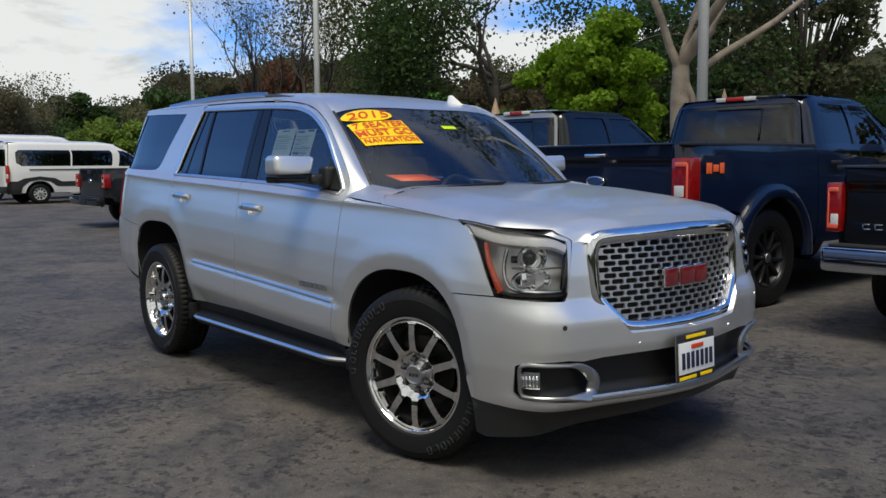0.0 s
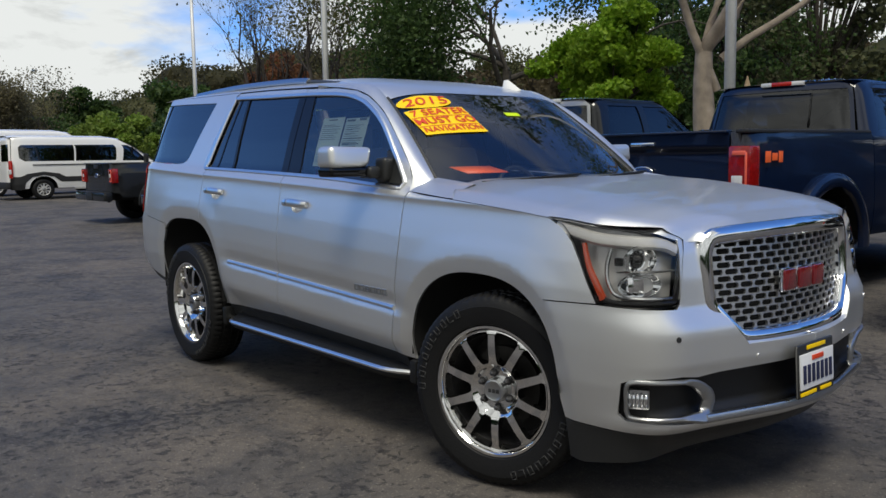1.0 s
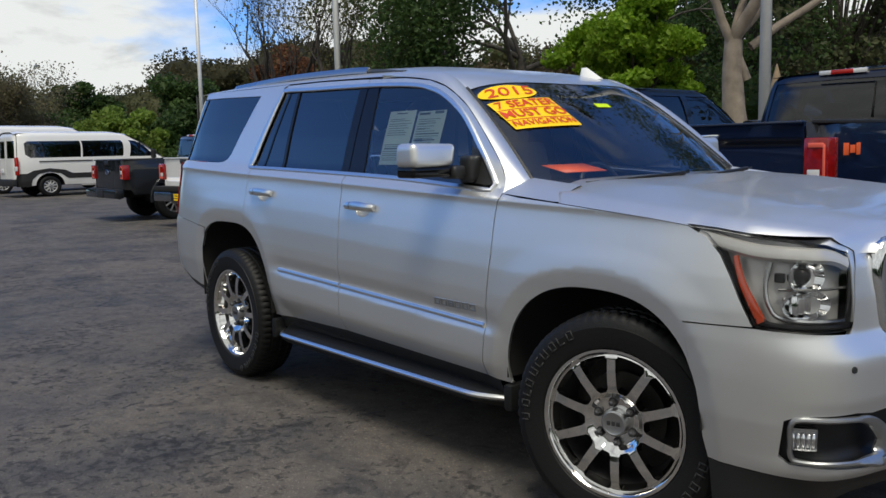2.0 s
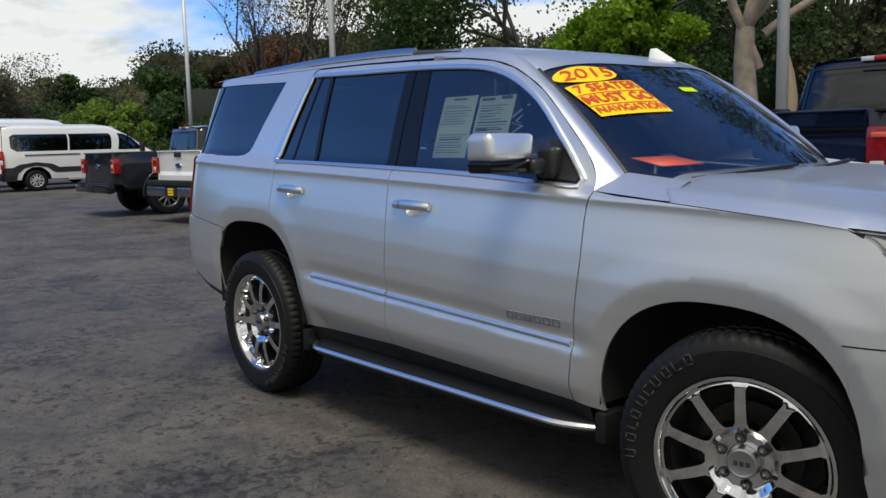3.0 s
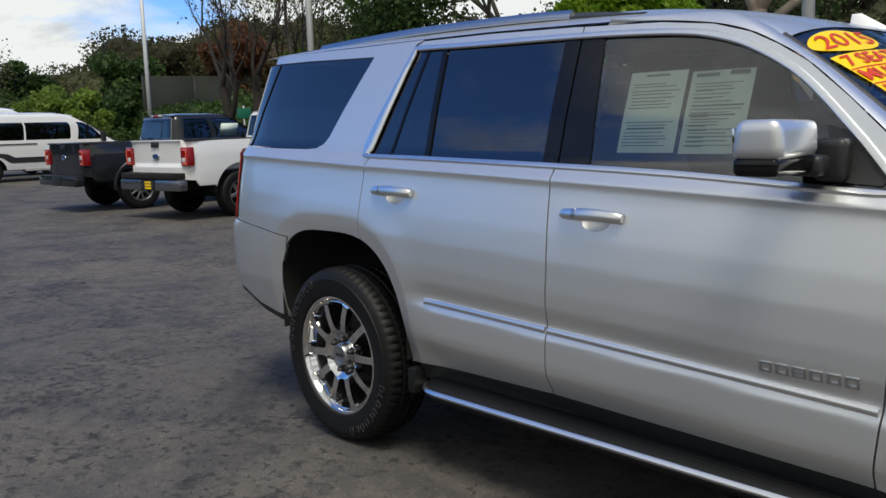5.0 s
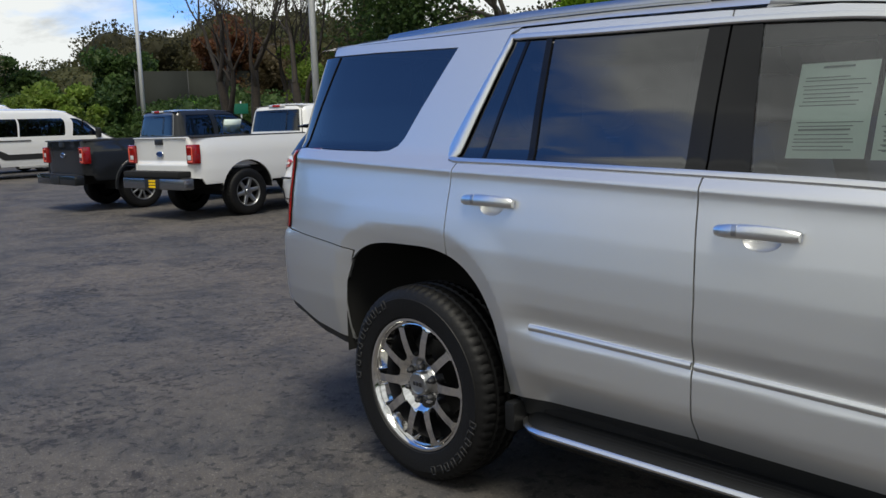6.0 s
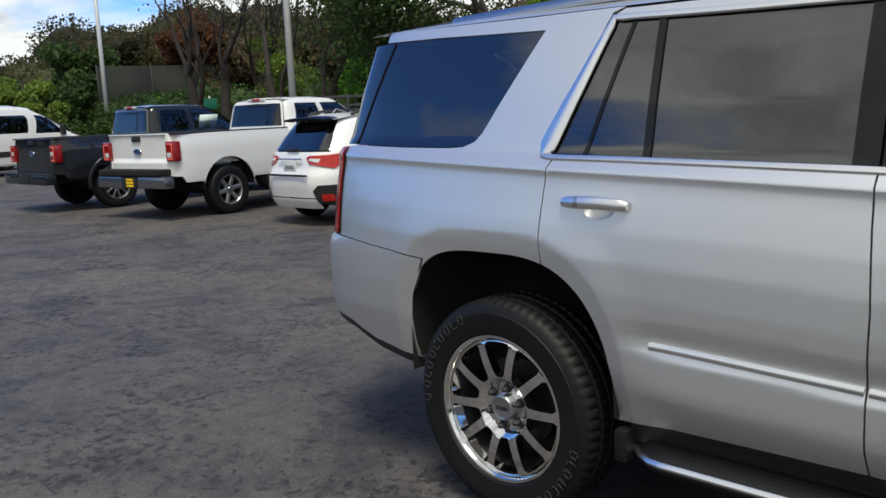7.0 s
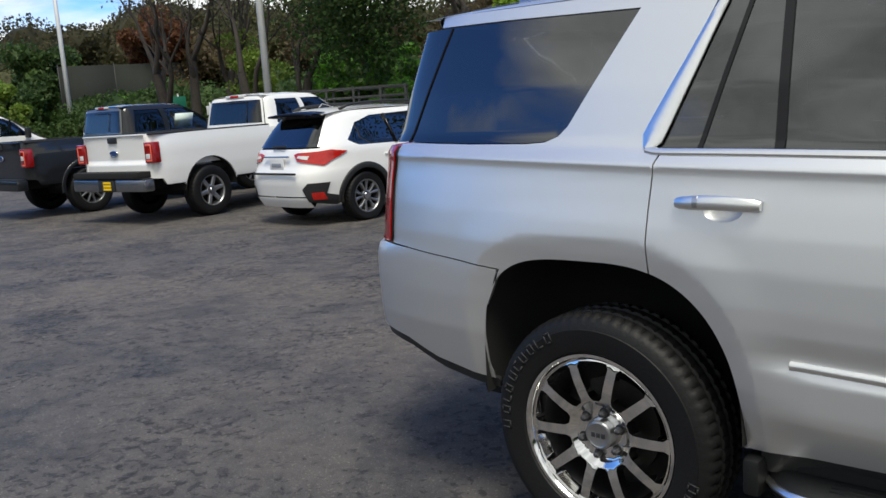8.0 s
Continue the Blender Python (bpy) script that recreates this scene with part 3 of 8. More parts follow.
suv = empty("suv", Matrix(), "clean silver full-size SUV with chrome wheels, parked on the asphalt", "car")
GAP = 0.0028

SEAM_FRONT = [(0.838, 0.445), (0.843, 0.527), (0.861, 0.723), (0.879, 0.946), (0.880, 1.10), (0.884, 1.143), (0.902, 1.197), (0.888, 1.25), (0.837, 1.322), (0.689, 1.455), (0.559, 1.559), (0.460, 1.617), (0.367, 1.661), (0.242, 1.697), (0.049, 1.722)]
SEAM_MID = [(-0.242, 0.467), (-0.245, 0.695), (-0.243, 0.914), (-0.255, 1.124), (-0.258, 1.264), (-0.258, 1.738)]
SEAM_TOP = [(-0.301, 1.741), (-0.712, 1.757), (-1.084, 1.763)]
SEAM_REAR = [(-1.120, 1.745), (-1.312, 1.318), (-1.262, 1.292), (-1.275, 1.257), (-1.284, 1.129), (-1.287, 1.032)]
CHROME_LINE = spline([(-1.312, 1.30), (-1.22, 1.50), (-1.125, 1.712), (-1.10, 1.731), (-0.9, 1.725), (-0.688, 1.718), (-0.4, 1.710), (-0.106, 1.698), (0.128, 1.681), (0.255, 1.659), (0.382, 1.616), (0.545, 1.522), (0.711, 1.369), (0.806, 1.267), (0.836, 1.231), (0.828, 1.208),
                      (0.780, 1.208), (0.631, 1.217), (0.211, 1.244), (-0.246, 1.262), (-0.951, 1.284), (-1.27, 1.292), (-1.312, 1.30)], 150)
CHROME_LOOP = [(p.x, p.y) for p in CHROME_LINE][:-1]
REAR_ARCH_DOOR = arch_curve(1, -1.287, -0.9, 0.45)


HANDLES = ((-1.072, 1.149), (-0.066, 1.106))


def cup_loop(k):
    """The rim of the scoop behind a door handle."""
    x, z = HANDLES[k]
    return [(x + 0.012 + 0.056 * math.cos(2 * math.pi * i / 28), z - 0.018 + 0.031 * math.sin(2 * math.pi * i / 28)) for i in range(28)]


_split = -0.258
_i1 = max(i for i, p in enumerate(CHROME_LOOP) if p[0] > _split)
_i0 = min(i for i, p in enumerate(CHROME_LOOP) if p[0] > _split)
door_out = SEAM_FRONT + [(_split, 1.738), (_split, CHROME_LOOP[_i0][1])] + CHROME_LOOP[_i0:_i1 + 1] + [(_split, CHROME_LOOP[_i1][1])] + SEAM_MID[:4][::-1]
pair("front_door", [inset_loop(door_out, GAP), cup_loop(1)], SILVER, suv, step=0.017, creases=CREASES)
rear_out = SEAM_MID[:4] + [(_split, CHROME_LOOP[_i1][1])] + CHROME_LOOP[_i1 + 1:] + CHROME_LOOP[:_i0] + [(_split, CHROME_LOOP[_i0][1]), (_split, 1.738)] + SEAM_TOP + SEAM_REAR + REAR_ARCH_DOOR
pair("rear_door", [inset_loop(rear_out, GAP), cup_loop(0)], SILVER, suv, step=0.017, creases=CREASES)

# rear quarter, with the side glass cut out and the roof's edge over it
QGLASS = [(-1.395, 1.717), (-1.60, 1.376), (-1.632, 1.345), (-1.68, 1.328), (-1.75, 1.324), (-2.0, 1.328), (s_at_x(-2.30), 1.338)]
quarter = [(-1.287, 1.032), (-1.284, 1.129), (-1.275, 1.257), (-1.266, 1.285), (-1.318, 1.300), (-1.318, 1.325), (-1.128, 1.75), (-1.084, 1.767), (-1.5, 1.772), (-2.0, 1.780), (s_at_x(-2.25), 1.786), (s_at_x(-2.25), 1.742), (-1.9, 1.735)] + QGLASS + [
    (s_at_x(-2.375), 1.335), (s_at_x(-2.385), 1.2), (s_at_x(-2.375), 0.965), (s_at_x(-2.266), 0.958), (-2.0, 0.932), (-1.835, 0.912)] + arch_curve(1, -1.838, -1.287, 0.45)
pair("quarter_panel", [inset_loop(quarter, GAP * 0.7)], SILVER, suv, step=0.017, creases=CREASES)

# front wing
HOOD_SIDE = [(0.905, 1.192), (1.0, 1.184), (1.203, 1.170), (1.5, 1.146), (1.65, 1.133), (1.785, 1.118)]
LAMP_REAR = [(1.785, 1.118), (1.86, 1.085), (1.915, 1.035), (1.955, 0.97), (1.99, 0.90), (2.035, 0.818)]
LAMP_REAR_S = [(s_at_x(x), z) for x, z in LAMP_REAR]
wing = [(0.838, 0.445)] + SEAM_FRONT[1:7] + HOOD_SIDE[1:] + LAMP_REAR_S[1:] + [(s_at_x(1.93), 0.815), (1.80, 0.811)] + arch_curve(0, 1.80, 0.90, 0.435)
pair("front_wing", [inset_loop(wing, GAP)], SILVER, suv, step=0.017, creases=CREASES)

# front bumper: one cover with openings for fog lamps, intake and grille
LAMP_IN = s_at_y(0.735)
bumper = ([(s_at_x(1.80), 0.8100), (s_at_x(1.93), 0.8140), (s_at_x(2.035), 0.8160), (LAMP_IN - 0.01, 0.800), (LAMP_IN + 0.008, 0.82), (s_at_y(0.70), 1.045), (s_at_y(0.565), 1.050), (s_at_y(0.565), 0.81), (s_at_y(0.41), 0.652), (S_FRONT, 0.646)]
          + [(S_FRONT, 0.568), (s_at_y(0.55), 0.560), (s_at_y(0.66), 0.552)] + [(s_at_y(0.74), 0.562), (s_at_x(2.165), 0.560), (s_at_x(2.125), 0.542), (s_at_x(2.112), 0.425), (s_at_x(2.14), 0.405), (s_at_y(0.66), 0.388), (S_FRONT, 0.385), (S_FRONT, 0.352), (s_at_y(0.7), 0.348), (s_at_x(2.1), 0.358), (1.872, 0.368)] + arch_curve(0, 1.857, 1.80, 0.375, 10)[1:])
panel("front_bumper", both([inset_loop(bumper, 0.001)]), SILVER, suv, step=0.025)
panel("lower_grille", [([[(s_at_x(2.10), 0.585), (S_FRONT, 0.585), (S_FRONT, 0.37), (s_at_x(2.10), 0.37)]], lambda s, z, g=g: body(s, z, -0.045, g), -g) for g in (-1, 1)], mat("intake_black", (0.008, 0.008, 0.009), 0.5, vary=0.3), suv, depth=0)
dam = [(1.874, 0.364), (s_at_x(2.1), 0.354), (s_at_y(0.7), 0.344), (S_FRONT, 0.348), (S_FRONT, 0.285), (s_at_y(0.6), 0.265), (s_at_x(2.1), 0.225), (1.95, 0.205), (1.874, 0.21)]
panel("air_dam", both([dam]), TRIM, suv, label="matt black plastic air dam")
BEZEL = mat("bezel_satin", (0.40, 0.405, 0.41), 0.32, 0.9, vary=0.1)
# bright blade along the bumper's lower edge and round the fog lamps
for g in (-1, 1):
    bm = bmesh.new()
    p, n = on_body([(s_at_y(0.63) + (S_FRONT - s_at_y(0.63)) * k / 20, 0.400 - 0.002 * k / 20) for k in range(21)], 0.004, g)
    strip(bm, p, n, 0.034, 0.014)
    part("bumper_blade", bm, SATIN, suv)
    bm = bmesh.new()
    ring = [(s_at_x(2.142), 0.47), (s_at_x(2.142), 0.53), (s_at_x(2.160), 0.550), (s_at_x(2.215), 0.550), (s_at_y(0.70), 0.538), (s_at_y(0.615), 0.490), (s_at_y(0.60), 0.45), (s_at_y(0.63), 0.408), (s_at_y(0.70), 0.408), (s_at_x(2.175), 0.415), (s_at_x(2.145), 0.432), (s_at_x(2.142), 0.47)]
    p, n = on_body([tuple(v) for v in spline(ring, 70)], 0.002, g)
    strip(bm, p, n, [0.017 + 0.05 * max(0, 1 - abs(i - 36) / 13) for i in range(70)], 0.012)
    bez = part("fog_bezel", bm, BEZEL, suv, "satin silver fog lamp surround")
    bm = bmesh.new()
    c = body(s_at_x(2.18), 0.482, -0.03, g)
    nrm = on_body([(s_at_x(2.17), 0.497)], 0, g)[1][0]
    rot = nrm.to_track_quat("Z", "Y").to_matrix()
    box(bm, (0, 0, 0), (0.085, 0.075, 0.02) if abs((rot @ Vector((1, 0, 0))).z) < 0.5 else (0.075, 0.085, 0.02), 0.006)
    bmesh.ops.transform(bm, matrix=Matrix.Translation(c) @ rot.to_4x4(), verts=bm.verts)
    fog = part("fog_lamp", bm, SATIN, suv, "clear rectangular fog lamp")
    across = rot @ (Vector((1, 0, 0)) if abs((rot @ Vector((1, 0, 0))).z) < 0.5 else Vector((0, 1, 0)))
    for k in range(5):
        bm = bmesh.new()
        tube(bm, [c + nrm * 0.012 + across * (-0.03 + 0.015 * k) + Vector((0, 0, -0.026)), c + nrm * 0.014 + across * (-0.03 + 0.015 * k), c + nrm * 0.012 + across * (-0.03 + 0.015 * k) + Vector((0, 0, 0.026))], 0.006, 8)
        part("reflector_rib", bm, CHROME, fog)
    for sx, zz in ((s_at_y(0.765), 0.70), (s_at_y(0.36), 0.60)):
        bm = bmesh.new()
        c, nn = on_body([(sx, zz)], 0.0005, g)
        mm = Matrix.Translation(c[0]) @ nn[0].to_track_quat("Z", "Y").to_matrix().to_4x4()
        r = bmesh.ops.create_cone(bm, cap_ends=True, segments=16, radius1=0.011, radius2=0.010, depth=0.004, matrix=mm)
        part("parking_sensor", bm, TRIM if g < 0 and zz > 0.65 else SILVER, suv)

# grille: bright frame and a stamped mesh with long six-sided slots
def gsurf(y, z):
    return Vector((2.338 - 0.30 * y * y - 0.085 * (z - 0.66), y, z))


MESH_METAL = mat("stamped_bright_metal", (0.84, 0.84, 0.85), 0.34, 1.0, vary=0.08)
GRILLE_OUT = spline([(0, 1.062), (0.30, 1.056), (0.50, 1.045), (0.545, 1.020), (0.558, 0.96), (0.552, 0.82), (0.534, 0.782), (0.436, 0.690), (0.392, 0.668), (0.26, 0.660), (0, 0.657)], 60)
full = [(p.x, p.y) for p in GRILLE_OUT] + [(-p.x, p.y) for p in GRILLE_OUT[-2:0:-1]]
inner = inset_loop(full, 0.012)
holes = []
ROWS_G, PITCH = 15, 0.076
z0, z1 = 0.668, 1.052
for r in range(ROWS_G):
    z = z0 + (z1 - z0) * (r + 0.5) / ROWS_G
    h = (z1 - z0) / ROWS_G * 0.5 * 0.80
    for k in range(-10, 11):
        y = (k + (0.5 if r % 2 else 0)) * PITCH
        w = PITCH * 0.435
        hole = [(y - w, z), (y - w + 0.006, z - h), (y + w - 0.006, z - h), (y + w, z), (y + w - 0.006, z + h), (y - w + 0.006, z + h)]
        if all(inside(hole, [inset_loop(full, 0.015)])):
            holes.append(hole)
panel("grille_mesh", [([inner] + holes, gsurf, 1.0)], MESH_METAL, suv, step=0.05, depth=0.009, label="chrome grille mesh with long slots")
bm = bmesh.new()
vs, fs = triangulate([full], 0.08)
bv = [bm.verts.new(gsurf(v[0], v[1]) + Vector((-0.05, 0, 0))) for v in vs]
for f in fs:
    bm.faces.new([bv[i] for i in f])
bmesh.ops.recalc_face_normals(bm, faces=bm.faces)
part("grille_backing", bm, DARK, suv)
bm = bmesh.new()
loop = dense_loop(full, 0.03)
loop.append(loop[0])
gp = [gsurf(v.x, v.y) + Vector((0.006, 0, 0)) for v in loop]
strip(bm, gp, [Vector((0.97, 0.25 * p.y, 0.1 if p.z > 0.9 else -0.05)).normalized() for p in gp], 0.066, 0.034, 9)
part("grille_frame", bm, CHROME, suv, "polished chrome grille frame")
BADGE_RED = mat("badge_red", (0.17, 0.012, 0.016), 0.12, coat=1.0, vary=0.2, grain=30)
for y0, w in ((-0.118, 0.092), (0.0, 0.108), (0.118, 0.092)):
    edge_piece = part("badge_edge", box(bmesh.new(), gsurf(y0, 0.862) + Vector((0.016, 0, 0)), (0.018, w + 0.010, 0.092), 0.006), CHROME, suv)
    part("badge_block", box(bmesh.new(), gsurf(y0, 0.862) + Vector((0.022, 0, 0)), (0.022, w, 0.080), 0.008), BADGE_RED, edge_piece, "red enamel badge block")

# number plate in a black holder; its marks are bars
PX, PY, PZ = 2.412, -0.03, 0.520
tilt = Matrix.Translation((PX, PY, PZ)) @ pose(0, 0, 0, 0, -3, 2)


def plate_part(name, c, size, m, label=""):
    bm = bmesh.new()
    box(bm, c, size, min(size) * 0.3)
    bmesh.ops.transform(bm, matrix=tilt, verts=bm.verts)
    return part(name, bm, m, plate, label)


plate = mesh_object("number_plate_holder", box(bmesh.new(), (0, 0, 0), (0.012, 0.325, 0.205), 0.006), TRIM)
plate.data.transform(tilt)
plate.parent = suv
plate["label"] = "black plate holder with yellow bars round a white plate"
plate_part("plate", (0.009, 0, -0.002), (0.006, 0.30, 0.135), PLATE_WHITE)
for k in range(7):
    plate_part("plate_mark", (0.014, -0.118 + k * 0.039, -0.012), (0.004, 0.024, 0.070), PLATE_INK)
plate_part("plate_mark", (0.014, 0, 0.045), (0.004, 0.10, 0.018), RED_INK)
plate_part("holder_mark", (0.008, 0, 0.087), (0.004, 0.165, 0.015), YELLOW)
plate_part("holder_mark", (0.008, -0.075, -0.088), (0.004, 0.14, 0.014), YELLOW)
plate_part("holder_mark", (0.008, 0.082, -0.088), (0.004, 0.10, 0.014), YELLOW)

# headlamps
LAMP_GREY = mat("lamp_grey", (0.50, 0.50, 0.50), 0.30, 0.3, vary=0.12, grain=25)
LAMP = LAMP_REAR_S + [(LAMP_IN - 0.01, 0.806), (LAMP_IN + 0.006, 0.83), (s_at_y(0.700), 0.95), (s_at_y(0.672), 1.022), (s_at_y(0.70), 1.035), (s_at_y(0.80), 1.066), (s_at_x(2.0), 1.094), (s_at_x(1.9), 1.108)]
for g in (-1, 1):
    lamp = panel("headlamp", [([inset_loop(LAMP, 0.001)], lambda s, z, g=g: body(s, z, -0.002, g), -g)], LENS, suv, depth=0.0, label="clear headlamp with chrome projector and amber side strip")
    lamp.visible_shadow = False
    panel("lamp_housing", [([inset_loop(LAMP, 0.002)], lambda s, z, g=g: body(s, z, -0.055, g), -g)], LAMP_GREY, lamp, depth=-0.055)
    panel("lamp_mask", [([inset_loop(LAMP, 0.002), inset_loop(LAMP, 0.0045)], lambda s, z, g=g: body(s, z, -0.006, g), -g)], GLOSS_BLACK, lamp, depth=0.012)
    bm = bmesh.new()
    p, n = on_body([tuple(v) for v in spline([(s_at_x(2.04), 0.850), (s_at_x(2.075), 0.828), (s_at_x(2.15), 0.821), (LAMP_IN - 0.02, 0.822), (LAMP_IN - 0.006, 0.84), (s_at_y(0.712), 0.94), (s_at_y(0.692), 1.0)], 30)], -0.009, g)
    strip(bm, p, n, 0.026, 0.004)
    part("lower_mask", bm, GLOSS_BLACK, lamp)
    # bright hood over the lamp along its top edge
    bm = bmesh.new()
    p, n = on_body([tuple(v) for v in spline([(s_at_x(1.83), 1.088), (s_at_x(1.95), 1.062), (s_at_x(2.05), 1.045), (s_at_y(0.80), 1.030), (s_at_y(0.712), 1.004)], 24)], -0.016, g)
    strip(bm, p, n, 0.046, 0.014)
    part("lamp_brow", bm, LAMP_GREY, lamp)
    bm = bmesh.new()
    p, n = on_body([tuple(v) for v in spline([(s_at_x(1.962), 1.03), (s_at_x(1.99), 0.95), (s_at_x(2.03), 0.88), (s_at_x(2.055), 0.835)], 16)], -0.014, g)
    strip(bm, p, n, [0.018 + 0.014 * i / 15 for i in range(16)], 0.010)
    part("side_marker", bm, AMBER, lamp, "amber side marker strip")
    # light pipe: a pale bent frame round the projectors
    bm = bmesh.new()
    fr = spline([(s_at_x(2.075), 1.015), (s_at_x(2.062), 0.95), (s_at_x(2.075), 0.885), (s_at_x(2.125), 0.846), (s_at_y(0.76), 0.838), (s_at_y(0.722), 0.846)], 40)
    p, n = on_body([tuple(v) for v in fr], -0.020, g)
    strip(bm, p, n, 0.016, 0.012)
    part("light_pipe", bm, SATIN, lamp, "pale satin frame round the projectors")
    # two chrome bowls, the upper with a projector lens, and a bar between them
    for (sx, zz, rr, wide) in ((s_at_x(2.168), 0.975, 0.052, 1.35), (s_at_x(2.166), 0.889, 0.044, 2.1)):
        c, nn = on_body([(sx, zz)], -0.052, g)
        m4 = Matrix.Translation(c[0]) @ Vector((0.93, g * 0.36, 0.0)).to_track_quat("Z", "Y").to_matrix().to_4x4()
        bm = bmesh.new()
        lathe(bm, [(rr * 1.02, 0.036), (rr * 0.98, 0.034), (rr * 0.85, 0.016), (rr * 0.6, 0.004), (0.0008, 0.0)], 32, "z")
        bmesh.ops.scale(bm, vec=(wide, 1, 1) if abs((m4.to_3x3() @ Vector((1, 0, 0))).z) < 0.5 else (1, wide, 1), verts=bm.verts)
        bmesh.ops.transform(bm, matrix=m4, verts=bm.verts)
        bowl = part("reflector_bowl", bm, CHROME, lamp)
        if zz > 0.93:
            bm = bmesh.new()
            rr = 0.030
            lathe(bm, [(0.0008, 0.040), (rr * 0.4, 0.037), (rr * 0.75, 0.028), (rr, 0.012), (rr, 0.0)], 24, "z")
            bmesh.ops.transform(bm, matrix=m4, verts=bm.verts)
            part("projector_lens", bm, GLOSS_BLACK, bowl)
            bm = bmesh.new()
            lathe(bm, [(rr * 1.02, 0.0), (rr * 1.02, 0.016), (rr * 1.16, 0.018), (rr * 1.16, 0.0)], 24, "z")
            bmesh.ops.transform(bm, matrix=m4, verts=bm.verts)
            part("projector_ring", bm, CHROME, bowl)
        else:
            for k in range(4):
                q = body(s_at_x(2.128) + 0.026 * k, zz - 0.004, -0.040, g)
                part("reflector_facet", box(bmesh.new(), q, (0.012, 0.020, 0.050 + 0.008 * (k % 2)), 0.003, pose(0, 0, 0, 0, -14 + 8 * k, g * (30 + 7 * k)).to_3x3()), CHROME, bowl)
    bm = bmesh.new()
    p, n = on_body([(s_at_x(2.10) + (s_at_y(0.715) - s_at_x(2.10)) * k / 10, 0.933) for k in range(11)], -0.030, g)
    strip(bm, p, n, 0.010, 0.018)
    part("lamp_divider", bm, SATIN, lamp)
    part("lamp_bracket", box(bmesh.new(), body(s_at_x(2.105), 0.968, -0.036, g), (0.03, 0.022, 0.030), 0.006), GLOSS_BLACK, lamp)

# dark lining behind the gap between the doors
for g in (-1, 1):
    panel("pillar_lining", [([[(-0.31, 1.25), (-0.14, 1.25), (-0.17, 1.735), (-0.32, 1.735)]], lambda s, z, g=g: body(s, z, -0.028, g), -g)], DARK, suv, step=0.08, depth=0)

# black pillars, glass and bright window frame on both sides
for g in (-1, 1):
    def gs(s, z, g=g):
        return body(s, z, -0.010, g)

    inner_loop = inset_loop(CHROME_LOOP, 0.006)

    def cut(xb0, xt0, xb1, xt1):
        """The window opening between two raking lines."""
        lo = [(x, z) for x, z in inner_loop]

        def edge(z, xb, xt):
            return xb + (xt - xb) * (z - 1.28) / (1.71 - 1.28)

        def clip(loop, f, keep):
            out = []
            n = len(loop)
            for i in range(n):
                a, b = loop[i], loop[(i + 1) % n]
                fa, fb = f(a) * keep, f(b) * keep
                if fa >= 0:
                    out.append(a)
                if (fa >= 0) != (fb >= 0):
                    t = fa / (fa - fb)
                    out.append((a[0] + (b[0] - a[0]) * t, a[1] + (b[1] - a[1]) * t))
            return out
        lo = clip(lo, lambda p: p[0] - edge(p[1], xb0, xt0), 1)
        return clip(lo, lambda p: p[0] - edge(p[1], xb1, xt1), -1)

    panel("rear_quarter_light", [([cut(-1.40, -1.40, -1.163, -1.053)], gs, -g)], TINT, suv, depth=0)
    panel("rear_quarter_light", [([cut(-1.149, -1.039, -0.936, -0.953)], gs, -g)], TINT, suv, depth=0)
    panel("rear_door_glass", [([cut(-0.914, -0.932, -0.328, -0.330)], gs, -g)], TINT, suv, depth=0)
    panel("front_door_glass", [([cut(-0.126, -0.162, 2.0, 2.0)], gs, -g)], SIDE_CLEAR, suv, depth=0)
    panel("window_bar", [([cut(-1.163, -1.053, -1.149, -1.039)], lambda s, z, g=g: body(s, z, -0.006, g), -g)], GLOSS_BLACK, suv, depth=0.02)
    panel("window_bar", [([cut(-0.938, -0.955, -0.912, -0.930)], lambda s, z, g=g: body(s, z, -0.002, g), -g)], GLOSS_BLACK, suv, depth=0.02)
    panel("door_pillar", [([cut(-0.328, -0.330, -0.262, -0.262)], lambda s, z, g=g: body(s, z, -0.005, g), -g)], GLOSS_BLACK, suv, depth=0.02)
    panel("door_pillar", [([cut(-0.254, -0.254, -0.126, -0.162)], lambda s, z, g=g: body(s, z, -0.005, g), -g)], GLOSS_BLACK, suv, depth=0.02)
    # the bright frame runs round the openings, wider up the rear edge
    n_c = len(CHROME_LINE)
    pts, nrm = on_body([(p.x, p.y) for p in CHROME_LINE], 0.002, g)
    wid = []
    for p in CHROME_LINE:
        wid.append(0.024 + (0.044 * max(0.0, min(1.0, (1.74 - p.y) / 0.40)) if p.x < -1.08 and p.y > 1.30 else 0.0))
    bm = bmesh.new()
    strip(bm, pts, nrm, wid, 0.008)
    part("window_trim", bm, BRIGHT, suv, "chrome window surround")
    # rear side glass, wrapping round the corner to the tail
    tail = s_at_y(0.60, False)
    q = QGLASS + [(s_at_x(-2.42), 1.337), (tail, 1.332), (tail, 1.735), (s_at_x(-2.25), 1.740), (-1.9, 1.733)]
    panel("rear_side_glass", [([inset_loop(q, 0.001)], lambda s, z, g=g: body(s, z, -0.007, g), -g)], TINT, suv, depth=0.0, label="dark tinted wrap-around side glass")
    bm = bmesh.new()
    p, n = on_body([(s_at_x(-2.335) + 0.0 + 0.155 * k / 12, 1.338 + (1.737 - 1.338) * k / 12) for k in range(13)], -0.004, g)
    strip(bm, p, n, 0.008, 0.003)
    part("glass_edge", bm, GLOSS_BLACK, suv)
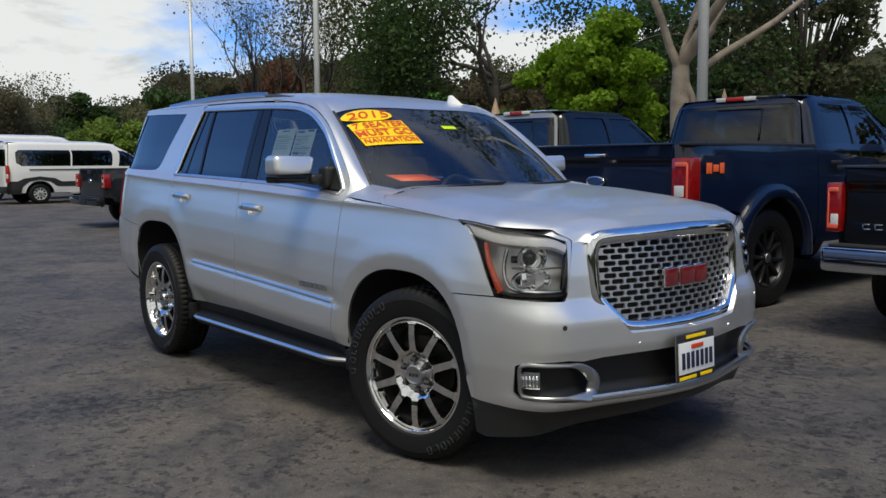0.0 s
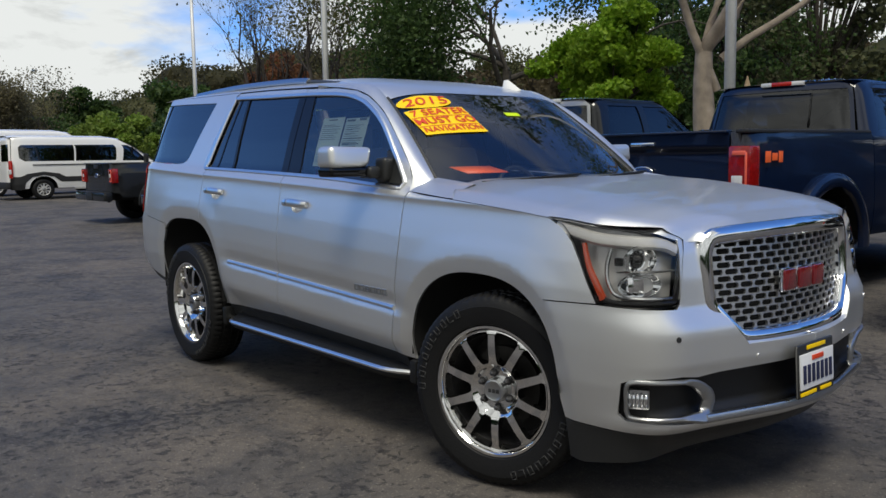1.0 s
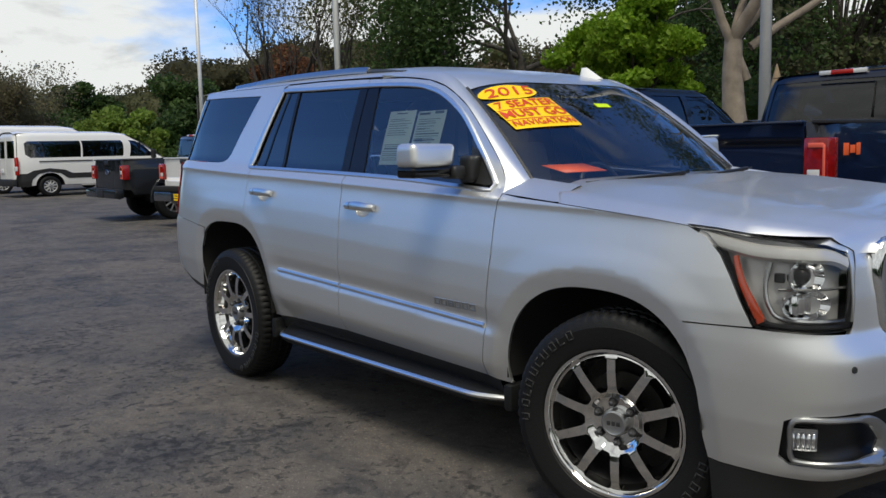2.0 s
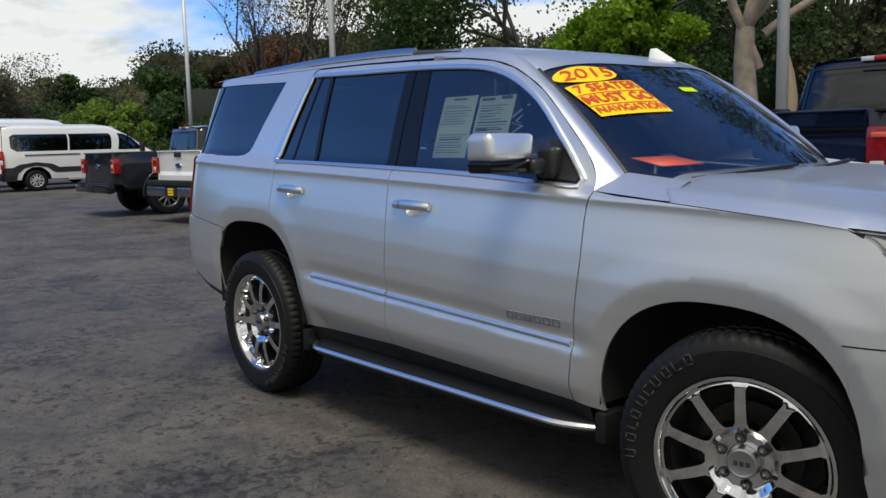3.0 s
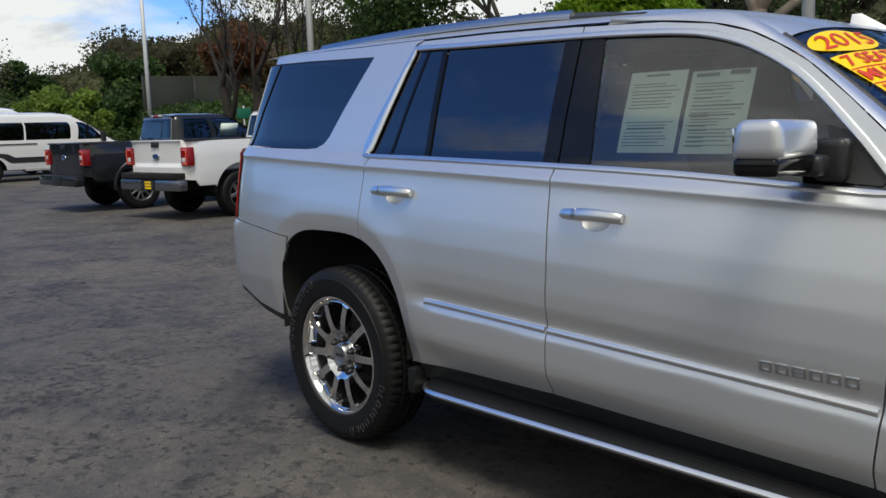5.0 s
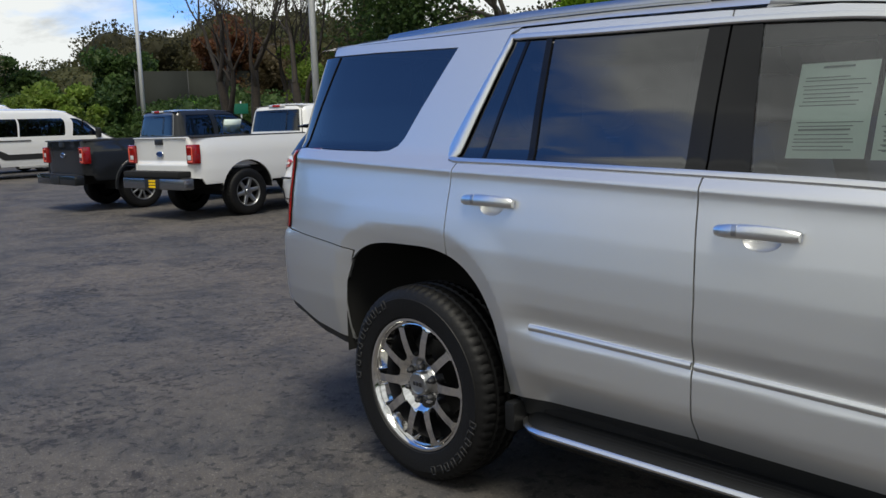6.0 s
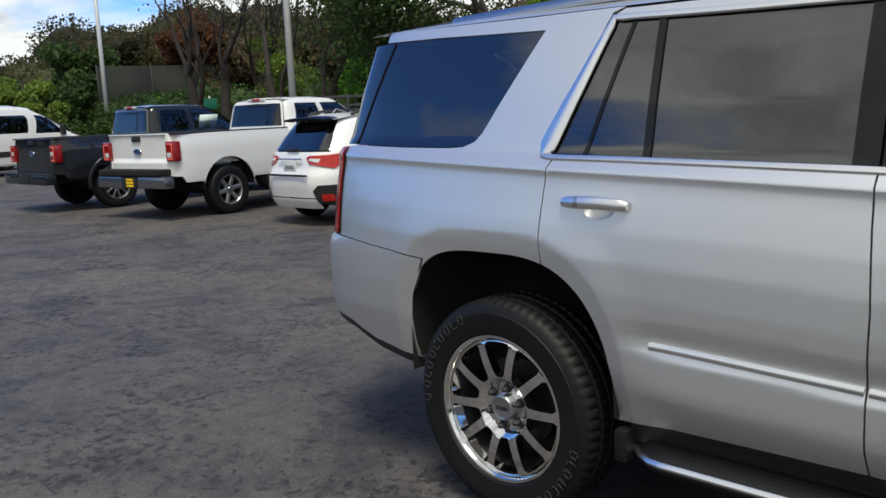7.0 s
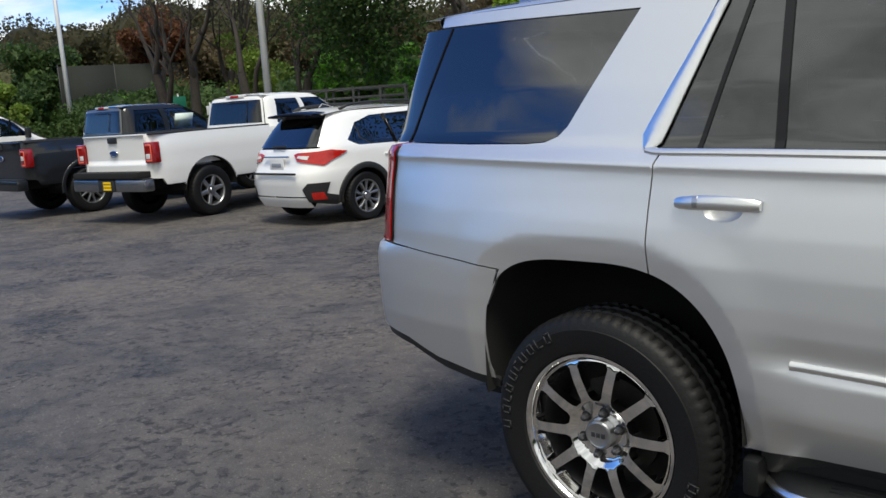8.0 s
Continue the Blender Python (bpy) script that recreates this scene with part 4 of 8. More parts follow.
    # side moulding in two lengths, each on its door
    for x0, x1 in ((-0.868, -0.249), (-0.237, 0.848)):
        bm = bmesh.new()
        k = 24
        p, n = on_body([(x0 + (x1 - x0) * i / k, 0.700 + belt_shift(x0 + (x1 - x0) * i / k) + 0.012) for i in range(k + 1)], 0.0, g)
        strip(bm, p, n, 0.024, 0.013, 7)
        part("side_moulding", bm, BRIGHT, suv, "chrome side moulding")
    # model name on the front door, as a row of small bright shapes
    for i in range(6):
        bm = bmesh.new()
        x = 0.545 + i * 0.047
        for dz in (-0.012, 0.012) if i != 2 else (-0.012, 0.0, 0.012):
            p, n = on_body([(x, 0.772 + belt_shift(0.7) + dz)], 0.003, g)
            box(bm, p[0], (0.036, 0.006, 0.006), 0.001)
        for dx in (-0.015, 0.015):
            p, n = on_body([(x + dx, 0.772 + belt_shift(0.7))], 0.003, g)
            box(bm, p[0], (0.006, 0.006, 0.029), 0.001)
        part("badge_letter", bm, SATIN, suv)
    # door handles: bright bar over a scooped cup
    for k, (x, z) in enumerate(HANDLES):
        p, n = on_body([(x - 0.122 + 0.244 * i / 16, z + 0.003 * math.sin(math.pi * i / 16) - 0.004 * i / 16) for i in range(17)], 0.0, g)
        bm = bmesh.new()
        pts2 = [a + b * (0.010 + 0.020 * math.sin(math.pi * i / 16) ** 0.45) for i, (a, b) in enumerate(zip(p, n))]
        strip(bm, pts2, n, [0.026 + 0.016 * math.sin(math.pi * min(1, max(0, i / 16))) ** 0.4 for i in range(17)], 0.015, 9)
        h = part("door_handle", bm, BRIGHT, suv, "chrome door handle")
        bm = bmesh.new()
        strip(bm, [a + b * 0.0025 for a, b in zip(pts2[4:6], n[4:6])], n[4:6], 0.036, 0.0145, 7)
        part("handle_joint", bm, SATIN, h)
        bm = bmesh.new()
        cx, cz = x + 0.012, z - 0.018
        rows = [[body(cx + 0.057 * q * math.cos(2 * math.pi * i / 28), cz + 0.032 * q * math.sin(2 * math.pi * i / 28), -0.002 - 0.015 * (1 - q ** 4), g) for i in range(29)] for q in (1.0, 0.94, 0.85, 0.7, 0.45, 0.02)]
        skin(bm, rows, flip=g > 0)
        part("handle_cup", bm, SILVER, suv)

# dark shell behind the gaps, wheel houses and floor
shell_loop = [(0.84, 0.42), (0.84, 1.19), (-1.28, 1.28), (-2.33, 1.32), (-2.33, 0.55), (-1.98, 0.5), (-1.98, 0.9), (-1.7, 1.02), (-1.2, 1.02), (-0.96, 0.85), (-0.96, 0.45)]
panel("inner_shell", [([shell_loop], lambda s, z, g=g: body(s, z, -0.03, g), -g) for g in (-1, 1)], DARK, suv, step=0.08, depth=0)
for cx, cz, a, b, n in ARCHES:
    for g in (-1, 1):
        bm = bmesh.new()
        rows = []
        for j in range(61):
            t = math.pi * j / 60
            c, s = math.cos(t), math.sin(t)
            n = arch_round(cx, c)
            r = (abs(c) ** n + abs(s) ** n) ** (-1 / n)
            rows.append([Vector((cx + (a + 0.004) * r * c, g * y, cz + (b + 0.004) * r * s if j not in (0, 60) else 0.46)) for y in (0.55, 0.97)])
        skin(bm, rows)
        hub_v = bm.verts.new((cx, g * 0.55, 0.44))
        bm.verts.ensure_lookup_table()
        inner_v = [min((v for v in bm.verts if v is not hub_v), key=lambda v: (v.co - r[0]).length) for r in rows]
        for v0, v1 in zip(inner_v, inner_v[1:]):
            bm.faces.new((v0, v1, hub_v))
        part("wheel_house", bm, DARK, suv)
for under, c_, size_ in (("chassis_frame", (-0.15, 0, 0.40), (4.2, 1.10, 0.22)), ("floor_pan", (0.0, 0, 0.45), (1.85, 1.80, 0.12)), ("rear_crossmember", (-2.2, 0, 0.63), (0.4, 1.5, 0.16)), ("front_crossmember", (2.05, 0, 0.5), (0.3, 1.5, 0.3))):
    part(under, box(bmesh.new(), c_, size_, 0.02), DARK, suv)

# roof, front pillars, windscreen, bonnet
def lerp_tab(x, xs, ys):
    return float(np.interp(x, xs, ys))


_RX = [-2.36, -2.2, -1.1, -0.7, -0.3, -0.15, 0.05, 0.25, 0.36, 0.455, 0.66]
_RZ = [1.772, 1.782, 1.769, 1.762, 1.748, 1.742, 1.744, 1.736, 1.694, 1.636, 1.50]


def roof_edge(x):
    """Half the roof's width: the door line behind, the windscreen pillar's inner edge in front."""
    if x <= -0.15:
        return -body(s_at_x(max(-2.2, x)), lerp_tab(x, _RX, _RZ)).y
    e = -body(s_at_x(-0.15), 1.742).y
    return lerp_tab(x, [-0.15, 0.05, 0.25, 0.36, 0.455, 0.66], [e, e - 0.030, 0.655, 0.662, 0.672, 0.69])


_rx = smooth_table([(-2.36, 1.790), (-2.2, 1.808), (-1.7, 1.830), (-1.0, 1.838), (-0.5, 1.826), (-0.1, 1.803), (0.15, 1.770), (0.35, 1.728), (0.52, 1.676), (0.66, 1.62)], -2.5, 0.8, 0.05)


def roof(x, y):
    zc = float(np.interp(x, *_rx))
    ze = lerp_tab(x, _RX, _RZ)
    q = min(1.0, abs(y) / roof_edge(x))
    return Vector((x, y, ze + (zc - ze) * (1 - q ** 4.0) ** 0.8))


bm = bmesh.new()
rows = []
NXR = 60
for i in range(NXR + 1):
    row = []
    for j in range(33):
        v = -1 + 2 * j / 32
        v = math.copysign(1 - (1 - abs(v)) ** 1.6, v)
        x_front = 0.455 + 0.065 * (1 - v * v)
        x = -2.33 + (x_front + 2.33) * i / NXR
        row.append(roof(x, v * roof_edge(x)))
    rows.append(row)
skin(bm, rows)
bmesh.ops.recalc_face_normals(bm, faces=bm.faces)
part("roof", bm, SILVER, suv, sharp=60)
# windscreen edge line from the roof's corner to the cowl
WS = spline([(0.455, -0.672, 1.635), (0.60, -0.705, 1.535), (0.78, -0.748, 1.395), (0.955, -0.790, 1.245), (1.0, -0.80, 1.200)], 24)
WS_L = [Vector((p.x, -p.y, p.z)) for p in WS]
def _ws_fix(j, share):
    """Brings the screen's top edge to the roof's front edge."""
    y = -0.672 + 1.344 * j / 24
    q = 1 - (2 * j / 24 - 1) ** 2
    x = 0.455 + 0.065 * (1 - (y / 0.672) ** 2) + 0.004
    return Vector((x - (0.455 + 0.065 * q), 0, roof(x, y).z - 0.004 - (1.635 + 0.030 * q))) * share


bm = bmesh.new()
rows = []
for k, (a, b) in enumerate(zip(WS, WS_L)):
    rows.append([_ws_fix(j, 1 - k / 23) + Vector((a.x + (0.065 + 0.17 * k / 23) * (1 - (2 * j / 24 - 1) ** 2), a.y + (b.y - a.y) * j / 24, a.z + 0.030 * (1 - (2 * j / 24 - 1) ** 2) * (1 - k / 23))) for j in range(25)])
skin(bm, rows)
bmesh.ops.recalc_face_normals(bm, faces=bm.faces)
ws = part("windscreen", bm, CLEAR, suv, "raked clear windscreen")
ws.visible_shadow = False
WS_ROWS = rows
for g in (-1, 1):
    seam = [body(s_at_x(x), z, 0.0, g) for x, z in ((-0.15, 1.740), (0.05, 1.726), (0.242, 1.699), (0.367, 1.664), (0.460, 1.620), (0.559, 1.562), (0.689, 1.458), (0.837, 1.325), (0.890, 1.252), (0.905, 1.195))]
    seam = spline(seam, 36)
    edge = [Vector((p.x, g * -p.y, p.z)) for p in spline([(-0.15, -roof_edge(-0.15) + 0.002, 1.744), (0.05, -roof_edge(0.05), 1.744), (0.25, -0.655, 1.736), (0.36, -0.662, 1.694)] + [tuple(p) for p in WS], 36)]
    bm = bmesh.new()
    rows2 = []
    for a, b in zip(seam, edge):
        mid = (a + b) / 2 + Vector((0.010, g * 0.012, 0.016))
        rows2.append([a + Vector((0, -g * 0.02, -0.002)), a] + [(a * (1 - t) ** 2 + mid * 2 * t * (1 - t) + b * t * t) for t in (0.2, 0.4, 0.6, 0.8, 1.0)] + [b + Vector((-0.012, -g * 0.004, -0.012))])
    skin(bm, rows2, flip=g > 0)
    bmesh.ops.recalc_face_normals(bm, faces=bm.faces)
    part("front_pillar", bm, SILVER, suv, sharp=60)
    bm = bmesh.new()
    strip(bm, [p + Vector((0.0, 0, 0.003)) for p in edge[16:]], [Vector((0.6, g * 0.5, 0.6)).normalized()] * 20, 0.016, 0.005)
    part("windscreen_seal", bm, TRIM, suv)
    # roof rail: bright bar between dark feet
    RX = [(-2.12, 1.772), (-2.02, 1.794), (-1.86, 1.806), (-1.2, 1.817), (-0.6, 1.809), (-0.36, 1.798), (-0.20, 1.785), (-0.06, 1.762)]
    def rail(x0, x1, n):
        xs = [x0 + (x1 - x0) * i / (n - 1) for i in range(n)]
        sp = spline([(x, g * (0.652 - 0.02 * abs(x + 1.1)), z) for x, z in RX], 60)
        return [Vector((x, lerp_tab(x, [p.x for p in sp], [p.y for p in sp]), lerp_tab(x, [p.x for p in sp], [p.z for p in sp]))) for x in xs]
    bm = bmesh.new()
    pr = rail(-2.12, -0.06, 40)
    rows3 = []
    for p in pr:
        foot = roof(p.x, p.y * 1.0).z
        w = 0.020
        rows3.append([Vector((p.x, p.y - w, foot - 0.01)), Vector((p.x, p.y - w, max(foot, p.z - 0.012))), Vector((p.x, p.y - w * 0.4, max(foot + 0.003, p.z))), Vector((p.x, p.y + w * 0.4, max(foot + 0.003, p.z))), Vector((p.x, p.y + w, max(foot, p.z - 0.012))), Vector((p.x, p.y + w, foot - 0.01))])
    skin(bm, rows3)
    bmesh.ops.recalc_face_normals(bm, faces=bm.faces)
    rl = part("roof_rail", bm, mat("rail_grey", (0.045, 0.05, 0.058), 0.4, vary=0.2), suv, "roof rail with bright bar and dark feet")
    bm = bmesh.new()
    pr = rail(-1.90, -0.36, 34)
    strip(bm, [p + Vector((0, g * 0.014, -0.006)) for p in pr], [Vector((0, g * 0.8, 0.6)).normalized()] * 34, 0.036, 0.011, 7)
    part("rail_bar", bm, SATIN, rl, "satin aluminium bar")

HOOD_EDGE = [body(s_, z_) for s_, z_ in [(s_at_x(x_), z_) for x_, z_ in HOOD_SIDE] + [(s_at_x(1.9), 1.110), (s_at_x(2.0), 1.097), (s_at_y(0.80), 1.070), (s_at_y(0.70), 1.040), (s_at_y(0.672), 1.035), (s_at_y(0.60), 1.036)]]


def hood(x, v):
    """v runs from -1 to 1 across."""
    xs = [0.95, 1.2, 1.5, 1.8, 1.95, 2.08, 2.20, 2.27, 2.315]
    ye = lerp_tab(x, [p.x for p in HOOD_EDGE], [-p.y for p in HOOD_EDGE]) + 0.001
    ze = lerp_tab(x, [p.x for p in HOOD_EDGE], [p.z for p in HOOD_EDGE]) - (0.004 if x > 1.8 else 0.0)
    zc = lerp_tab(x, xs, [1.246, 1.240, 1.222, 1.192, 1.172, 1.150, 1.118, 1.088, 1.066])
    a = abs(v)
    # a raised middle with a soft shoulder, falling to the wing
    sh = 1 - 0.62 * max(0.0, min(1.0, (a - 0.60) / 0.40)) ** 1.35 - 0.06 * a * a
    edge = max(0.0, (a - 0.9) / 0.1) ** 2
    t = sh * (1 - edge)
    if a > 0.9:
        t = (1 - 0.62 * ((0.9 - 0.6) / 0.4) ** 1.35 - 0.06 * 0.81) * (1 - ((a - 0.9) / 0.1) ** 2)
    return Vector((x, v * ye, ze + (zc - ze) * t))


bm = bmesh.new()
rows = []
for i in range(57):
    u = i / 56
    row = []
    for j in range(49):
        v = -1 + 2 * j / 48
        x_rear = 1.225 - 0.185 * (1 - abs(v) ** 5.2)
        x_front = 2.235 + 0.08 * max(0.0, 1 - v * v)
        row.append(hood(x_rear + (x_front - x_rear) * u, v))
    rows.append(row)
rows.append([p + Vector((0.004, 0, -0.03)) for p in rows[-1]])
rows.insert(0, [p + Vector((-0.002, 0, -0.03)) for p in rows[0]])
skin(bm, rows)
bmesh.ops.recalc_face_normals(bm, faces=bm.faces)
part("bonnet", bm, SILVER, suv, sharp=70)
# wing tops beside the cowl, cowl tray and wipers
for g in (-1, 1):
    bm = bmesh.new()
    rows = []
    for i in range(9):
        x = 0.90 + 0.318 * i / 8
        a = body(s_at_x(x), lerp_tab(x, [0.90, 1.2], [1.196, 1.172]), 0.0, g)
        b = Vector((0.925 + 0.265 * i / 8, g * (0.788 - 0.03 * i / 8), 1.257 - 0.030 * i / 8))
        m = (a + b) / 2 + Vector((0, g * 0.012, 0.012))
        rows.append([a * (1 - t) ** 2 + m * 2 * t * (1 - t) + b * t * t for t in (0, 0.2, 0.4, 0.6, 0.8, 1)] + [b + Vector((0, -g * 0.02, -0.03))])
    skin(bm, rows, flip=g < 0)
    bmesh.ops.recalc_face_normals(bm, faces=bm.faces)
    part("cowl_corner", bm, SILVER, suv, sharp=60)
bm = bmesh.new()
rows = []
for i in range(5):
    rows.append([Vector((0.93 + 0.22 * i / 4 + 0.14 * (1 - (2 * j / 16 - 1) ** 2), -0.80 + 1.6 * j / 16, 1.185 - 0.01 * i / 4 + 0.012 * (1 - (2 * j / 16 - 1) ** 2))) for j in range(17)])
skin(bm, rows)
part("cowl_tray", bm, TRIM, suv)
for y0, y1 in ((-0.66, -0.02), (0.02, 0.62)):
    bm = bmesh.new()
    arm = [(1.11 + 0.09 * (1 - (2 * (y0 + (y1 - y0) * k / 9 + 0.8) / 1.6 - 1) ** 2) - 0.012 * k / 9, y0 + (y1 - y0) * k / 9, 1.228 + 0.022 * k / 9) for k in range(10)]
    tube(bm, arm, 0.009, 6)
    wiper = part("wiper", bm, TRIM, suv)
    bm = bmesh.new()
    tube(bm, [(x + 0.022, y, z + 0.004) for x, y, z in arm[3:]], 0.005, 5)
    part("wiper_blade", bm, RUBBER, wiper)

# antenna fin
bm = bmesh.new()
rows = []
for k in range(9):
    t = k / 8
    L, H = 0.15 * (1 - t) + 0.035 * t, 0.070 * t
    w = 0.030 * (1 - t) ** 0.8 + 0.004
    rows.append([Vector((0.295 - 0.055 * t + L * c, 0.455 + w * s, roof(0.29, 0.455).z - 0.014 + H)) for c, s in ((0.5, 0), (0.2, 0.8), (-0.25, 1), (-0.5, 0.6), (-0.5, -0.6), (-0.25, -1), (0.2, -0.8), (0.5, 0))])
g4 = skin(bm, rows)
bm.faces.new(g4[-1][:-1])
bmesh.ops.recalc_face_normals(bm, faces=bm.faces)
part("antenna_fin", bm, WHITE_PAINT, suv, "white shark-fin antenna")

# mirrors: silver cap over a black housing on a short arm
for g in (-1, 1):
    C = Vector((0.602, -1.09 if g < 0 else 1.03, 1.313))
    bm = box(bmesh.new(), (0, 0, 0), (0.125, 0.250, 0.096), 0.030, None, 5)
    for v in bm.verts:
        x, y, z = v.co
        k = y * g / 0.125
        # leaner at the top and towards the car, fuller in front
        v.co = C + Vector((0.004 + x * (1 - 0.10 * z / 0.05) + 0.010 * (1 - k * k), y - g * 0.014 * (z / 0.05) * (k < 0) * abs(k), 0.040 + z * (1 + 0.06 * k)))
    mir = part("wing_mirror", bm, SILVER, suv, "silver mirror cap on a black foot", sharp=0)
    bm = box(bmesh.new(), C + Vector((0.0, -g * 0.012, -0.028)), (0.118, 0.262, 0.048), 0.018, None, 4)
    part("mirror_base", bm, GLOSS_BLACK, mir, sharp=0)
    bm = box(bmesh.new(), C + Vector((0.030, -g * 0.165, -0.034)), (0.100, 0.13, 0.056), 0.020, None, 3)
    box(bm, C + Vector((0.075, -g * 0.205, -0.022)), (0.085, 0.075, 0.115), 0.022, None, 3)
    part("mirror_arm", bm, TRIM, mir, sharp=0)
    bm = box(bmesh.new(), C + Vector((-0.062, g * 0.005, 0.035)), (0.006, 0.20, 0.070), 0.002)
    part("mirror_glass", bm, CHROME, mir)
    # black triangle ahead of the door glass
    tri = [(0.80, 1.225), (0.815, 1.245), (0.70, 1.365), (0.640, 1.385), (0.665, 1.235)]
    panel("mirror_patch", [([tri], lambda s, z, g=g: body(s, z, -0.004, g), -g)], TRIM, suv, depth=0.01)

# running boards
for g in (-1, 1):
    bm = bmesh.new()
    rows = []
    for i in range(41):
        x = -0.965 + 1.915 * i / 40
        e = min(1.0, (x + 0.965) / 0.14, (0.95 - x) / 0.22)
        e = max(0.0, e)
        out = 0.90 + 0.105 * math.sin(e * math.pi / 2) ** 0.8
        z = 0.352
        rows.append([Vector((x, g * y, zz)) for y, zz in ((0.80, z + 0.052), (0.885, z + 0.045), (out - 0.035, z + 0.022), (out - 0.012, z + 0.006), (out - 0.006, z - 0.012), (out - 0.03, z - 0.035), (0.86, z - 0.055))])
    skin(bm, rows)
    bmesh.ops.recalc_face_normals(bm, faces=bm.faces)
    rb = part("running_board", bm, BOARD, suv, "black running board with a chrome edge", sharp=50)
    bm = bmesh.new()
    pts = [r[3] + Vector((0, g * 0.004, 0.0)) for r in rows]
    strip(bm, pts, [Vector((0, g * 0.75, 0.65)).normalized()] * len(pts), 0.022, 0.009)
    part("board_edge", bm, BRIGHT, rb)
    for k in range(7):
        bm = bmesh.new()
        tube(bm, [Vector((r[1].x, g * (0.85 + 0.016 * k) if (0.85 + 0.016 * k) < abs(r[2].y) else r[2].y, r[1].z - (0.85 + 0.016 * k - 0.86) * 0.24 + 0.003)) for r in rows[4:37]], 0.0032, 5)
        part("tread_rib", bm, RUBBER, rb)
    for x in (-0.98, 0.965):
        bm = bmesh.new()
        box(bm, (x, g * 0.90, 0.375), (0.05, 0.15, 0.11), 0.015)
        part("board_bracket", bm, BOARD, rb)
    bm = bmesh.new()
    rows = [[body(x, z, -0.012, g) for z in (0.50, 0.46, 0.42, 0.38)] for x in [-0.97 + 1.87 * i / 20 for i in range(21)]]
    skin(bm, rows)
    part("sill", bm, TRIM, suv)

# tail: bumper, lamps, tailgate
rb_loop = [(-1.842, 0.9115), (-2.0, 0.9315), (s_at_x(-2.266), 0.9575), (s_at_x(-2.40), 0.963), (s_at_y(0.5, False), 0.965), (S_REAR, 0.965), (S_REAR, 0.622), (s_at_y(0.6, False), 0.622), (s_at_x(-2.45), 0.615), (s_at_x(-2.333), 0.602), (-2.17, 0.548), (-1.905, 0.505)] + arch_curve(1, -1.908, -1.842, 0.45, 30)[1:]
panel("rear_bumper", both([inset_loop(rb_loop, GAP * 0.7)]), SILVER, suv, depth=0.005)
low = [(-1.905, 0.502), (-2.17, 0.545), (s_at_x(-2.333), 0.598), (s_at_x(-2.45), 0.611), (S_REAR, 0.618), (S_REAR, 0.585), (s_at_x(-2.45), 0.580), (s_at_x(-2.333), 0.566), (-2.15, 0.507), (-1.905, 0.468)]
panel("rear_skirt", [([low], lambda s, z, g=g: body(s, z, -0.012, g), -g) for g in (-1, 1)], TRIM, suv)
for g in (-1, 1):
    tl = [(s_at_x(-2.388), 0.972), (s_at_x(-2.398), 1.2), (s_at_x(-2.388), 1.325), (s_at_y(0.62, False), 1.325), (s_at_y(0.66, False), 0.972)]
    lamp = panel("tail_lamp", [([tl], lambda s, z, g=g: body(s, z, 0.012, g), -g)], RED_LENS, suv, step=0.02, depth=0.04, label="tall red tail lamp with a dark edge")
    panel("lamp_band", [([[(s_at_x(-2.372), 0.975), (s_at_x(-2.383), 1.2), (s_at_x(-2.372), 1.325), (s_at_x(-2.392), 1.325), (s_at_x(-2.402), 1.2), (s_at_x(-2.392), 0.975)]], lambda s, z, g=g: body(s, z, 0.006, g), -g)], GLOSS_BLACK, lamp, step=0.02)
gate = [(s_at_y(0.70, False), 0.975), (s_at_y(0.64, False), 1.325), (S_REAR, 1.325), (S_REAR, 0.975)]
panel("tailgate", both([gate]), SILVER, suv)
panel("rear_window", [([[(s_at_y(0.66, False), 1.322), (s_at_y(0.66, False), 1.755), (S_REAR, 1.755), (S_REAR, 1.322)]], lambda s, z, g=g: body(s, z, -0.005, g), -g) for g in (-1, 1)], TINT, suv, depth=0)
bm = bmesh.new()
rows = []
for j in range(25):
    v = -1 + 2 * j / 24
    y = 0.70 * v
    xf = -2.20 - 0.0 * v * v
    xr = -2.24 - 0.22 * (1 - abs(v) ** 3.0)
    zt = roof(-2.2, y).z + 0.004
    rows.append([Vector((xf, y, zt)), Vector((xf * 0.5 + xr * 0.5, y, zt - 0.004)), Vector((xr, y, zt - 0.020)), Vector((xr + 0.006, y, zt - 0.040)), Vector((xf, y, zt - 0.05))])
skin(bm, rows)
bmesh.ops.recalc_face_normals(bm, faces=bm.faces)
part("rear_spoiler", bm, SILVER, suv, sharp=50)

# cabin: dash, wheel, seats, dark lining
bm = bmesh.new()
rows = [[Vector((x, -0.74 + 1.48 * j / 8, z)) for j in range(9)] for x, z in ((1.0, 1.19), (0.84, 1.232), (0.62, 1.215), (0.55, 1.12), (0.58, 0.75))]
skin(bm, rows)
part("dashboard", bm, CLOTH, suv)
bm = bmesh.new()
ring = [Vector((0, 0.19 * math.cos(2 * math.pi * k / 28), 0.19 * math.sin(2 * math.pi * k / 28))) for k in range(29)]
tube(bm, ring, 0.014, 8, ends=False)
box(bm, (0.02, 0, 0), (0.05, 0.14, 0.10), 0.02)
for a in (0.2, math.pi - 0.2, -math.pi / 2):
    tube(bm, [(0.01, 0.06 * math.cos(a), 0.06 * math.sin(a)), (0, 0.185 * math.cos(a), 0.185 * math.sin(a))], 0.012, 6)
bmesh.ops.transform(bm, matrix=Matrix.Translation((0.44, 0.38, 1.10)) @ pose(0, 0, 0, 0, -22, 0), verts=bm.verts)
part("steering_wheel", bm, CLOTH, suv)
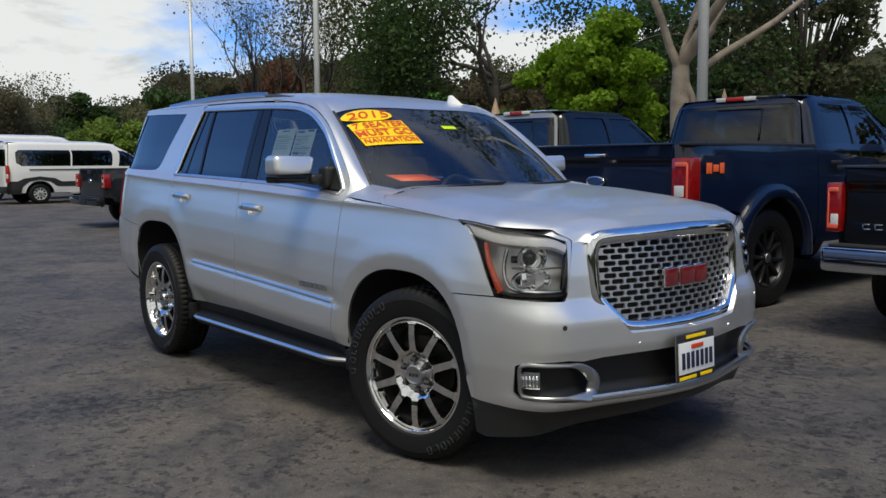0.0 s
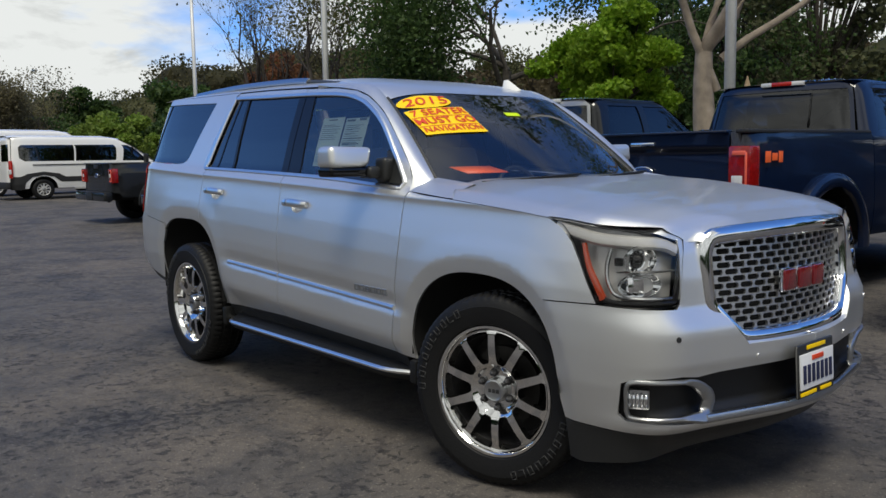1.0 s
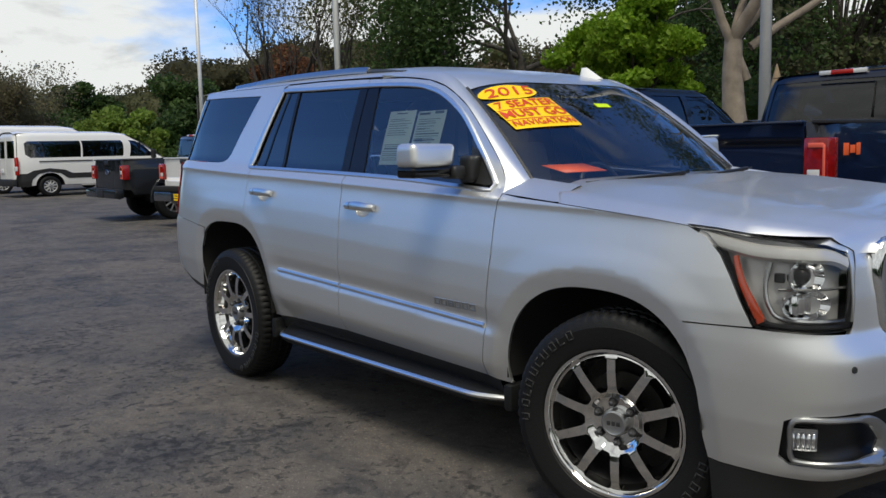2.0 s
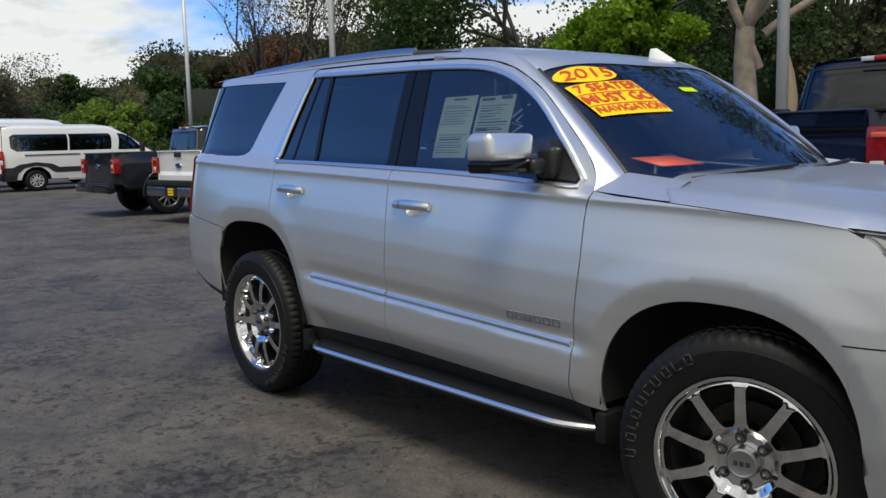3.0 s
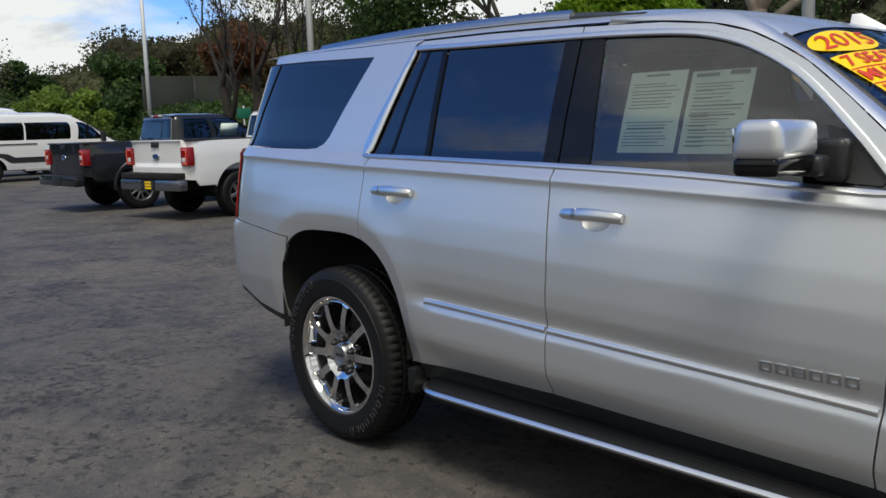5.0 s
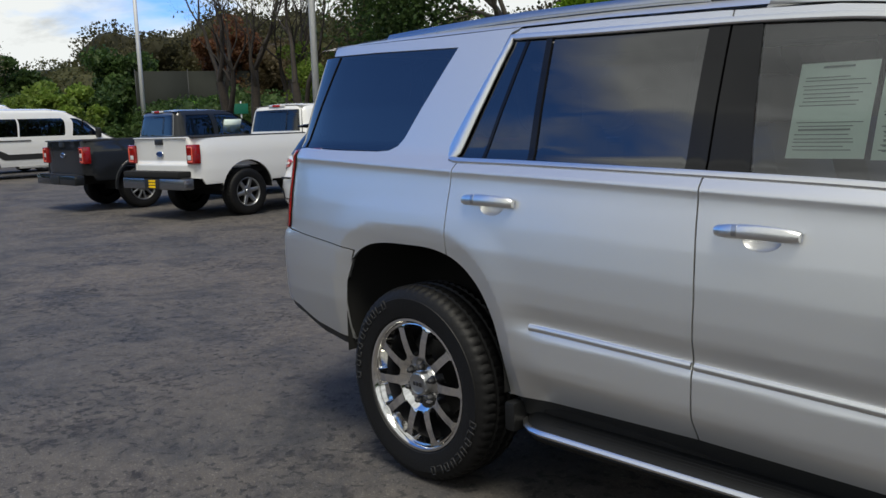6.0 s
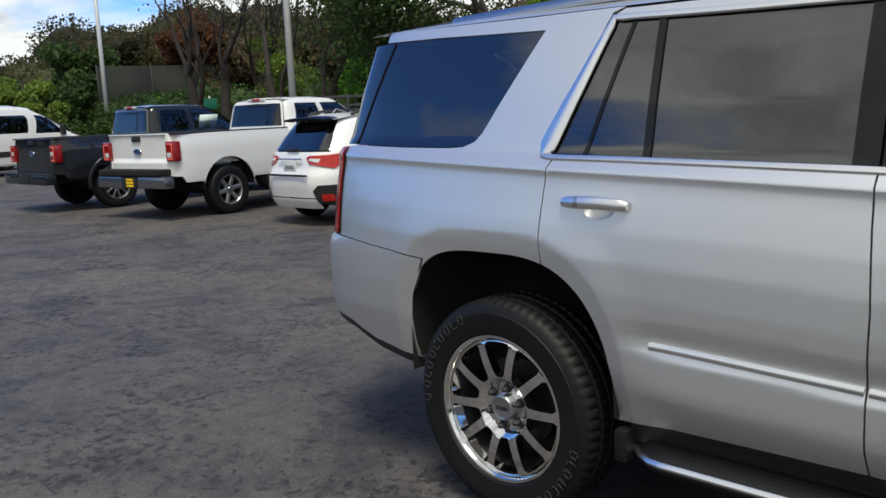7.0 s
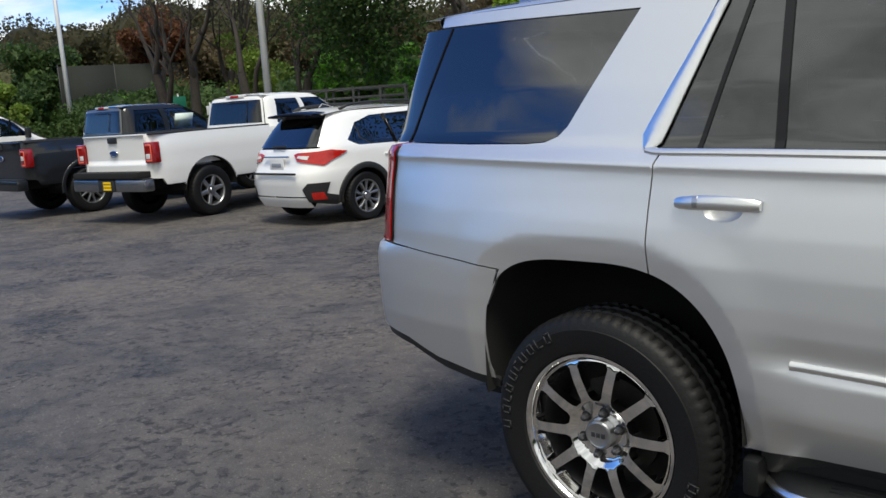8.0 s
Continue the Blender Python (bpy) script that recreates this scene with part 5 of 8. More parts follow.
for x, y in ((-0.05, -0.38), (-0.05, 0.38), (-0.95, -0.38), (-0.95, 0.38)):
    bm = bmesh.new()
    box(bm, (x + 0.15, y, 0.80), (0.50, 0.50, 0.14), 0.05)
    box(bm, (x - 0.13, y, 1.10), (0.14, 0.48, 0.62), 0.06, pose(0, 0, 0, 0, -14, 0).to_3x3())
    box(bm, (x - 0.22, y, 1.47), (0.09, 0.26, 0.17), 0.04)
    part("seat", bm, GREY_CLOTH if x > -0.5 else CLOTH, suv)
bm = bmesh.new()
rows = [[roof(x, v * roof_edge(x) * 0.94) - Vector((0, 0, 0.045)) for v in [-1 + 2 * j / 12 for j in range(13)]] for x in [-2.15 + 2.6 * i / 14 for i in range(15)]]
skin(bm, rows, flip=True)
part("headliner", bm, mat("pale_headliner", (0.42, 0.41, 0.39), 0.85, vary=0.1, grain=200), suv)
bm = bmesh.new()
box(bm, (-0.7, 0, 0.70), (3.0, 1.06, 0.05), 0.01)
part("cabin_floor", bm, CLOTH, suv)
bm = bmesh.new()
tube(bm, [(0.545, 0.0, 1.63), (0.50, 0.0, 1.58)], 0.01, 6)
box(bm, (0.475, 0, 1.565), (0.03, 0.24, 0.065), 0.015)
part("inner_mirror", bm, CLOTH, suv)

# ---- wheels ----
def tyre_bm(R, width, rim_r, pitches=66, depth=0.008):
    """A tyre about the y axis, its outer face towards -y, with a cut tread."""
    w = width / 2
    prof = [(rim_r, -w * 0.80), (rim_r + 0.012, -w * 0.93), (rim_r + 0.045, -w * 0.985), (rim_r + 0.085, -w), (R - 0.045, -w * 0.97), (R - 0.022, -w * 0.91), (R - 0.008, -w * 0.80),
            (R - 0.001, -w * 0.62), (R, -w * 0.50), (R - depth, -w * 0.47), (R - depth, -w * 0.38), (R, -w * 0.35), (R + 0.001, -w * 0.10), (R - depth, -w * 0.07), (R - depth, w * 0.07), (R + 0.001, w * 0.10),
            (R, w * 0.35), (R - depth, w * 0.40), (R - depth, w * 0.48), (R, w * 0.52), (R - 0.008, w * 0.80), (R - 0.03, w * 0.94), (R - 0.08, w), (rim_r + 0.01, w * 0.92), (rim_r, w * 0.8)]
    bm = bmesh.new()
    seg = pitches * 4
    cutrows = {6: 0.6, 7: 1, 8: 1, 11: 0.6, 12: 0.6, 15: 0.6, 16: 0.6, 19: 1, 20: 1}
    lathe(bm, prof, seg, "y", radial=lambda i, j: -depth * cutrows.get(j, 0) * (1.0 if (i + (j > 10) * 2) % 4 == 0 else 0.0))
    bmesh.ops.recalc_face_normals(bm, faces=bm.faces)
    return bm


def rim_face(tyre, rim_r, fy, material, turn=0.0):
    """One cast face with ten straight flat spokes, deep windows between them and a dished hub with six nuts."""
    ro, ri, half = rim_r - 0.022, 0.113, 0.0165

    def at(r, a):
        return (r * math.cos(a + turn), r * math.sin(a + turn))

    holes = []
    for k in range(10):
        m = math.pi / 10 + k * math.pi / 5
        a_out, a_in = math.pi / 10 - half / ro, math.pi / 10 - half / ri
        arc = [at(ro, m + a_out * (0.86 - 1.72 * i / 6)) for i in range(7)]
        holes.append([at(ro - 0.014, m + a_out)] + arc + [at(ro - 0.014, m - a_out), at(ri + 0.012, m - a_in * 1.04), at(ri, m - a_in * 0.62), at(ri, m + a_in * 0.62), at(ri + 0.012, m + a_in * 1.04)])
    bore = [at(0.052, 2 * math.pi * k / 32) for k in range(32)]
    rim_edge = [at(rim_r - 0.006, 2 * math.pi * k / 90) for k in range(90)]
    rings = [[at(r, 2 * math.pi * k / 60) for k in range(61)] for r in (0.108, 0.094)]

    def surf(u, v):
        r = math.hypot(u, v)
        y = fy + float(np.interp(r, [0.05, 0.094, 0.108, 0.145, 0.19, 0.235, rim_r - 0.012, rim_r], [0.036, 0.030, 0.010, 0.002, -0.001, 0.003, 0.010, 0.016]))
        return Vector((u, y, v))

    panel("spokes", [([rim_edge] + holes + [bore], surf, 1.0)], material, tyre, step=0.016, depth=0.040, creases=rings)
    bm = bmesh.new()
    lathe(bm, [(0.051, fy + 0.040), (0.050, fy + 0.012), (0.046, fy + 0.004), (0.040, fy + 0.002), (0.036, fy + 0.004), (0.0005, fy + 0.004)], 40, "y")
    bmesh.ops.recalc_face_normals(bm, faces=bm.faces)
    cap_piece = part("centre_cap", bm, SATIN, tyre, "satin grey centre cap")
    bm = bmesh.new()
    for dx in (-0.018, 0.0, 0.018):
        box(bm, (dx, fy + 0.003, 0), (0.013, 0.004, 0.016), 0.001)
    part("cap_mark", bm, BARREL, cap_piece)
    for k in range(6):
        c = (0.0715 * math.cos(math.pi * k / 3 + 0.3 + turn), 0, 0.0715 * math.sin(math.pi * k / 3 + 0.3 + turn))
        bm = bmesh.new()
        lathe(bm, [(0.0175, fy + 0.033), (0.0175, fy + 0.029), (0.0125, fy + 0.029)], 16, "y", c)
        lathe(bm, [(0.0125, fy + 0.034), (0.0125, fy + 0.010), (0.010, fy + 0.004), (0.005, fy), (0.0004, fy - 0.001)], 6, "y", c)
        bmesh.ops.recalc_face_normals(bm, faces=bm.faces)
        part("lug_nut", bm, BARREL, tyre)


def wheel(parent, R, width, rim_r, spokes, style, rim_mat, at, face=-1, detail=True, label="", letters=True, steer=0.0, turn=0.0):
    """A wheel under parent: tyre, rim and its small parts. face: the side (y) it shows."""
    m = Matrix.Translation(at) @ pose(0, 0, 0, 0, 0, steer + (0 if face < 0 else 180))
    w = width / 2
    tyre = part("wheel", tyre_bm(R, width, rim_r, 66 if detail else 40), RUBBER, parent, label or "black road tyre on an alloy rim", sharp=40)
    tyre.matrix_local = m
    bm = bmesh.new()
    lathe(bm, [(rim_r + 0.006, -w * 0.84), (rim_r + 0.004, -w * 0.90), (rim_r - 0.006, -w * 0.90), (rim_r - 0.013, -w * 0.84), (rim_r - 0.016, -w * 0.74)], 72 if detail else 36, "y")
    bmesh.ops.recalc_face_normals(bm, faces=bm.faces)
    bmesh.ops.reverse_faces(bm, faces=bm.faces)
    rim = part("rim", bm, rim_mat, tyre)
    bm = bmesh.new()
    lathe(bm, [(rim_r - 0.0155, -w * 0.745), (rim_r - 0.028, -w * 0.55), (rim_r - 0.045, -w * 0.2), (rim_r - 0.05, w * 0.7)], 72 if detail else 36, "y")
    bmesh.ops.recalc_face_normals(bm, faces=bm.faces)
    bmesh.ops.reverse_faces(bm, faces=bm.faces)
    part("barrel", bm, BARREL, rim)
    if detail:
        rim_face(tyre, rim_r, -w * 0.80, rim_mat, math.radians(turn))
    else:
        bm = bmesh.new()
        fy = -w * 0.78
        for k in range(spokes):
            pair = (k % 2) * 2 - 1
            a0 = 2 * math.pi * k / spokes + style[0]
            a1 = a0
            ri, ro = style[1], rim_r - 0.008
            a_in = a0 - pair * style[2]
            rows = []
            for i in range(7):
                t = i / 6
                r = ri + (ro - ri) * t
                a = a_in + (a1 - a_in) * t
                wd = style[3] * (1 - t) + style[4] * t
                y = fy - style[5] * math.sin(t * math.pi) + style[6] * (1 - t) ** 1.5
                d = Vector((math.cos(a), 0, math.sin(a)))
                s = Vector((-math.sin(a), 0, math.cos(a)))
                c = d * r
                rows.append([c - s * wd + Vector((0, y + 0.045, 0)), c - s * wd + Vector((0, y + 0.008, 0)), c - s * wd * 0.80 + Vector((0, y, 0)), c - s * wd * 0.4 + Vector((0, y - 0.004, 0)), c + s * wd * 0.4 + Vector((0, y - 0.004, 0)), c + s * wd * 0.80 + Vector((0, y, 0)), c + s * wd + Vector((0, y + 0.008, 0)), c + s * wd + Vector((0, y + 0.045, 0))])
            skin(bm, rows, flip=True)
        bmesh.ops.recalc_face_normals(bm, faces=bm.faces)
        sp = part("spokes", bm, rim_mat, tyre, sharp=25)
        bm = bmesh.new()
        hy = fy + style[6]
        rings = lathe(bm, [(style[1] + 0.022, hy + 0.045), (style[1] + 0.020, hy + 0.006), (style[1] + 0.012, hy), (0.056, hy - 0.001), (0.050, hy + 0.010)], 40, "y")
        bmesh.ops.recalc_face_normals(bm, faces=bm.faces)
        part("hub", bm, rim_mat, tyre)
        bm = bmesh.new()
        rings = lathe(bm, [(0.046, hy + 0.012), (0.046, hy - 0.012), (0.041, hy - 0.018), (0.0005, hy - 0.020)], 32, "y")
        bmesh.ops.recalc_face_normals(bm, faces=bm.faces)
        part("centre_cap", bm, SATIN, tyre)
    bm = bmesh.new()
    lathe(bm, [(0.165, w * 0.05), (0.165, w * 0.25), (0.03, w * 0.25)], 36, "y")
    lathe(bm, [(0.02, w * 0.05), (0.165, w * 0.05)], 36, "y")
    lathe(bm, [(0.0005, w * 0.55), (rim_r - 0.03, w * 0.55)], 30, "y")
    bmesh.ops.recalc_face_normals(bm, faces=bm.faces)
    part("brake_disc", bm, mat("brake_iron", (0.030, 0.029, 0.028), 0.55, 0.6, vary=0.4) if detail else DARK, tyre)
    if letters:
        # raised pale sidewall lettering, kept as plain bars
        bm = bmesh.new()
        for a0, n in ((2.05, 10), (-1.25, 9)):
            for k in range(n):
                a = a0 + k * (0.125 if k % 3 else 0.128)
                rr = rim_r + 0.078
                rot = pose(0, 0, 0, 0, -math.degrees(a), 0).to_3x3()
                c = Vector((rr * math.cos(a), -w - 0.0005, rr * math.sin(a)))
                strokes = ((0.015, 0, 0.005, 0.026), (-0.015, 0, 0.005, 0.026), (0, 0.011, 0.034, 0.005), (0, -0.011, 0.034, 0.005))
                for dx, dz, sx, sz in strokes[(k * 3) % 2:4 - (k % 3 == 1)]:
                    box(bm, c + rot @ Vector((dx, 0, dz)), (sx, 0.003, sz), 0, rot)
        part("sidewall_mark", bm, RUBBER_PALE, tyre)["kind"] = "stuff"
    return tyre


TEN_SPOKE = (0.16, 0.088, 0.06, 0.0245, 0.0255, 0.016, 0.020)
for i, (x, g) in enumerate(((WHEEL_X, -1), (-WHEEL_X, -1), (WHEEL_X, 1), (-WHEEL_X, 1))):
    wheel(suv, TYRE_R, 0.275, 0.266, 10, TEN_SPOKE, RIM_CHROME, (x, g * 0.868, HUB_Z), g, True, "black road tyre on a ten-spoke chrome rim", letters=g < 0, steer=17.0 if x > 0 else 0.0, turn=20.0 if x > 0 else 3.0)
# the body is a little narrower than its plan, about its right flank
suv.matrix_world = Matrix.Translation((0, -0.095, 0)) @ Matrix.Diagonal((1, 0.905, 1, 1))

# ---- parked vehicles ----
class Shell:
    """A car skin as stacked rounded outlines: rows of (z, rear x, front x, half width); n: how square the corners are."""

    def __init__(self, rows, n=7.0, smooth_z=0.03):
        self.z = np.array([r[0] for r in rows])
        self.rows = rows
        zz = np.arange(self.z[0] - 0.1, self.z[-1] + 0.1, 0.01)
        k = np.exp(-0.5 * (np.arange(-12, 13) * 0.01 / smooth_z) ** 2)
        k /= k.sum()
        self.zz = zz
        self.tab = [np.convolve(np.pad(np.interp(zz, self.z, [r[j] for r in rows]), 12, "edge"), k, "valid") for j in (1, 2, 3)]
        t = np.linspace(0, math.pi, 1601)
        c, s = -np.cos(t), np.sin(t)
        r = (np.abs(c) ** n + np.abs(s) ** n) ** (-1 / n)
        self.cx, self.cy = c * r, s * r
        self.half = (rows[0][2] - rows[0][1]) / 2
        d = np.hypot(np.diff(self.cx * self.half), np.diff(self.cy * rows[0][3]))
        self.s = np.concatenate([[0], np.cumsum(d)])

    def at(self, z):
        return [float(np.interp(z, self.zz, t)) for t in self.tab]

    def surf(self, sg, off=0.0):
        def f(u, z):
            xr, xf, w = self.at(z)
            cx, cy = float(np.interp(u, self.s, self.cx)), float(np.interp(u, self.s, self.cy))
            h = (xf - xr) / 2
            p = Vector(((xr + xf) / 2 + h * cx, sg * w * cy, z))
            if off:
                g = 3.0
                nx, ny = math.copysign(abs(cx) ** 6, cx), abs(cy) ** 6
                q = math.hypot(nx, ny) or 1.0
                p += Vector((nx / q * off, sg * ny / q * off, 0))
            return p
        return f

    def ux(self, x, z):
        xr, xf, w = self.at(z)
        return float(np.interp((x - (xr + xf) / 2) / ((xf - xr) / 2), self.cx, self.s)), z

    def uy(self, y, z, rear=True):
        xr, xf, w = self.at(z)
        if rear:
            k = 800
            return float(np.interp(y / w, self.cy[:k], self.s[:k])), z
        return float(np.interp(-y / w, -self.cy[800:], self.s[800:])), z

    def loop(self, pts):
        """pts: ("x", x, z) on the flank, ("r", y, z) on the tail, ("f", y, z) on the nose."""
        return [self.ux(a, b) if k == "x" else self.uy(a, b, k == "r") for k, a, b in pts]


def X(*pts):
    return [("x", a, b) for a, b in pts]


def arch_pts(cx, cz, a, b, z_low, n=18):
    """The edge of a wheel arch from its front foot over to its rear foot."""
    return [(cx + a, z_low)] + [(cx + a * math.cos(math.pi * k / n), cz + b * math.sin(math.pi * k / n)) for k in range(1, n)] + [(cx - a, z_low)]


SIX = (0.2, 0.075, 0.02, 0.034, 0.030, 0.0, 0.012)
FIVE = (0.5, 0.07, 0.10, 0.016, 0.020, 0.0, 0.010)
STEEL = mat("alloy_silver", (0.50, 0.51, 0.52), 0.3, 0.9, vary=0.15)
BLACK_RIM = mat("black_rim", (0.012, 0.012, 0.013), 0.3, 0.3)
GREY_RIM = mat("machined_rim", (0.42, 0.43, 0.44), 0.28, 0.9, vary=0.3, grain=20)
PLASTIC = mat("grey_plastic", (0.018, 0.0185, 0.02), 0.6, vary=0.25, grain=80, bump=0.1)
BADGE_BLUE = mat("badge_blue", (0.02, 0.05, 0.16), 0.2, coat=1.0)


def slab(name, c, size, m, parent, bevel=0.01, label="", rot=None):
    return part(name, box(bmesh.new(), c, size, bevel, rot), m, parent, label)


PALE_RED = mat("pale_red_lens", (0.85, 0.14, 0.09), 0.2, coat=0.5)
BUMPER_GREY = mat("bumper_grey", (0.30, 0.31, 0.33), 0.26, 0.9, vary=0.15)


def tail_cluster(parent, c, size, pale, flip=1):
    """A block lamp at a tail corner: red body with a pale reversing light and a brighter red frame."""
    bm = box(bmesh.new(), c, size, 0.018)
    t = part("tail_lamp", bm, RED_LENS, parent, "red tail lamp with a pale reversing light")
    x, y, z = c
    sx, sy, sz = size
    slab("reversing_light", (x - sx * 0.44, y - flip * sy * 0.08, z + pale * sz), (sx * 0.2, sy * 0.5, sz * 0.24), WHITE_LENS, t, 0.008)
    for c2, s2 in (((x - sx * 0.45, y + flip * sy * 0.33, z - sz * 0.02), (sx * 0.2, sy * 0.10, sz * 0.80)), ((x - sx * 0.45, y, z + sz * 0.36), (sx * 0.2, sy * 0.62, sz * 0.09)), ((x - sx * 0.45, y, z - sz * 0.38), (sx * 0.2, sy * 0.62, sz * 0.09))):
        slab("lamp_strip", c2, s2, PALE_RED, t, 0.006)
    return t


def pickup(m, coat, label, W=1.0, rail=1.38, roof_z=1.94, R=0.40, wheelbase=3.68, bumper_mat=CHROME, rim_mat=STEEL, style=(6, SIX), flare=None, pillar=None, gate="step", cab0=0.80, tail_x=-1.24, plate_yellow=True, papers=False, lamp=(0.20, 0.32), four=False, lamp_pale=0.0, fx=False, bed=0.0):
    cab0, wheelbase = cab0 + bed, wheelbase + bed
    t = empty("pickup_truck", m, label, "pickup truck", "row of parked vehicles")
    a = Shell([(0.45, tail_x + 0.04, wheelbase + 0.86, W - 0.05), (0.62, tail_x, wheelbase + 0.92, W - 0.01), (0.85, tail_x, wheelbase + 0.92, W), (1.15, tail_x, wheelbase + 0.90, W - 0.008), (rail - 0.06, tail_x + 0.005, wheelbase + 0.86, W - 0.03), (rail, tail_x + 0.015, wheelbase + 0.8, W - 0.05)], 16)
    zb = 0.60
    ar = arch_pts(0, R + 0.06, R + 0.12, R + 0.09, zb)
    bed_edge = X((tail_x + 0.22, zb)) + X(*ar[::-1]) + X((cab0 - 0.03, zb), (cab0 - 0.03, rail)) + X((tail_x + 0.1, rail)) + [("r", W - lamp[0] - 0.004, rail), ("r", W - lamp[0] - 0.004, 0.72)] + X((tail_x + 0.16, 0.70))
    cabf = 3.02 + bed
    low = X((cab0 - 0.015, zb - 0.05), (cabf, zb - 0.05), (cabf, 1.30), (cab0 - 0.015, rail - 0.03))
    arf = arch_pts(wheelbase, R + 0.06, R + 0.12, R + 0.09, zb)
    wing_p = X((cabf + 0.012, zb - 0.05)) + X(*arf[::-1]) + X((wheelbase + 0.80, zb), (wheelbase + 0.80, 1.20), (wheelbase + 0.3, 1.27), (cabf + 0.012, 1.31))
    for g in (-1, 1):
        panel("bed_side", [([a.loop(bed_edge)], a.surf(g), -g)], coat, t, step=0.07, depth=0.06)
        panel("cab_side", [([a.loop(low)], a.surf(g), -g)], coat, t, step=0.09, depth=0.02)
        panel("front_wing", [([a.loop(wing_p)], a.surf(g), -g)], coat, t, step=0.09, depth=0.03)
        slab("inner_bed", ((tail_x + cab0) / 2, g * (W - 0.17), rail - 0.26), (cab0 - tail_x - 0.1, 0.10, 0.5), coat if rail < 1.40 else PLASTIC, t)
        slab("bed_cap", ((tail_x + cab0) / 2, g * (W - 0.10), rail + 0.006), (cab0 - tail_x - 0.06, 0.11, 0.03), PLASTIC, t, 0.01)
        for x in (0.0, wheelbase):
            bm = bmesh.new()
            rows = [[Vector((x + (R + 0.115) * math.cos(math.pi * k / 16), g * y, R + 0.06 + (R + 0.085) * math.sin(math.pi * k / 16))) for y in (W - 0.40, W - 0.03)] for k in range(17)]
            skin(bm, rows)
            part("wheel_house", bm, DARK, t)
            if flare is not None:
                bm = bmesh.new()
                pts = [Vector((x + (R + 0.13) * math.cos(math.pi * k / 24), g * (W + 0.004), R + 0.06 + (R + 0.10) * math.sin(math.pi * k / 24))) for k in range(-1, 26)]
                strip(bm, pts, [Vector((0, g, 0.15)).normalized()] * len(pts), 0.14 if R > 0.43 else 0.07, 0.060 if R > 0.43 else 0.012, 7)
                part("arch_flare", bm, flare, t)
            wheel(t, R, 0.275, R * 0.60, style[0], style[1], rim_mat, (x, g * (W - 0.155), R), g, False, "black tyre on an alloy rim", letters=False)
    # tailgate with a stepped pressing, handle and badge
    gw = W - lamp[0] - 0.012
    badge_z = rail - (0.32 if fx else 0.27)
    panel("tailgate", [([[(-gw, 0.735), (gw, 0.735), (gw, rail), (-gw, rail)]], lambda y, z: Vector((tail_x - 0.004 + (0.012 if rail - 0.42 < z < rail - 0.14 else 0.0) + 0.02 * abs(y / gw) ** 6, y, z)), -1.0)], coat, t, step=0.05, depth=0.05)
    slab("tailgate_top", (tail_x + 0.02, 0, rail + 0.004), (0.09, 2 * gw, 0.024), PLASTIC if gate != "step" else coat, t, 0.01)
    if fx:
        slab("gate_handle", (tail_x - 0.008, 0, rail - 0.085), (0.03, 0.25, 0.035), CHROME, t, 0.010)
    else:
        slab("gate_handle", (tail_x - 0.008, 0, rail - 0.065), (0.03, 0.24, 0.09), TRIM, t, 0.015)
    bm = bmesh.new()
    lathe(bm, [(0.0005, -0.012), (0.9, -0.010), (1.0, 0.0)], 28, "x")
    bmesh.ops.transform(bm, matrix=Matrix.Translation((tail_x - 0.006, 0, badge_z)) @ Matrix.Diagonal((1, 0.10, 0.04, 1)), verts=bm.verts)
    bmesh.ops.recalc_face_normals(bm, faces=bm.faces)
    badge = part("badge", bm, BADGE_BLUE, t)
    bm = bmesh.new()
    tube(bm, [(tail_x - 0.008, 0.103 * math.cos(2 * math.pi * k / 28), badge_z + 0.043 * math.sin(2 * math.pi * k / 28)) for k in range(29)], 0.009, 6, ends=False)
    part("badge_rim", bm, CHROME, badge)
    slab("bumper", (tail_x - 0.10, 0, 0.62), (0.20, 2 * W - 0.10, 0.19), bumper_mat, t, 0.035, "rear step bumper")
    slab("bumper_step", (tail_x - 0.09, 0, 0.722), (0.17, 2 * W - 0.2, 0.014), PLASTIC, t, 0.005)
    pl = slab("number_plate", (tail_x - 0.205, 0, 0.62), (0.02, 0.42, 0.18), TRIM, t, 0.008)
    if plate_yellow:
        for dz in (-0.05, 0.0, 0.05):
            slab("plate_mark", (tail_x - 0.217, -0.02, 0.62 + dz), (0.006, 0.20, 0.035), YELLOW, pl, 0.002)
    for g in (-1, 1):
        tail_cluster(t, (tail_x + 0.055, g * (W - lamp[0] / 2 + 0.004), rail - 0.11 - lamp[1] / 2), (0.15, lamp[0], lamp[1]), lamp_pale, g)
        if fx:
            bm = bmesh.new()
            for k, (dx, mm) in enumerate(((0, 0), (0.10, 0), (0.19, 0))):
                box(bm, (tail_x + 0.25 + dx, g * (W + 0.001), rail - 0.20), (0.078 if k < 2 else 0.06, 0.006, 0.09 if k != 1 else 0.06), 0.002)
            part("side_badge", bm, ORANGE, t, "orange badge of plain bars")
    # cab
    b = Shell([(rail - 0.06, cab0, 3.22 + bed, W - 0.065), (rail + 0.05, cab0 + 0.015, 3.05 + bed, W - 0.10), (roof_z - 0.16, cab0 + 0.075, 2.42 + bed, W - 0.205), (roof_z - 0.05, cab0 + 0.11, 2.22 + bed, W - 0.26), (roof_z, cab0 + 0.20, 2.05 + bed, W - 0.36)], 9)
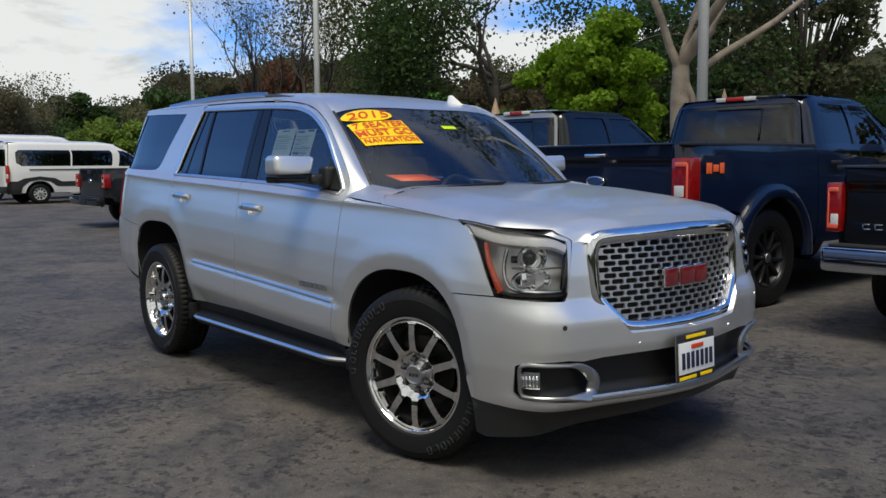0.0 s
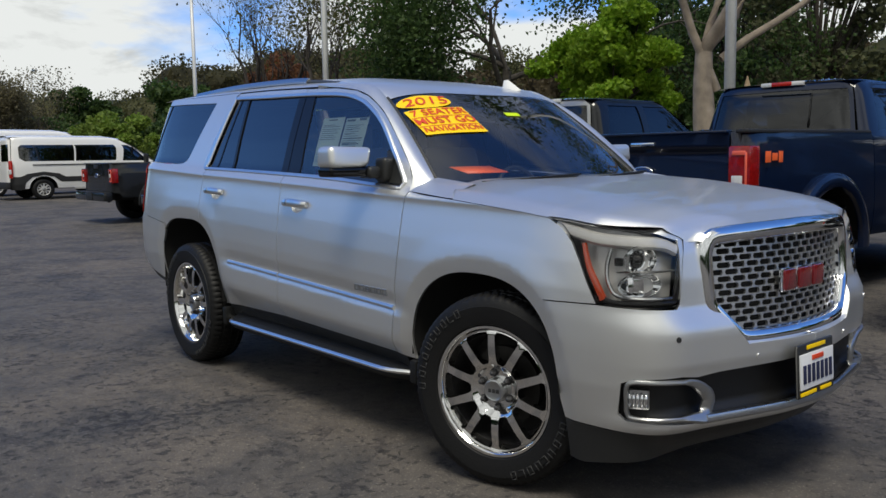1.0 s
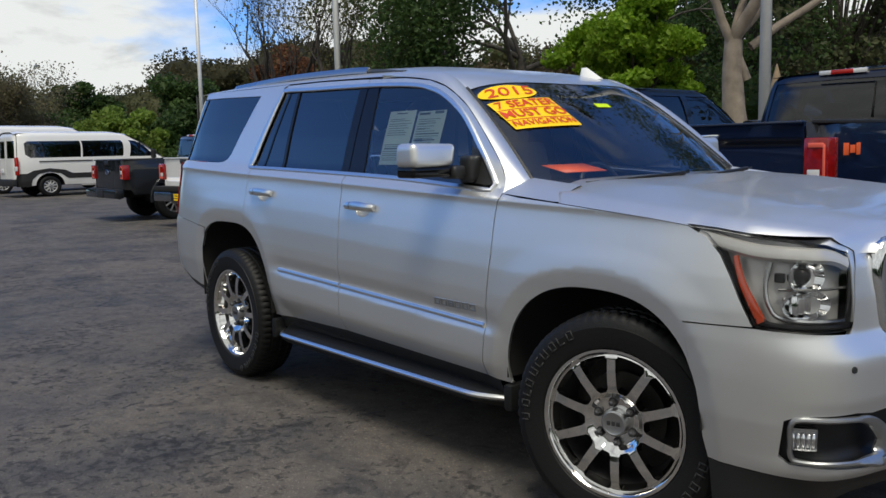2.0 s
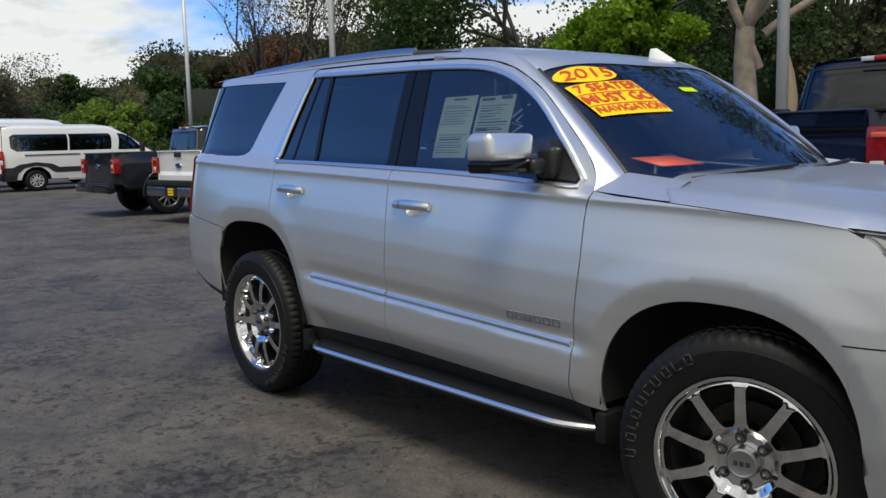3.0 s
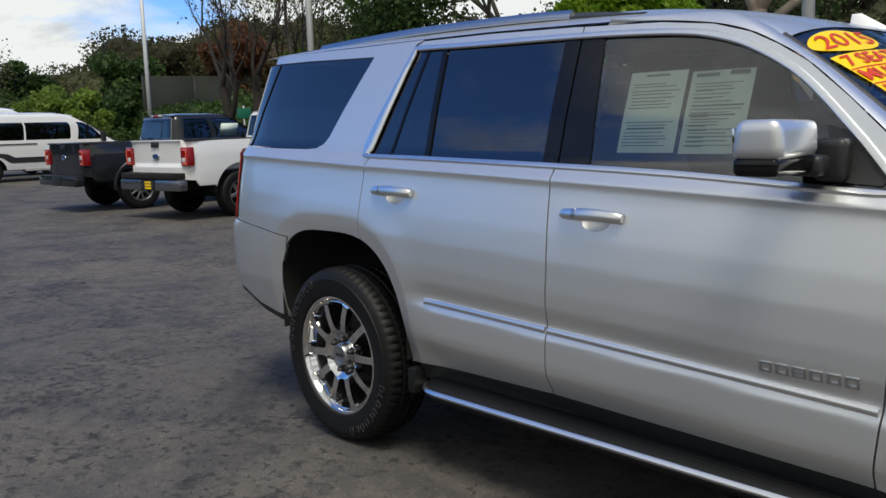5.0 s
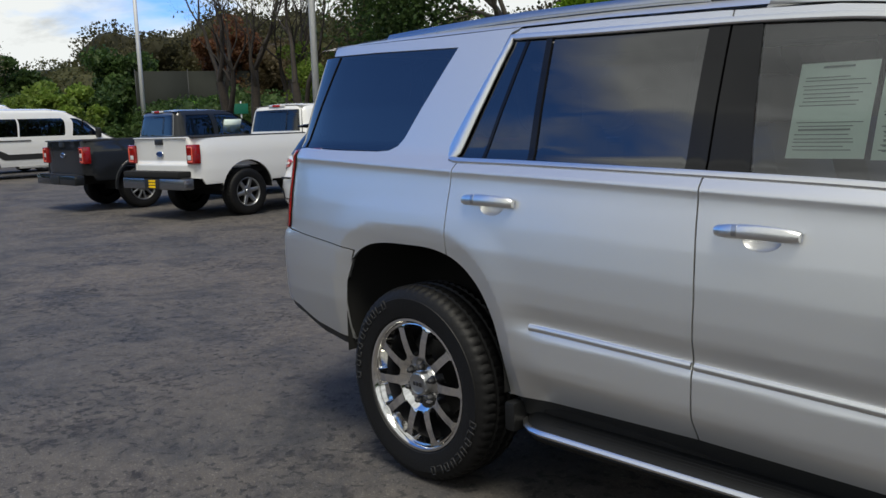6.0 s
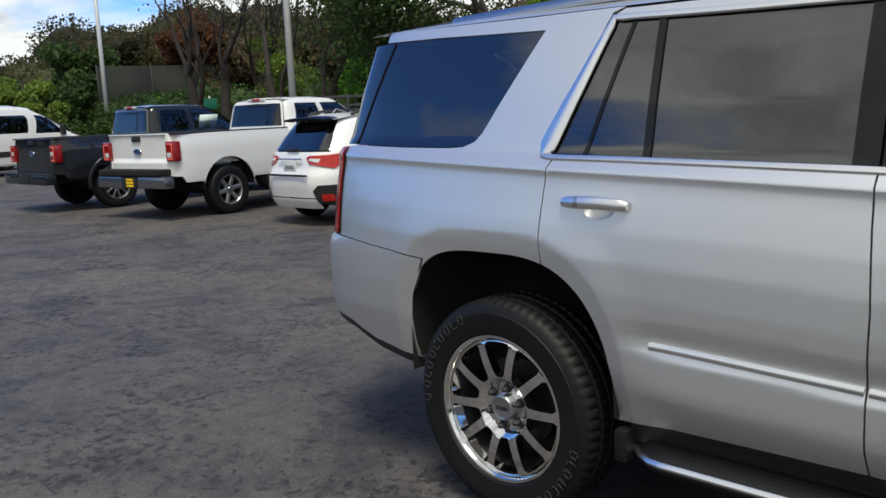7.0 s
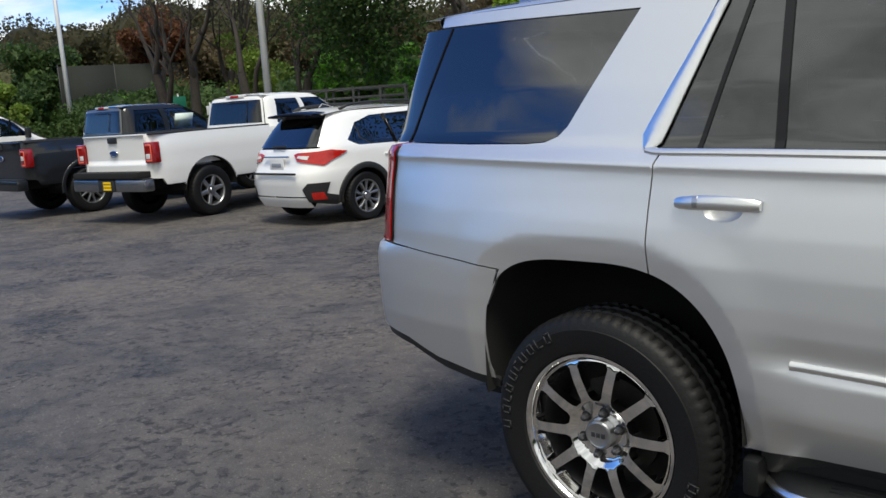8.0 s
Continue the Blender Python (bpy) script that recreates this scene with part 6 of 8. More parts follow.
    side = X((cab0 + 0.10, rail - 0.05)) + X((3.08 + bed, rail - 0.05), (2.32 + bed, roof_z - 0.13), (2.16 + bed, roof_z - 0.05), (1.1 + bed, roof_z - 0.04)) + [("r", W - 0.42, roof_z - 0.045), ("r", W - 0.30, roof_z - 0.12), ("r", W - 0.215, rail + 0.05), ("r", W - 0.19, rail - 0.05)]
    zw0, zw1 = rail + 0.03, roof_z - 0.125
    w1 = X((cab0 + 0.24, zw0), (1.70 + bed, zw0), (1.66 + bed, zw1), (cab0 + 0.33, zw1))
    w2 = X((1.80 + bed, zw0), (2.88 + bed, zw0), (2.36 + bed, zw1), (1.77 + bed, zw1))
    pil = pillar or coat
    for g in (-1, 1):
        panel("cab_frame", [([b.loop(side), b.loop(w1), b.loop(w2)], b.surf(g), -g)], coat, t, step=0.07, depth=0.03)
        panel("side_window", [([b.loop(w1)], b.surf(g, -0.012), -g)], TRUCK_TINT, t, step=0.09, depth=0)
        panel("side_window", [([b.loop(w2)], b.surf(g, -0.012), -g)], TRUCK_TINT if not papers else CLEAR, t, step=0.09, depth=0)
        slab("side_mirror", (2.62 + bed, g * (W + 0.13), rail + 0.10), (0.10, 0.22, 0.20), coat if not four else TRIM, t, 0.04)
        for x in (1.58, 2.62):
            slab("door_handle", (x - 0.45 + bed, g * (W + 0.012), rail - 0.16), (0.20, 0.03, 0.035), TRIM if coat is not WHITE_PAINT else coat, t, 0.012)
        bm = bmesh.new()
        for x in (1.735 + bed,):
            tube(bm, [a.surf(g, 0.002)(a.ux(x, z)[0], z) for z in (0.60, 0.9, 1.15, rail - 0.05)], 0.004, 4)
        part("door_gap", bm, DARK, t)
        if papers and g < 0:
            slab("window_sheet", b.surf(g, -0.03)(*b.ux(2.18 + bed, zw0 + 0.17)), (0.42, 0.006, 0.30), PAPER, t, 0.0, "", pose(0, 0, 0, g * -22, 0, 0).to_3x3())
    rear = [("r", W - 0.21, rail - 0.05), ("r", W - 0.235, rail + 0.05), ("r", W - 0.31, roof_z - 0.12), ("r", W - 0.42, roof_z - 0.05), ("r", 0.0, roof_z - 0.05), ("r", 0.0, rail - 0.05)]
    rw = [("r", W - 0.27, rail + 0.045), ("r", W - 0.345, roof_z - 0.125), ("r", 0.0, roof_z - 0.115), ("r", 0.0, rail + 0.045)]
    bm = bmesh.new()
    for g in (-1, 1):
        panel("rear_wall", [([b.loop(rear), b.loop(rw)], b.surf(g), -g)], pil, t, step=0.07, depth=0.02)
        panel("rear_window", [([b.loop(rw)], b.surf(g, -0.008), -g)], TRUCK_TINT, t, step=0.09, depth=0)
    fr = [b.surf(-1 if y < 0 else 1, 0.004)(*b.uy(abs(y), z)) for y, z in ((-0.33, rail + 0.07), (-0.33, roof_z - 0.16), (0.20, roof_z - 0.155))]
    bm = bmesh.new()
    tube(bm, fr, 0.007, 5)
    part("slider_frame", bm, TRIM, t)
    bm = bmesh.new()
    rows = []
    for i in range(13):
        x = cab0 + 0.115 + (2.25 + bed - cab0 - 0.115) * i / 12
        e = min(1.0, i / 2.0, (12 - i) / 3.0)
        rows.append([Vector((x, (W - 0.275) * v, roof_z - 0.055 + 0.055 * (1 - abs(v) ** 3.5) * (0.35 + 0.65 * e))) for v in [-1 + 2 * j / 16 for j in range(17)]])
    skin(bm, rows)
    bmesh.ops.recalc_face_normals(bm, faces=bm.faces)
    part("roof", bm, coat, t, sharp=60)
    slab("brake_light", (cab0 + 0.115, 0, roof_z - 0.045), (0.05, 0.46, 0.045), WHITE_LENS, t, 0.01)
    slab("brake_light", (cab0 + 0.108, 0, roof_z - 0.045), (0.05, 0.22, 0.043), RED_HOT, t, 0.01)
    # windscreen, bonnet, nose and underside
    bm = bmesh.new()
    rows = [[Vector((x + 0.10 * (1 - v * v), v * w, z)) for v in [-1 + j / 5 for j in range(11)]] for x, w, z in ((2.20 + bed, W - 0.30, roof_z - 0.06), (2.62 + bed, W - 0.22, (roof_z + rail) / 2), (3.02 + bed, W - 0.15, rail - 0.03))]
    skin(bm, rows)
    part("windscreen", bm, TRUCK_TINT, t)
    bm = bmesh.new()
    rows = [[Vector((x, v * w, z + 0.05 * (1 - v * v))) for v in [-1 + j / 5 for j in range(11)]] for x, w, z in ((3.0 + bed, W - 0.06, 1.30), (3.6 + bed, W - 0.05, 1.29), (wheelbase + 0.55, W - 0.06, 1.23), (wheelbase + 0.86, W - 0.12, 1.12))]
    skin(bm, rows)
    part("bonnet", bm, coat, t)
    slab("nose", (wheelbase + 0.72, 0, 0.85), (0.30, 2 * W - 0.16, 0.62), coat, t, 0.08)
    bm = box(bmesh.new(), (1.5, 0, 0.62), (wheelbase + 1.2, 1.0, 0.2), 0.03)
    box(bm, (1.9 + bed, 0, 0.95), (2.2, 2 * W - 0.25, 0.7), 0.05)
    box(bm, (tail_x / 2 + 0.4, 0, 0.78), (cab0 - tail_x - 0.15, 2 * W - 0.3, 0.10), 0.02)
    box(bm, (0, 0, 0.40), (0.14, 1.4, 0.14), 0.03)
    part("chassis", bm, DARK, t)
    if not four:
        for y in (-0.38, 0.38):
            bm = box(bmesh.new(), (1.62 + bed, y, 1.25), (0.16, 0.5, 0.75), 0.06)
            box(bm, (1.58 + bed, y, 1.66), (0.1, 0.26, 0.18), 0.04)
            part("seat", bm, CLOTH, t)
    return t


def parked(x, y, turn=0.0):
    """Nose towards +y, rear axle over (x, y)."""
    return pose(x, y, lot_height(x), 0, 0, 90 + turn)


pickup(parked(-13.17, 4.66, 6.5), WHITE_PAINT, "white crew-cab pickup with silver rims and a grey bumper", tail_x=-1.08, W=0.985, bed=0.62, rail=1.38, roof_z=1.95, R=0.41, bumper_mat=BUMPER_GREY, lamp_pale=-0.18)
pickup(parked(-16.52, 4.37, 1.0), CHARCOAL, "dark grey crew-cab pickup with machined rims", tail_x=-1.14, rail=1.36, roof_z=1.94, R=0.42, rim_mat=GREY_RIM, style=(10, FIVE), bumper_mat=CHARCOAL, flare=CHARCOAL, plate_yellow=False, papers=True, pillar=mat("grey_pillar", (0.12, 0.125, 0.13), 0.35, 0.5, coat=1.0))
pickup(parked(-0.66, 4.10), NAVY, "glossy navy blue heavy pickup with black rims and flared arches", W=1.02, rail=1.50, roof_z=2.06, R=0.46, wheelbase=4.06, rim_mat=BLACK_RIM, style=(10, FIVE), flare=NAVY, cab0=0.84, tail_x=-1.30, lamp=(0.19, 0.40), fx=True, plate_yellow=False, lamp_pale=-0.2)
pickup(parked(-3.45, 3.6), BLACK_PAINT, "black crew-cab pickup with a grey rear pillar", rail=1.42, roof_z=2.03, R=0.41, pillar=mat("light_grey_pillar", (0.30, 0.31, 0.32), 0.4, 0.5, coat=1.0), plate_yellow=False)
black_pickup = pickup(parked(2.22, 4.35), BLACK_PAINT, "black mid-size pickup with a chrome step bumper", W=0.93, rail=1.30, roof_z=1.80, R=0.39, wheelbase=3.2, tail_x=-1.10, cab0=0.78, lamp=(0.12, 0.38), four=True, plate_yellow=False, lamp_pale=-0.25)
bm = bmesh.new()
for k in range(8):
    for dz in (-0.018, 0.018):
        box(bm, (-1.112, 0.62 - 0.09 * k, 0.86 + dz), (0.012, 0.06, 0.010), 0.002)
    box(bm, (-1.112, 0.645 - 0.09 * k, 0.86), (0.012, 0.012, 0.046), 0.002)
part("tailgate_lettering", bm, CHROME, black_pickup, "row of pale bars")


def crossover(m):
    t = empty("crossover_car", m, "white compact crossover with black arch cladding and roof rails", "car", "row of parked vehicles")
    W, R, wb = 0.90, 0.345, 2.665
    a = Shell([(0.22, -0.80, 3.42, 0.80), (0.36, -0.90, 3.50, 0.86), (0.60, -0.93, 3.52, 0.895), (0.74, -0.91, 3.50, 0.90), (0.80, -0.86, 3.47, 0.895), (0.95, -0.82, 3.40, 0.885), (1.02, -0.80, 3.0, 0.875), (1.06, -0.78, 2.62, 0.86), (1.30, -0.60, 2.16, 0.75), (1.50, -0.40, 1.72, 0.655), (1.56, -0.25, 1.45, 0.58)], 5.0)
    ar = arch_pts(0, R + 0.02, R + 0.075, R + 0.07, 0.30)
    af = arch_pts(wb, R + 0.02, R + 0.075, R + 0.07, 0.30)
    side = X((-0.55, 0.34)) + X(*ar[::-1]) + X(*af[::-1]) + X((3.2, 0.36), (3.25, 0.93), (2.62, 1.03), (2.50, 1.08), (1.70, 1.49), (1.3, 1.545), (0.0, 1.54)) + [("r", 0.45, 1.535), ("r", 0.52, 1.47), ("r", 0.70, 1.06), ("r", 0.72, 0.82), ("r", 0.60, 0.70), ("r", 0.60, 0.42)]
    win = X((-0.22, 1.14), (-0.05, 1.06), (1.0, 1.04), (2.30, 1.04), (2.22, 1.12), (1.62, 1.43), (1.1, 1.475), (0.3, 1.455), (0.0, 1.37))
    for g in (-1, 1):
        panel("body_side", [([a.loop(side), a.loop(win)], a.surf(g), -g)], WHITE_PAINT, t, step=0.05, depth=0.02)
        panel("side_window", [([a.loop(win)], a.surf(g, -0.01), -g)], TINT, t, step=0.08, depth=0)
        bm = bmesh.new()
        tube(bm, [a.surf(g, 0.0)(*a.ux(x, z)) for x, z in ((0.62, 1.04), (0.60, 1.25), (0.56, 1.46))], 0.022, 6)
        part("door_pillar", bm, GLOSS_BLACK, t)
        for x, arch in ((0, ar), (wb, af)):
            bm = bmesh.new()
            pts = [a.surf(g, 0.006)(*a.ux(px, pz)) for px, pz in arch]
            strip(bm, pts, [Vector((0, g, 0.0))] * len(pts), 0.085, 0.022, 6)
            part("arch_cladding", bm, PLASTIC, t)
            bm = bmesh.new()
            skin(bm, [[Vector((px, g * y, pz)) for y in (0.5, 0.86)] for px, pz in arch])
            part("wheel_house", bm, DARK, t)
            wheel(t, R, 0.225, R * 0.66, 10, (0.2, 0.06, 0.16, 0.013, 0.024, 0.0, 0.01), GREY_RIM, (x, g * (W - 0.13), R), g, False, "black tyre on a two-tone rim", letters=False)
        panel("sill_cladding", [([a.loop(X((0.45, 0.24), (2.22, 0.24), (2.22, 0.40), (0.45, 0.40)))], a.surf(g, 0.012), -g)], PLASTIC, t, step=0.1)
        # tail lamp, black bumper corner with a red reflector
        tl = [("x", -0.28, 1.00), ("x", -0.50, 1.035), ("r", 0.70, 1.02), ("r", 0.42, 1.01), ("r", 0.36, 0.985), ("r", 0.44, 0.90), ("r", 0.66, 0.86), ("x", -0.62, 0.83), ("x", -0.50, 0.90)]
        lamp = panel("tail_lamp", [([a.loop(tl)], a.surf(g, 0.018), -g)], RED_HOT, t, step=0.03, depth=0.03, label="red wrap-around tail lamp with a pale insert")
        panel("lamp_insert", [([a.loop([("r", 0.62, 0.965), ("r", 0.45, 0.975), ("r", 0.43, 0.945), ("r", 0.60, 0.915)])], a.surf(g, 0.026), -g)], WHITE_LENS, lamp, step=0.03, depth=0.01)
        bc = [("x", -0.42, 0.30), ("x", -0.42, 0.40), ("x", -0.62, 0.45), ("r", 0.80, 0.60), ("r", 0.64, 0.60), ("r", 0.56, 0.52), ("r", 0.60, 0.34), ("r", 0.75, 0.28)]
        corner = panel("bumper_corner", [([a.loop(bc)], a.surf(g, 0.014), -g)], PLASTIC, t, step=0.04, depth=0.02)
        panel("reflector", [([a.loop([("r", 0.75, 0.37), ("r", 0.75, 0.47), ("r", 0.66, 0.47), ("r", 0.66, 0.37)])], a.surf(g, 0.022), -g)], RED_HOT, corner, step=0.03, depth=0.01)
        # roof rails
        rl = []
        for k in range(13):
            x = -0.12 + 1.62 * k / 12
            rl.append(Vector((x, g * 0.55, 1.565 + 0.075 * math.sin(math.pi * k / 12) ** 0.35)))
        bm = bmesh.new()
        tube(bm, rl, 0.022, 8)
        part("roof_rail", bm, PLASTIC, t, "black roof rail")
        slab("side_mirror", (1.95, g * 1.0, 1.08), (0.12, 0.2, 0.13), WHITE_PAINT, t, 0.04)
        for x in (0.45, 1.5):
            slab("door_handle", (x, g * 0.895, 0.90), (0.17, 0.03, 0.03), WHITE_PAINT, t, 0.012)
        rear = [("r", 0.615, 0.42), ("r", 0.615, 0.70), ("r", 0.73, 0.82), ("r", 0.715, 1.06), ("r", 0.0, 1.06), ("r", 0.0, 0.42)]
        panel("tail_panel", [([a.loop(rear)], a.surf(g), -g)], WHITE_PAINT, t, step=0.05, depth=0.01)
        hg = [("r", 0.69, 1.08), ("r", 0.53, 1.45), ("r", 0.0, 1.47), ("r", 0.0, 1.08)]
        panel("rear_window", [([a.loop(hg)], a.surf(g, -0.006), -g)], TINT, t, step=0.06, depth=0)
        panel("tail_skirt", [([a.loop([("r", 0.60, 0.40), ("r", 0.60, 0.26), ("r", 0.0, 0.26), ("r", 0.0, 0.40)])], a.surf(g, 0.004), -g)], WHITE_PAINT, t, step=0.06, depth=0.01)
    # roof, spoiler, bonnet
    bm = bmesh.new()
    skin(bm, [[Vector((x, w * v, z + 0.05 * (1 - v * v))) for v in [-1 + j / 6 for j in range(13)]] for x, w, z in ((-0.45, 0.56, 1.50), (-0.2, 0.60, 1.54), (0.3, 0.62, 1.555), (0.9, 0.62, 1.555), (1.4, 0.60, 1.53), (1.72, 0.60, 1.48))])
    part("roof", bm, WHITE_PAINT, t)
    bm = bmesh.new()
    skin(bm, [[Vector((x, w * v, z + 0.03 * (1 - v * v))) for v in [-1 + j / 6 for j in range(13)]] for x, w, z in ((-0.36, 0.56, 1.535), (-0.58, 0.52, 1.520), (-0.59, 0.52, 1.495), (-0.42, 0.52, 1.48))])
    part("spoiler", bm, GLOSS_BLACK, t)
    bm = bmesh.new()
    skin(bm, [[Vector((x + 0.1 * (1 - v * v), w * v, z)) for v in [-1 + j / 5 for j in range(11)]] for x, w, z in ((1.68, 0.60, 1.50), (2.1, 0.70, 1.28), (2.52, 0.78, 1.06))])
    part("windscreen", bm, TINT, t)
    bm = bmesh.new()
    skin(bm, [[Vector((x, w * v, z + 0.04 * (1 - v * v))) for v in [-1 + j / 5 for j in range(11)]] for x, w, z in ((2.45, 0.82, 1.04), (3.0, 0.82, 0.98), (3.4, 0.74, 0.85), (3.48, 0.70, 0.6))])
    part("bonnet", bm, WHITE_PAINT, t)
    slab("plate", (-0.865, 0.0, 0.86), (0.02, 0.32, 0.17), PLATE_WHITE, t, 0.006)
    slab("plate_mark", (-0.878, 0.0, 0.85), (0.006, 0.22, 0.05), mat("faded_ink", (0.25, 0.28, 0.33), 0.6), t, 0.002)
    slab("gate_trim", (-0.862, 0.0, 0.965), (0.03, 0.60, 0.025), CHROME, t, 0.008)
    slab("bumper_step", (-0.935, 0.0, 0.735), (0.03, 1.0, 0.03), PLASTIC, t, 0.008)
    slab("wiper", (-0.80, 0.0, 1.10), (0.03, 0.30, 0.03), TRIM, t, 0.01)
    bm = bmesh.new()
    skin(bm, [[Vector((x, y, z)) for y in (-0.012, 0.012)] for x, z in ((0.20, 1.60), (0.02, 1.66), (-0.05, 1.60))])
    bmesh.ops.solidify(bm, geom=bm.faces[:], thickness=0.01)
    part("antenna_fin", bm, WHITE_PAINT, t)
    bm = box(bmesh.new(), (1.3, 0, 0.5), (3.6, 1.2, 0.4), 0.05)
    box(bm, (0.9, 0, 0.85), (2.2, 1.5, 0.3), 0.05)
    part("chassis", bm, DARK, t)
    for y in (-0.33, 0.33):
        bm = box(bmesh.new(), (0.42, y, 1.05), (0.14, 0.46, 0.55), 0.05)
        box(bm, (0.38, y, 1.36), (0.09, 0.25, 0.15), 0.04)
        part("seat", bm, CLOTH, t)
    return t


crossover(parked(-9.78, 5.13, -3.0))


def van(m, label, roof_z=2.22, windows=True):
    t = empty("passenger_van", m @ Matrix.Diagonal((1.07, 1, 1, 1)), label, "van", "parked vans")
    R, wb, W = 0.36, 3.75, 1.03
    a = Shell([(0.32, -1.0, 4.60, 0.98), (0.55, -1.06, 4.66, 1.02), (1.05, -1.06, 4.62, 1.03), (1.18, -1.05, 4.35, 1.025), (1.35, -1.04, 3.95, 1.01), (roof_z - 0.45, -1.02, 3.35, 0.95), (roof_z - 0.12, -0.99, 2.75, 0.87), (roof_z, -0.90, 2.3, 0.74)], 9.0)
    ar = arch_pts(0, R + 0.02, R + 0.10, R + 0.09, 0.40)
    af = arch_pts(wb, R + 0.02, R + 0.10, R + 0.09, 0.40)
    side = X((-0.95, 0.40)) + X(*ar[::-1]) + X(*af[::-1]) + X((4.45, 0.42), (4.4, 1.10), (3.9, 1.36), (3.3, roof_z - 0.46), (2.7, roof_z - 0.14), (2.2, roof_z - 0.06), (-0.7, roof_z - 0.04)) + [("r", 0.70, roof_z - 0.04), ("r", 0.80, roof_z - 0.2), ("r", 0.88, 1.0), ("r", 0.86, 0.42)]
    zl, zh = 1.36, roof_z - 0.34
    wl = X((-0.72, zl + 0.12), (-0.55, zl), (1.05, zl), (1.05, zh), (-0.62, zh), (-0.72, zh - 0.08))
    wm = X((1.10, zl), (2.48, zl), (2.52, zl + 0.04), (2.52, zh - 0.06), (2.46, zh), (1.10, zh))
    wf = X((2.75, zl - 0.02), (3.70, zl - 0.03), (3.30, roof_z - 0.52), (2.98, zh - 0.02), (2.75, zh))
    clad = X((-0.98, 0.36)) + X((-0.60, 0.36), (-0.55, 0.62), (-0.35, 0.80), (0.0, 0.87), (0.35, 0.80), (0.52, 0.66), (0.60, 0.62), (2.9, 0.62), (2.9, 0.80), (0.72, 0.80), (0.5, 0.92), (0, 0.99), (-0.5, 0.92), (-0.7, 0.82), (-0.98, 0.82))
    holes = [a.loop(wl), a.loop(wm), a.loop(wf)] if windows else [a.loop(wf)]
    for g in (-1, 1):
        panel("body_side", [([a.loop(side)] + holes, a.surf(g), -g)], WHITE_PAINT, t, step=0.08, depth=0.02)
        for h in holes:
            panel("side_window", [([h], a.surf(g, -0.01), -g)], TINT, t, step=0.12, depth=0)
        panel("lower_cladding", [([a.loop(clad)], a.surf(g, 0.012), -g)], PLASTIC, t, step=0.06, depth=0.02)
        slab("slide_rail", (0.55, g * 1.035, 1.235), (1.75, 0.02, 0.035), PLASTIC, t, 0.008)
        slab("window_bar", (3.12, g * 0.965, 1.62), (0.05, 0.03, 0.50), GLOSS_BLACK, t, 0.01, "", pose(0, 0, 0, g * -8, 0, 0).to_3x3())
        slab("side_mirror", (3.55, g * 1.15, 1.42), (0.14, 0.2, 0.34), TRIM, t, 0.05)
        tl = slab("tail_lamp", (-1.0, g * 0.955, 1.08), (0.11, 0.12, 0.62), RED_HOT, t, 0.03, "tall red tail lamp with a pale middle")
        slab("lamp_middle", (-1.03, g * 0.965, 1.00), (0.08, 0.115, 0.16), WHITE_LENS, tl, 0.02)
        slab("side_step", (1.75, g * 0.98, 0.36), (1.5, 0.16, 0.06), mat("step_grey", (0.3, 0.3, 0.3), 0.5), t, 0.02)
        rear = [("r", 0.85, 0.50), ("r", 0.86, 1.0), ("r", 0.785, roof_z - 0.2), ("r", 0.68, roof_z - 0.05), ("r", 0.012, roof_z - 0.05), ("r", 0.012, 0.50)]
        rw = [("r", 0.80, 1.36), ("r", 0.745, roof_z - 0.32), ("r", 0.10, roof_z - 0.32), ("r", 0.10, 1.36)]
        panel("rear_door", [([a.loop(rear), a.loop(rw)], a.surf(g), -g)], WHITE_PAINT, t, step=0.08, depth=0.02)
        panel("rear_window", [([a.loop(rw)], a.surf(g, -0.01), -g)], TINT, t, step=0.12, depth=0)
        for x, arch in ((0, ar), (wb, af)):
            bm = bmesh.new()
            skin(bm, [[Vector((px, g * y, pz)) for y in (0.6, 0.99)] for px, pz in arch])
            part("wheel_house", bm, DARK, t)
            wheel(t, R, 0.24, R * 0.60, 10, (0.2, 0.07, 0.06, 0.026, 0.024, 0.0, -0.01), mat("wheel_cover", (0.5, 0.5, 0.5), 0.4, 0.3) if x == 0 and g < 0 else STEEL, (x, g * (W - 0.15), R), g, False, "black tyre with a pale wheel cover", letters=False)
    bm = bmesh.new()
    skin(bm, [[Vector((x, w * v, z + 0.07 * (1 - abs(v) ** 3))) for v in [-1 + j / 6 for j in range(13)]] for x, w, z in ((-0.98, 0.76, roof_z - 0.08), (-0.8, 0.80, roof_z - 0.06), (1.0, 0.82, roof_z - 0.06), (2.2, 0.82, roof_z - 0.07), (2.75, 0.80, roof_z - 0.15))])
    part("roof", bm, WHITE_PAINT, t)
    bm = bmesh.new()
    skin(bm, [[Vector((x + 0.14 * (1 - v * v), w * v, z)) for v in [-1 + j / 5 for j in range(11)]] for x, w, z in ((2.70, 0.82, roof_z - 0.13), (3.3, 0.90, roof_z - 0.47), (3.95, 0.94, 1.34))])
    part("windscreen", bm, TINT, t)
    bm = bmesh.new()
    skin(bm, [[Vector((x + 0.12 * (1 - v * v), w * v, z)) for v in [-1 + j / 5 for j in range(11)]] for x, w, z in ((3.9, 0.96, 1.34), (4.35, 0.95, 1.14), (4.58, 0.93, 0.9), (4.6, 0.9, 0.42))])
    part("bonnet", bm, WHITE_PAINT, t)
    slab("rear_bumper", (-1.10, 0, 0.52), (0.16, 1.9, 0.24), PLASTIC, t, 0.04)
    slab("number_plate", (-1.09, 0.3, 0.92), (0.02, 0.32, 0.16), PLATE_WHITE, t, 0.006)
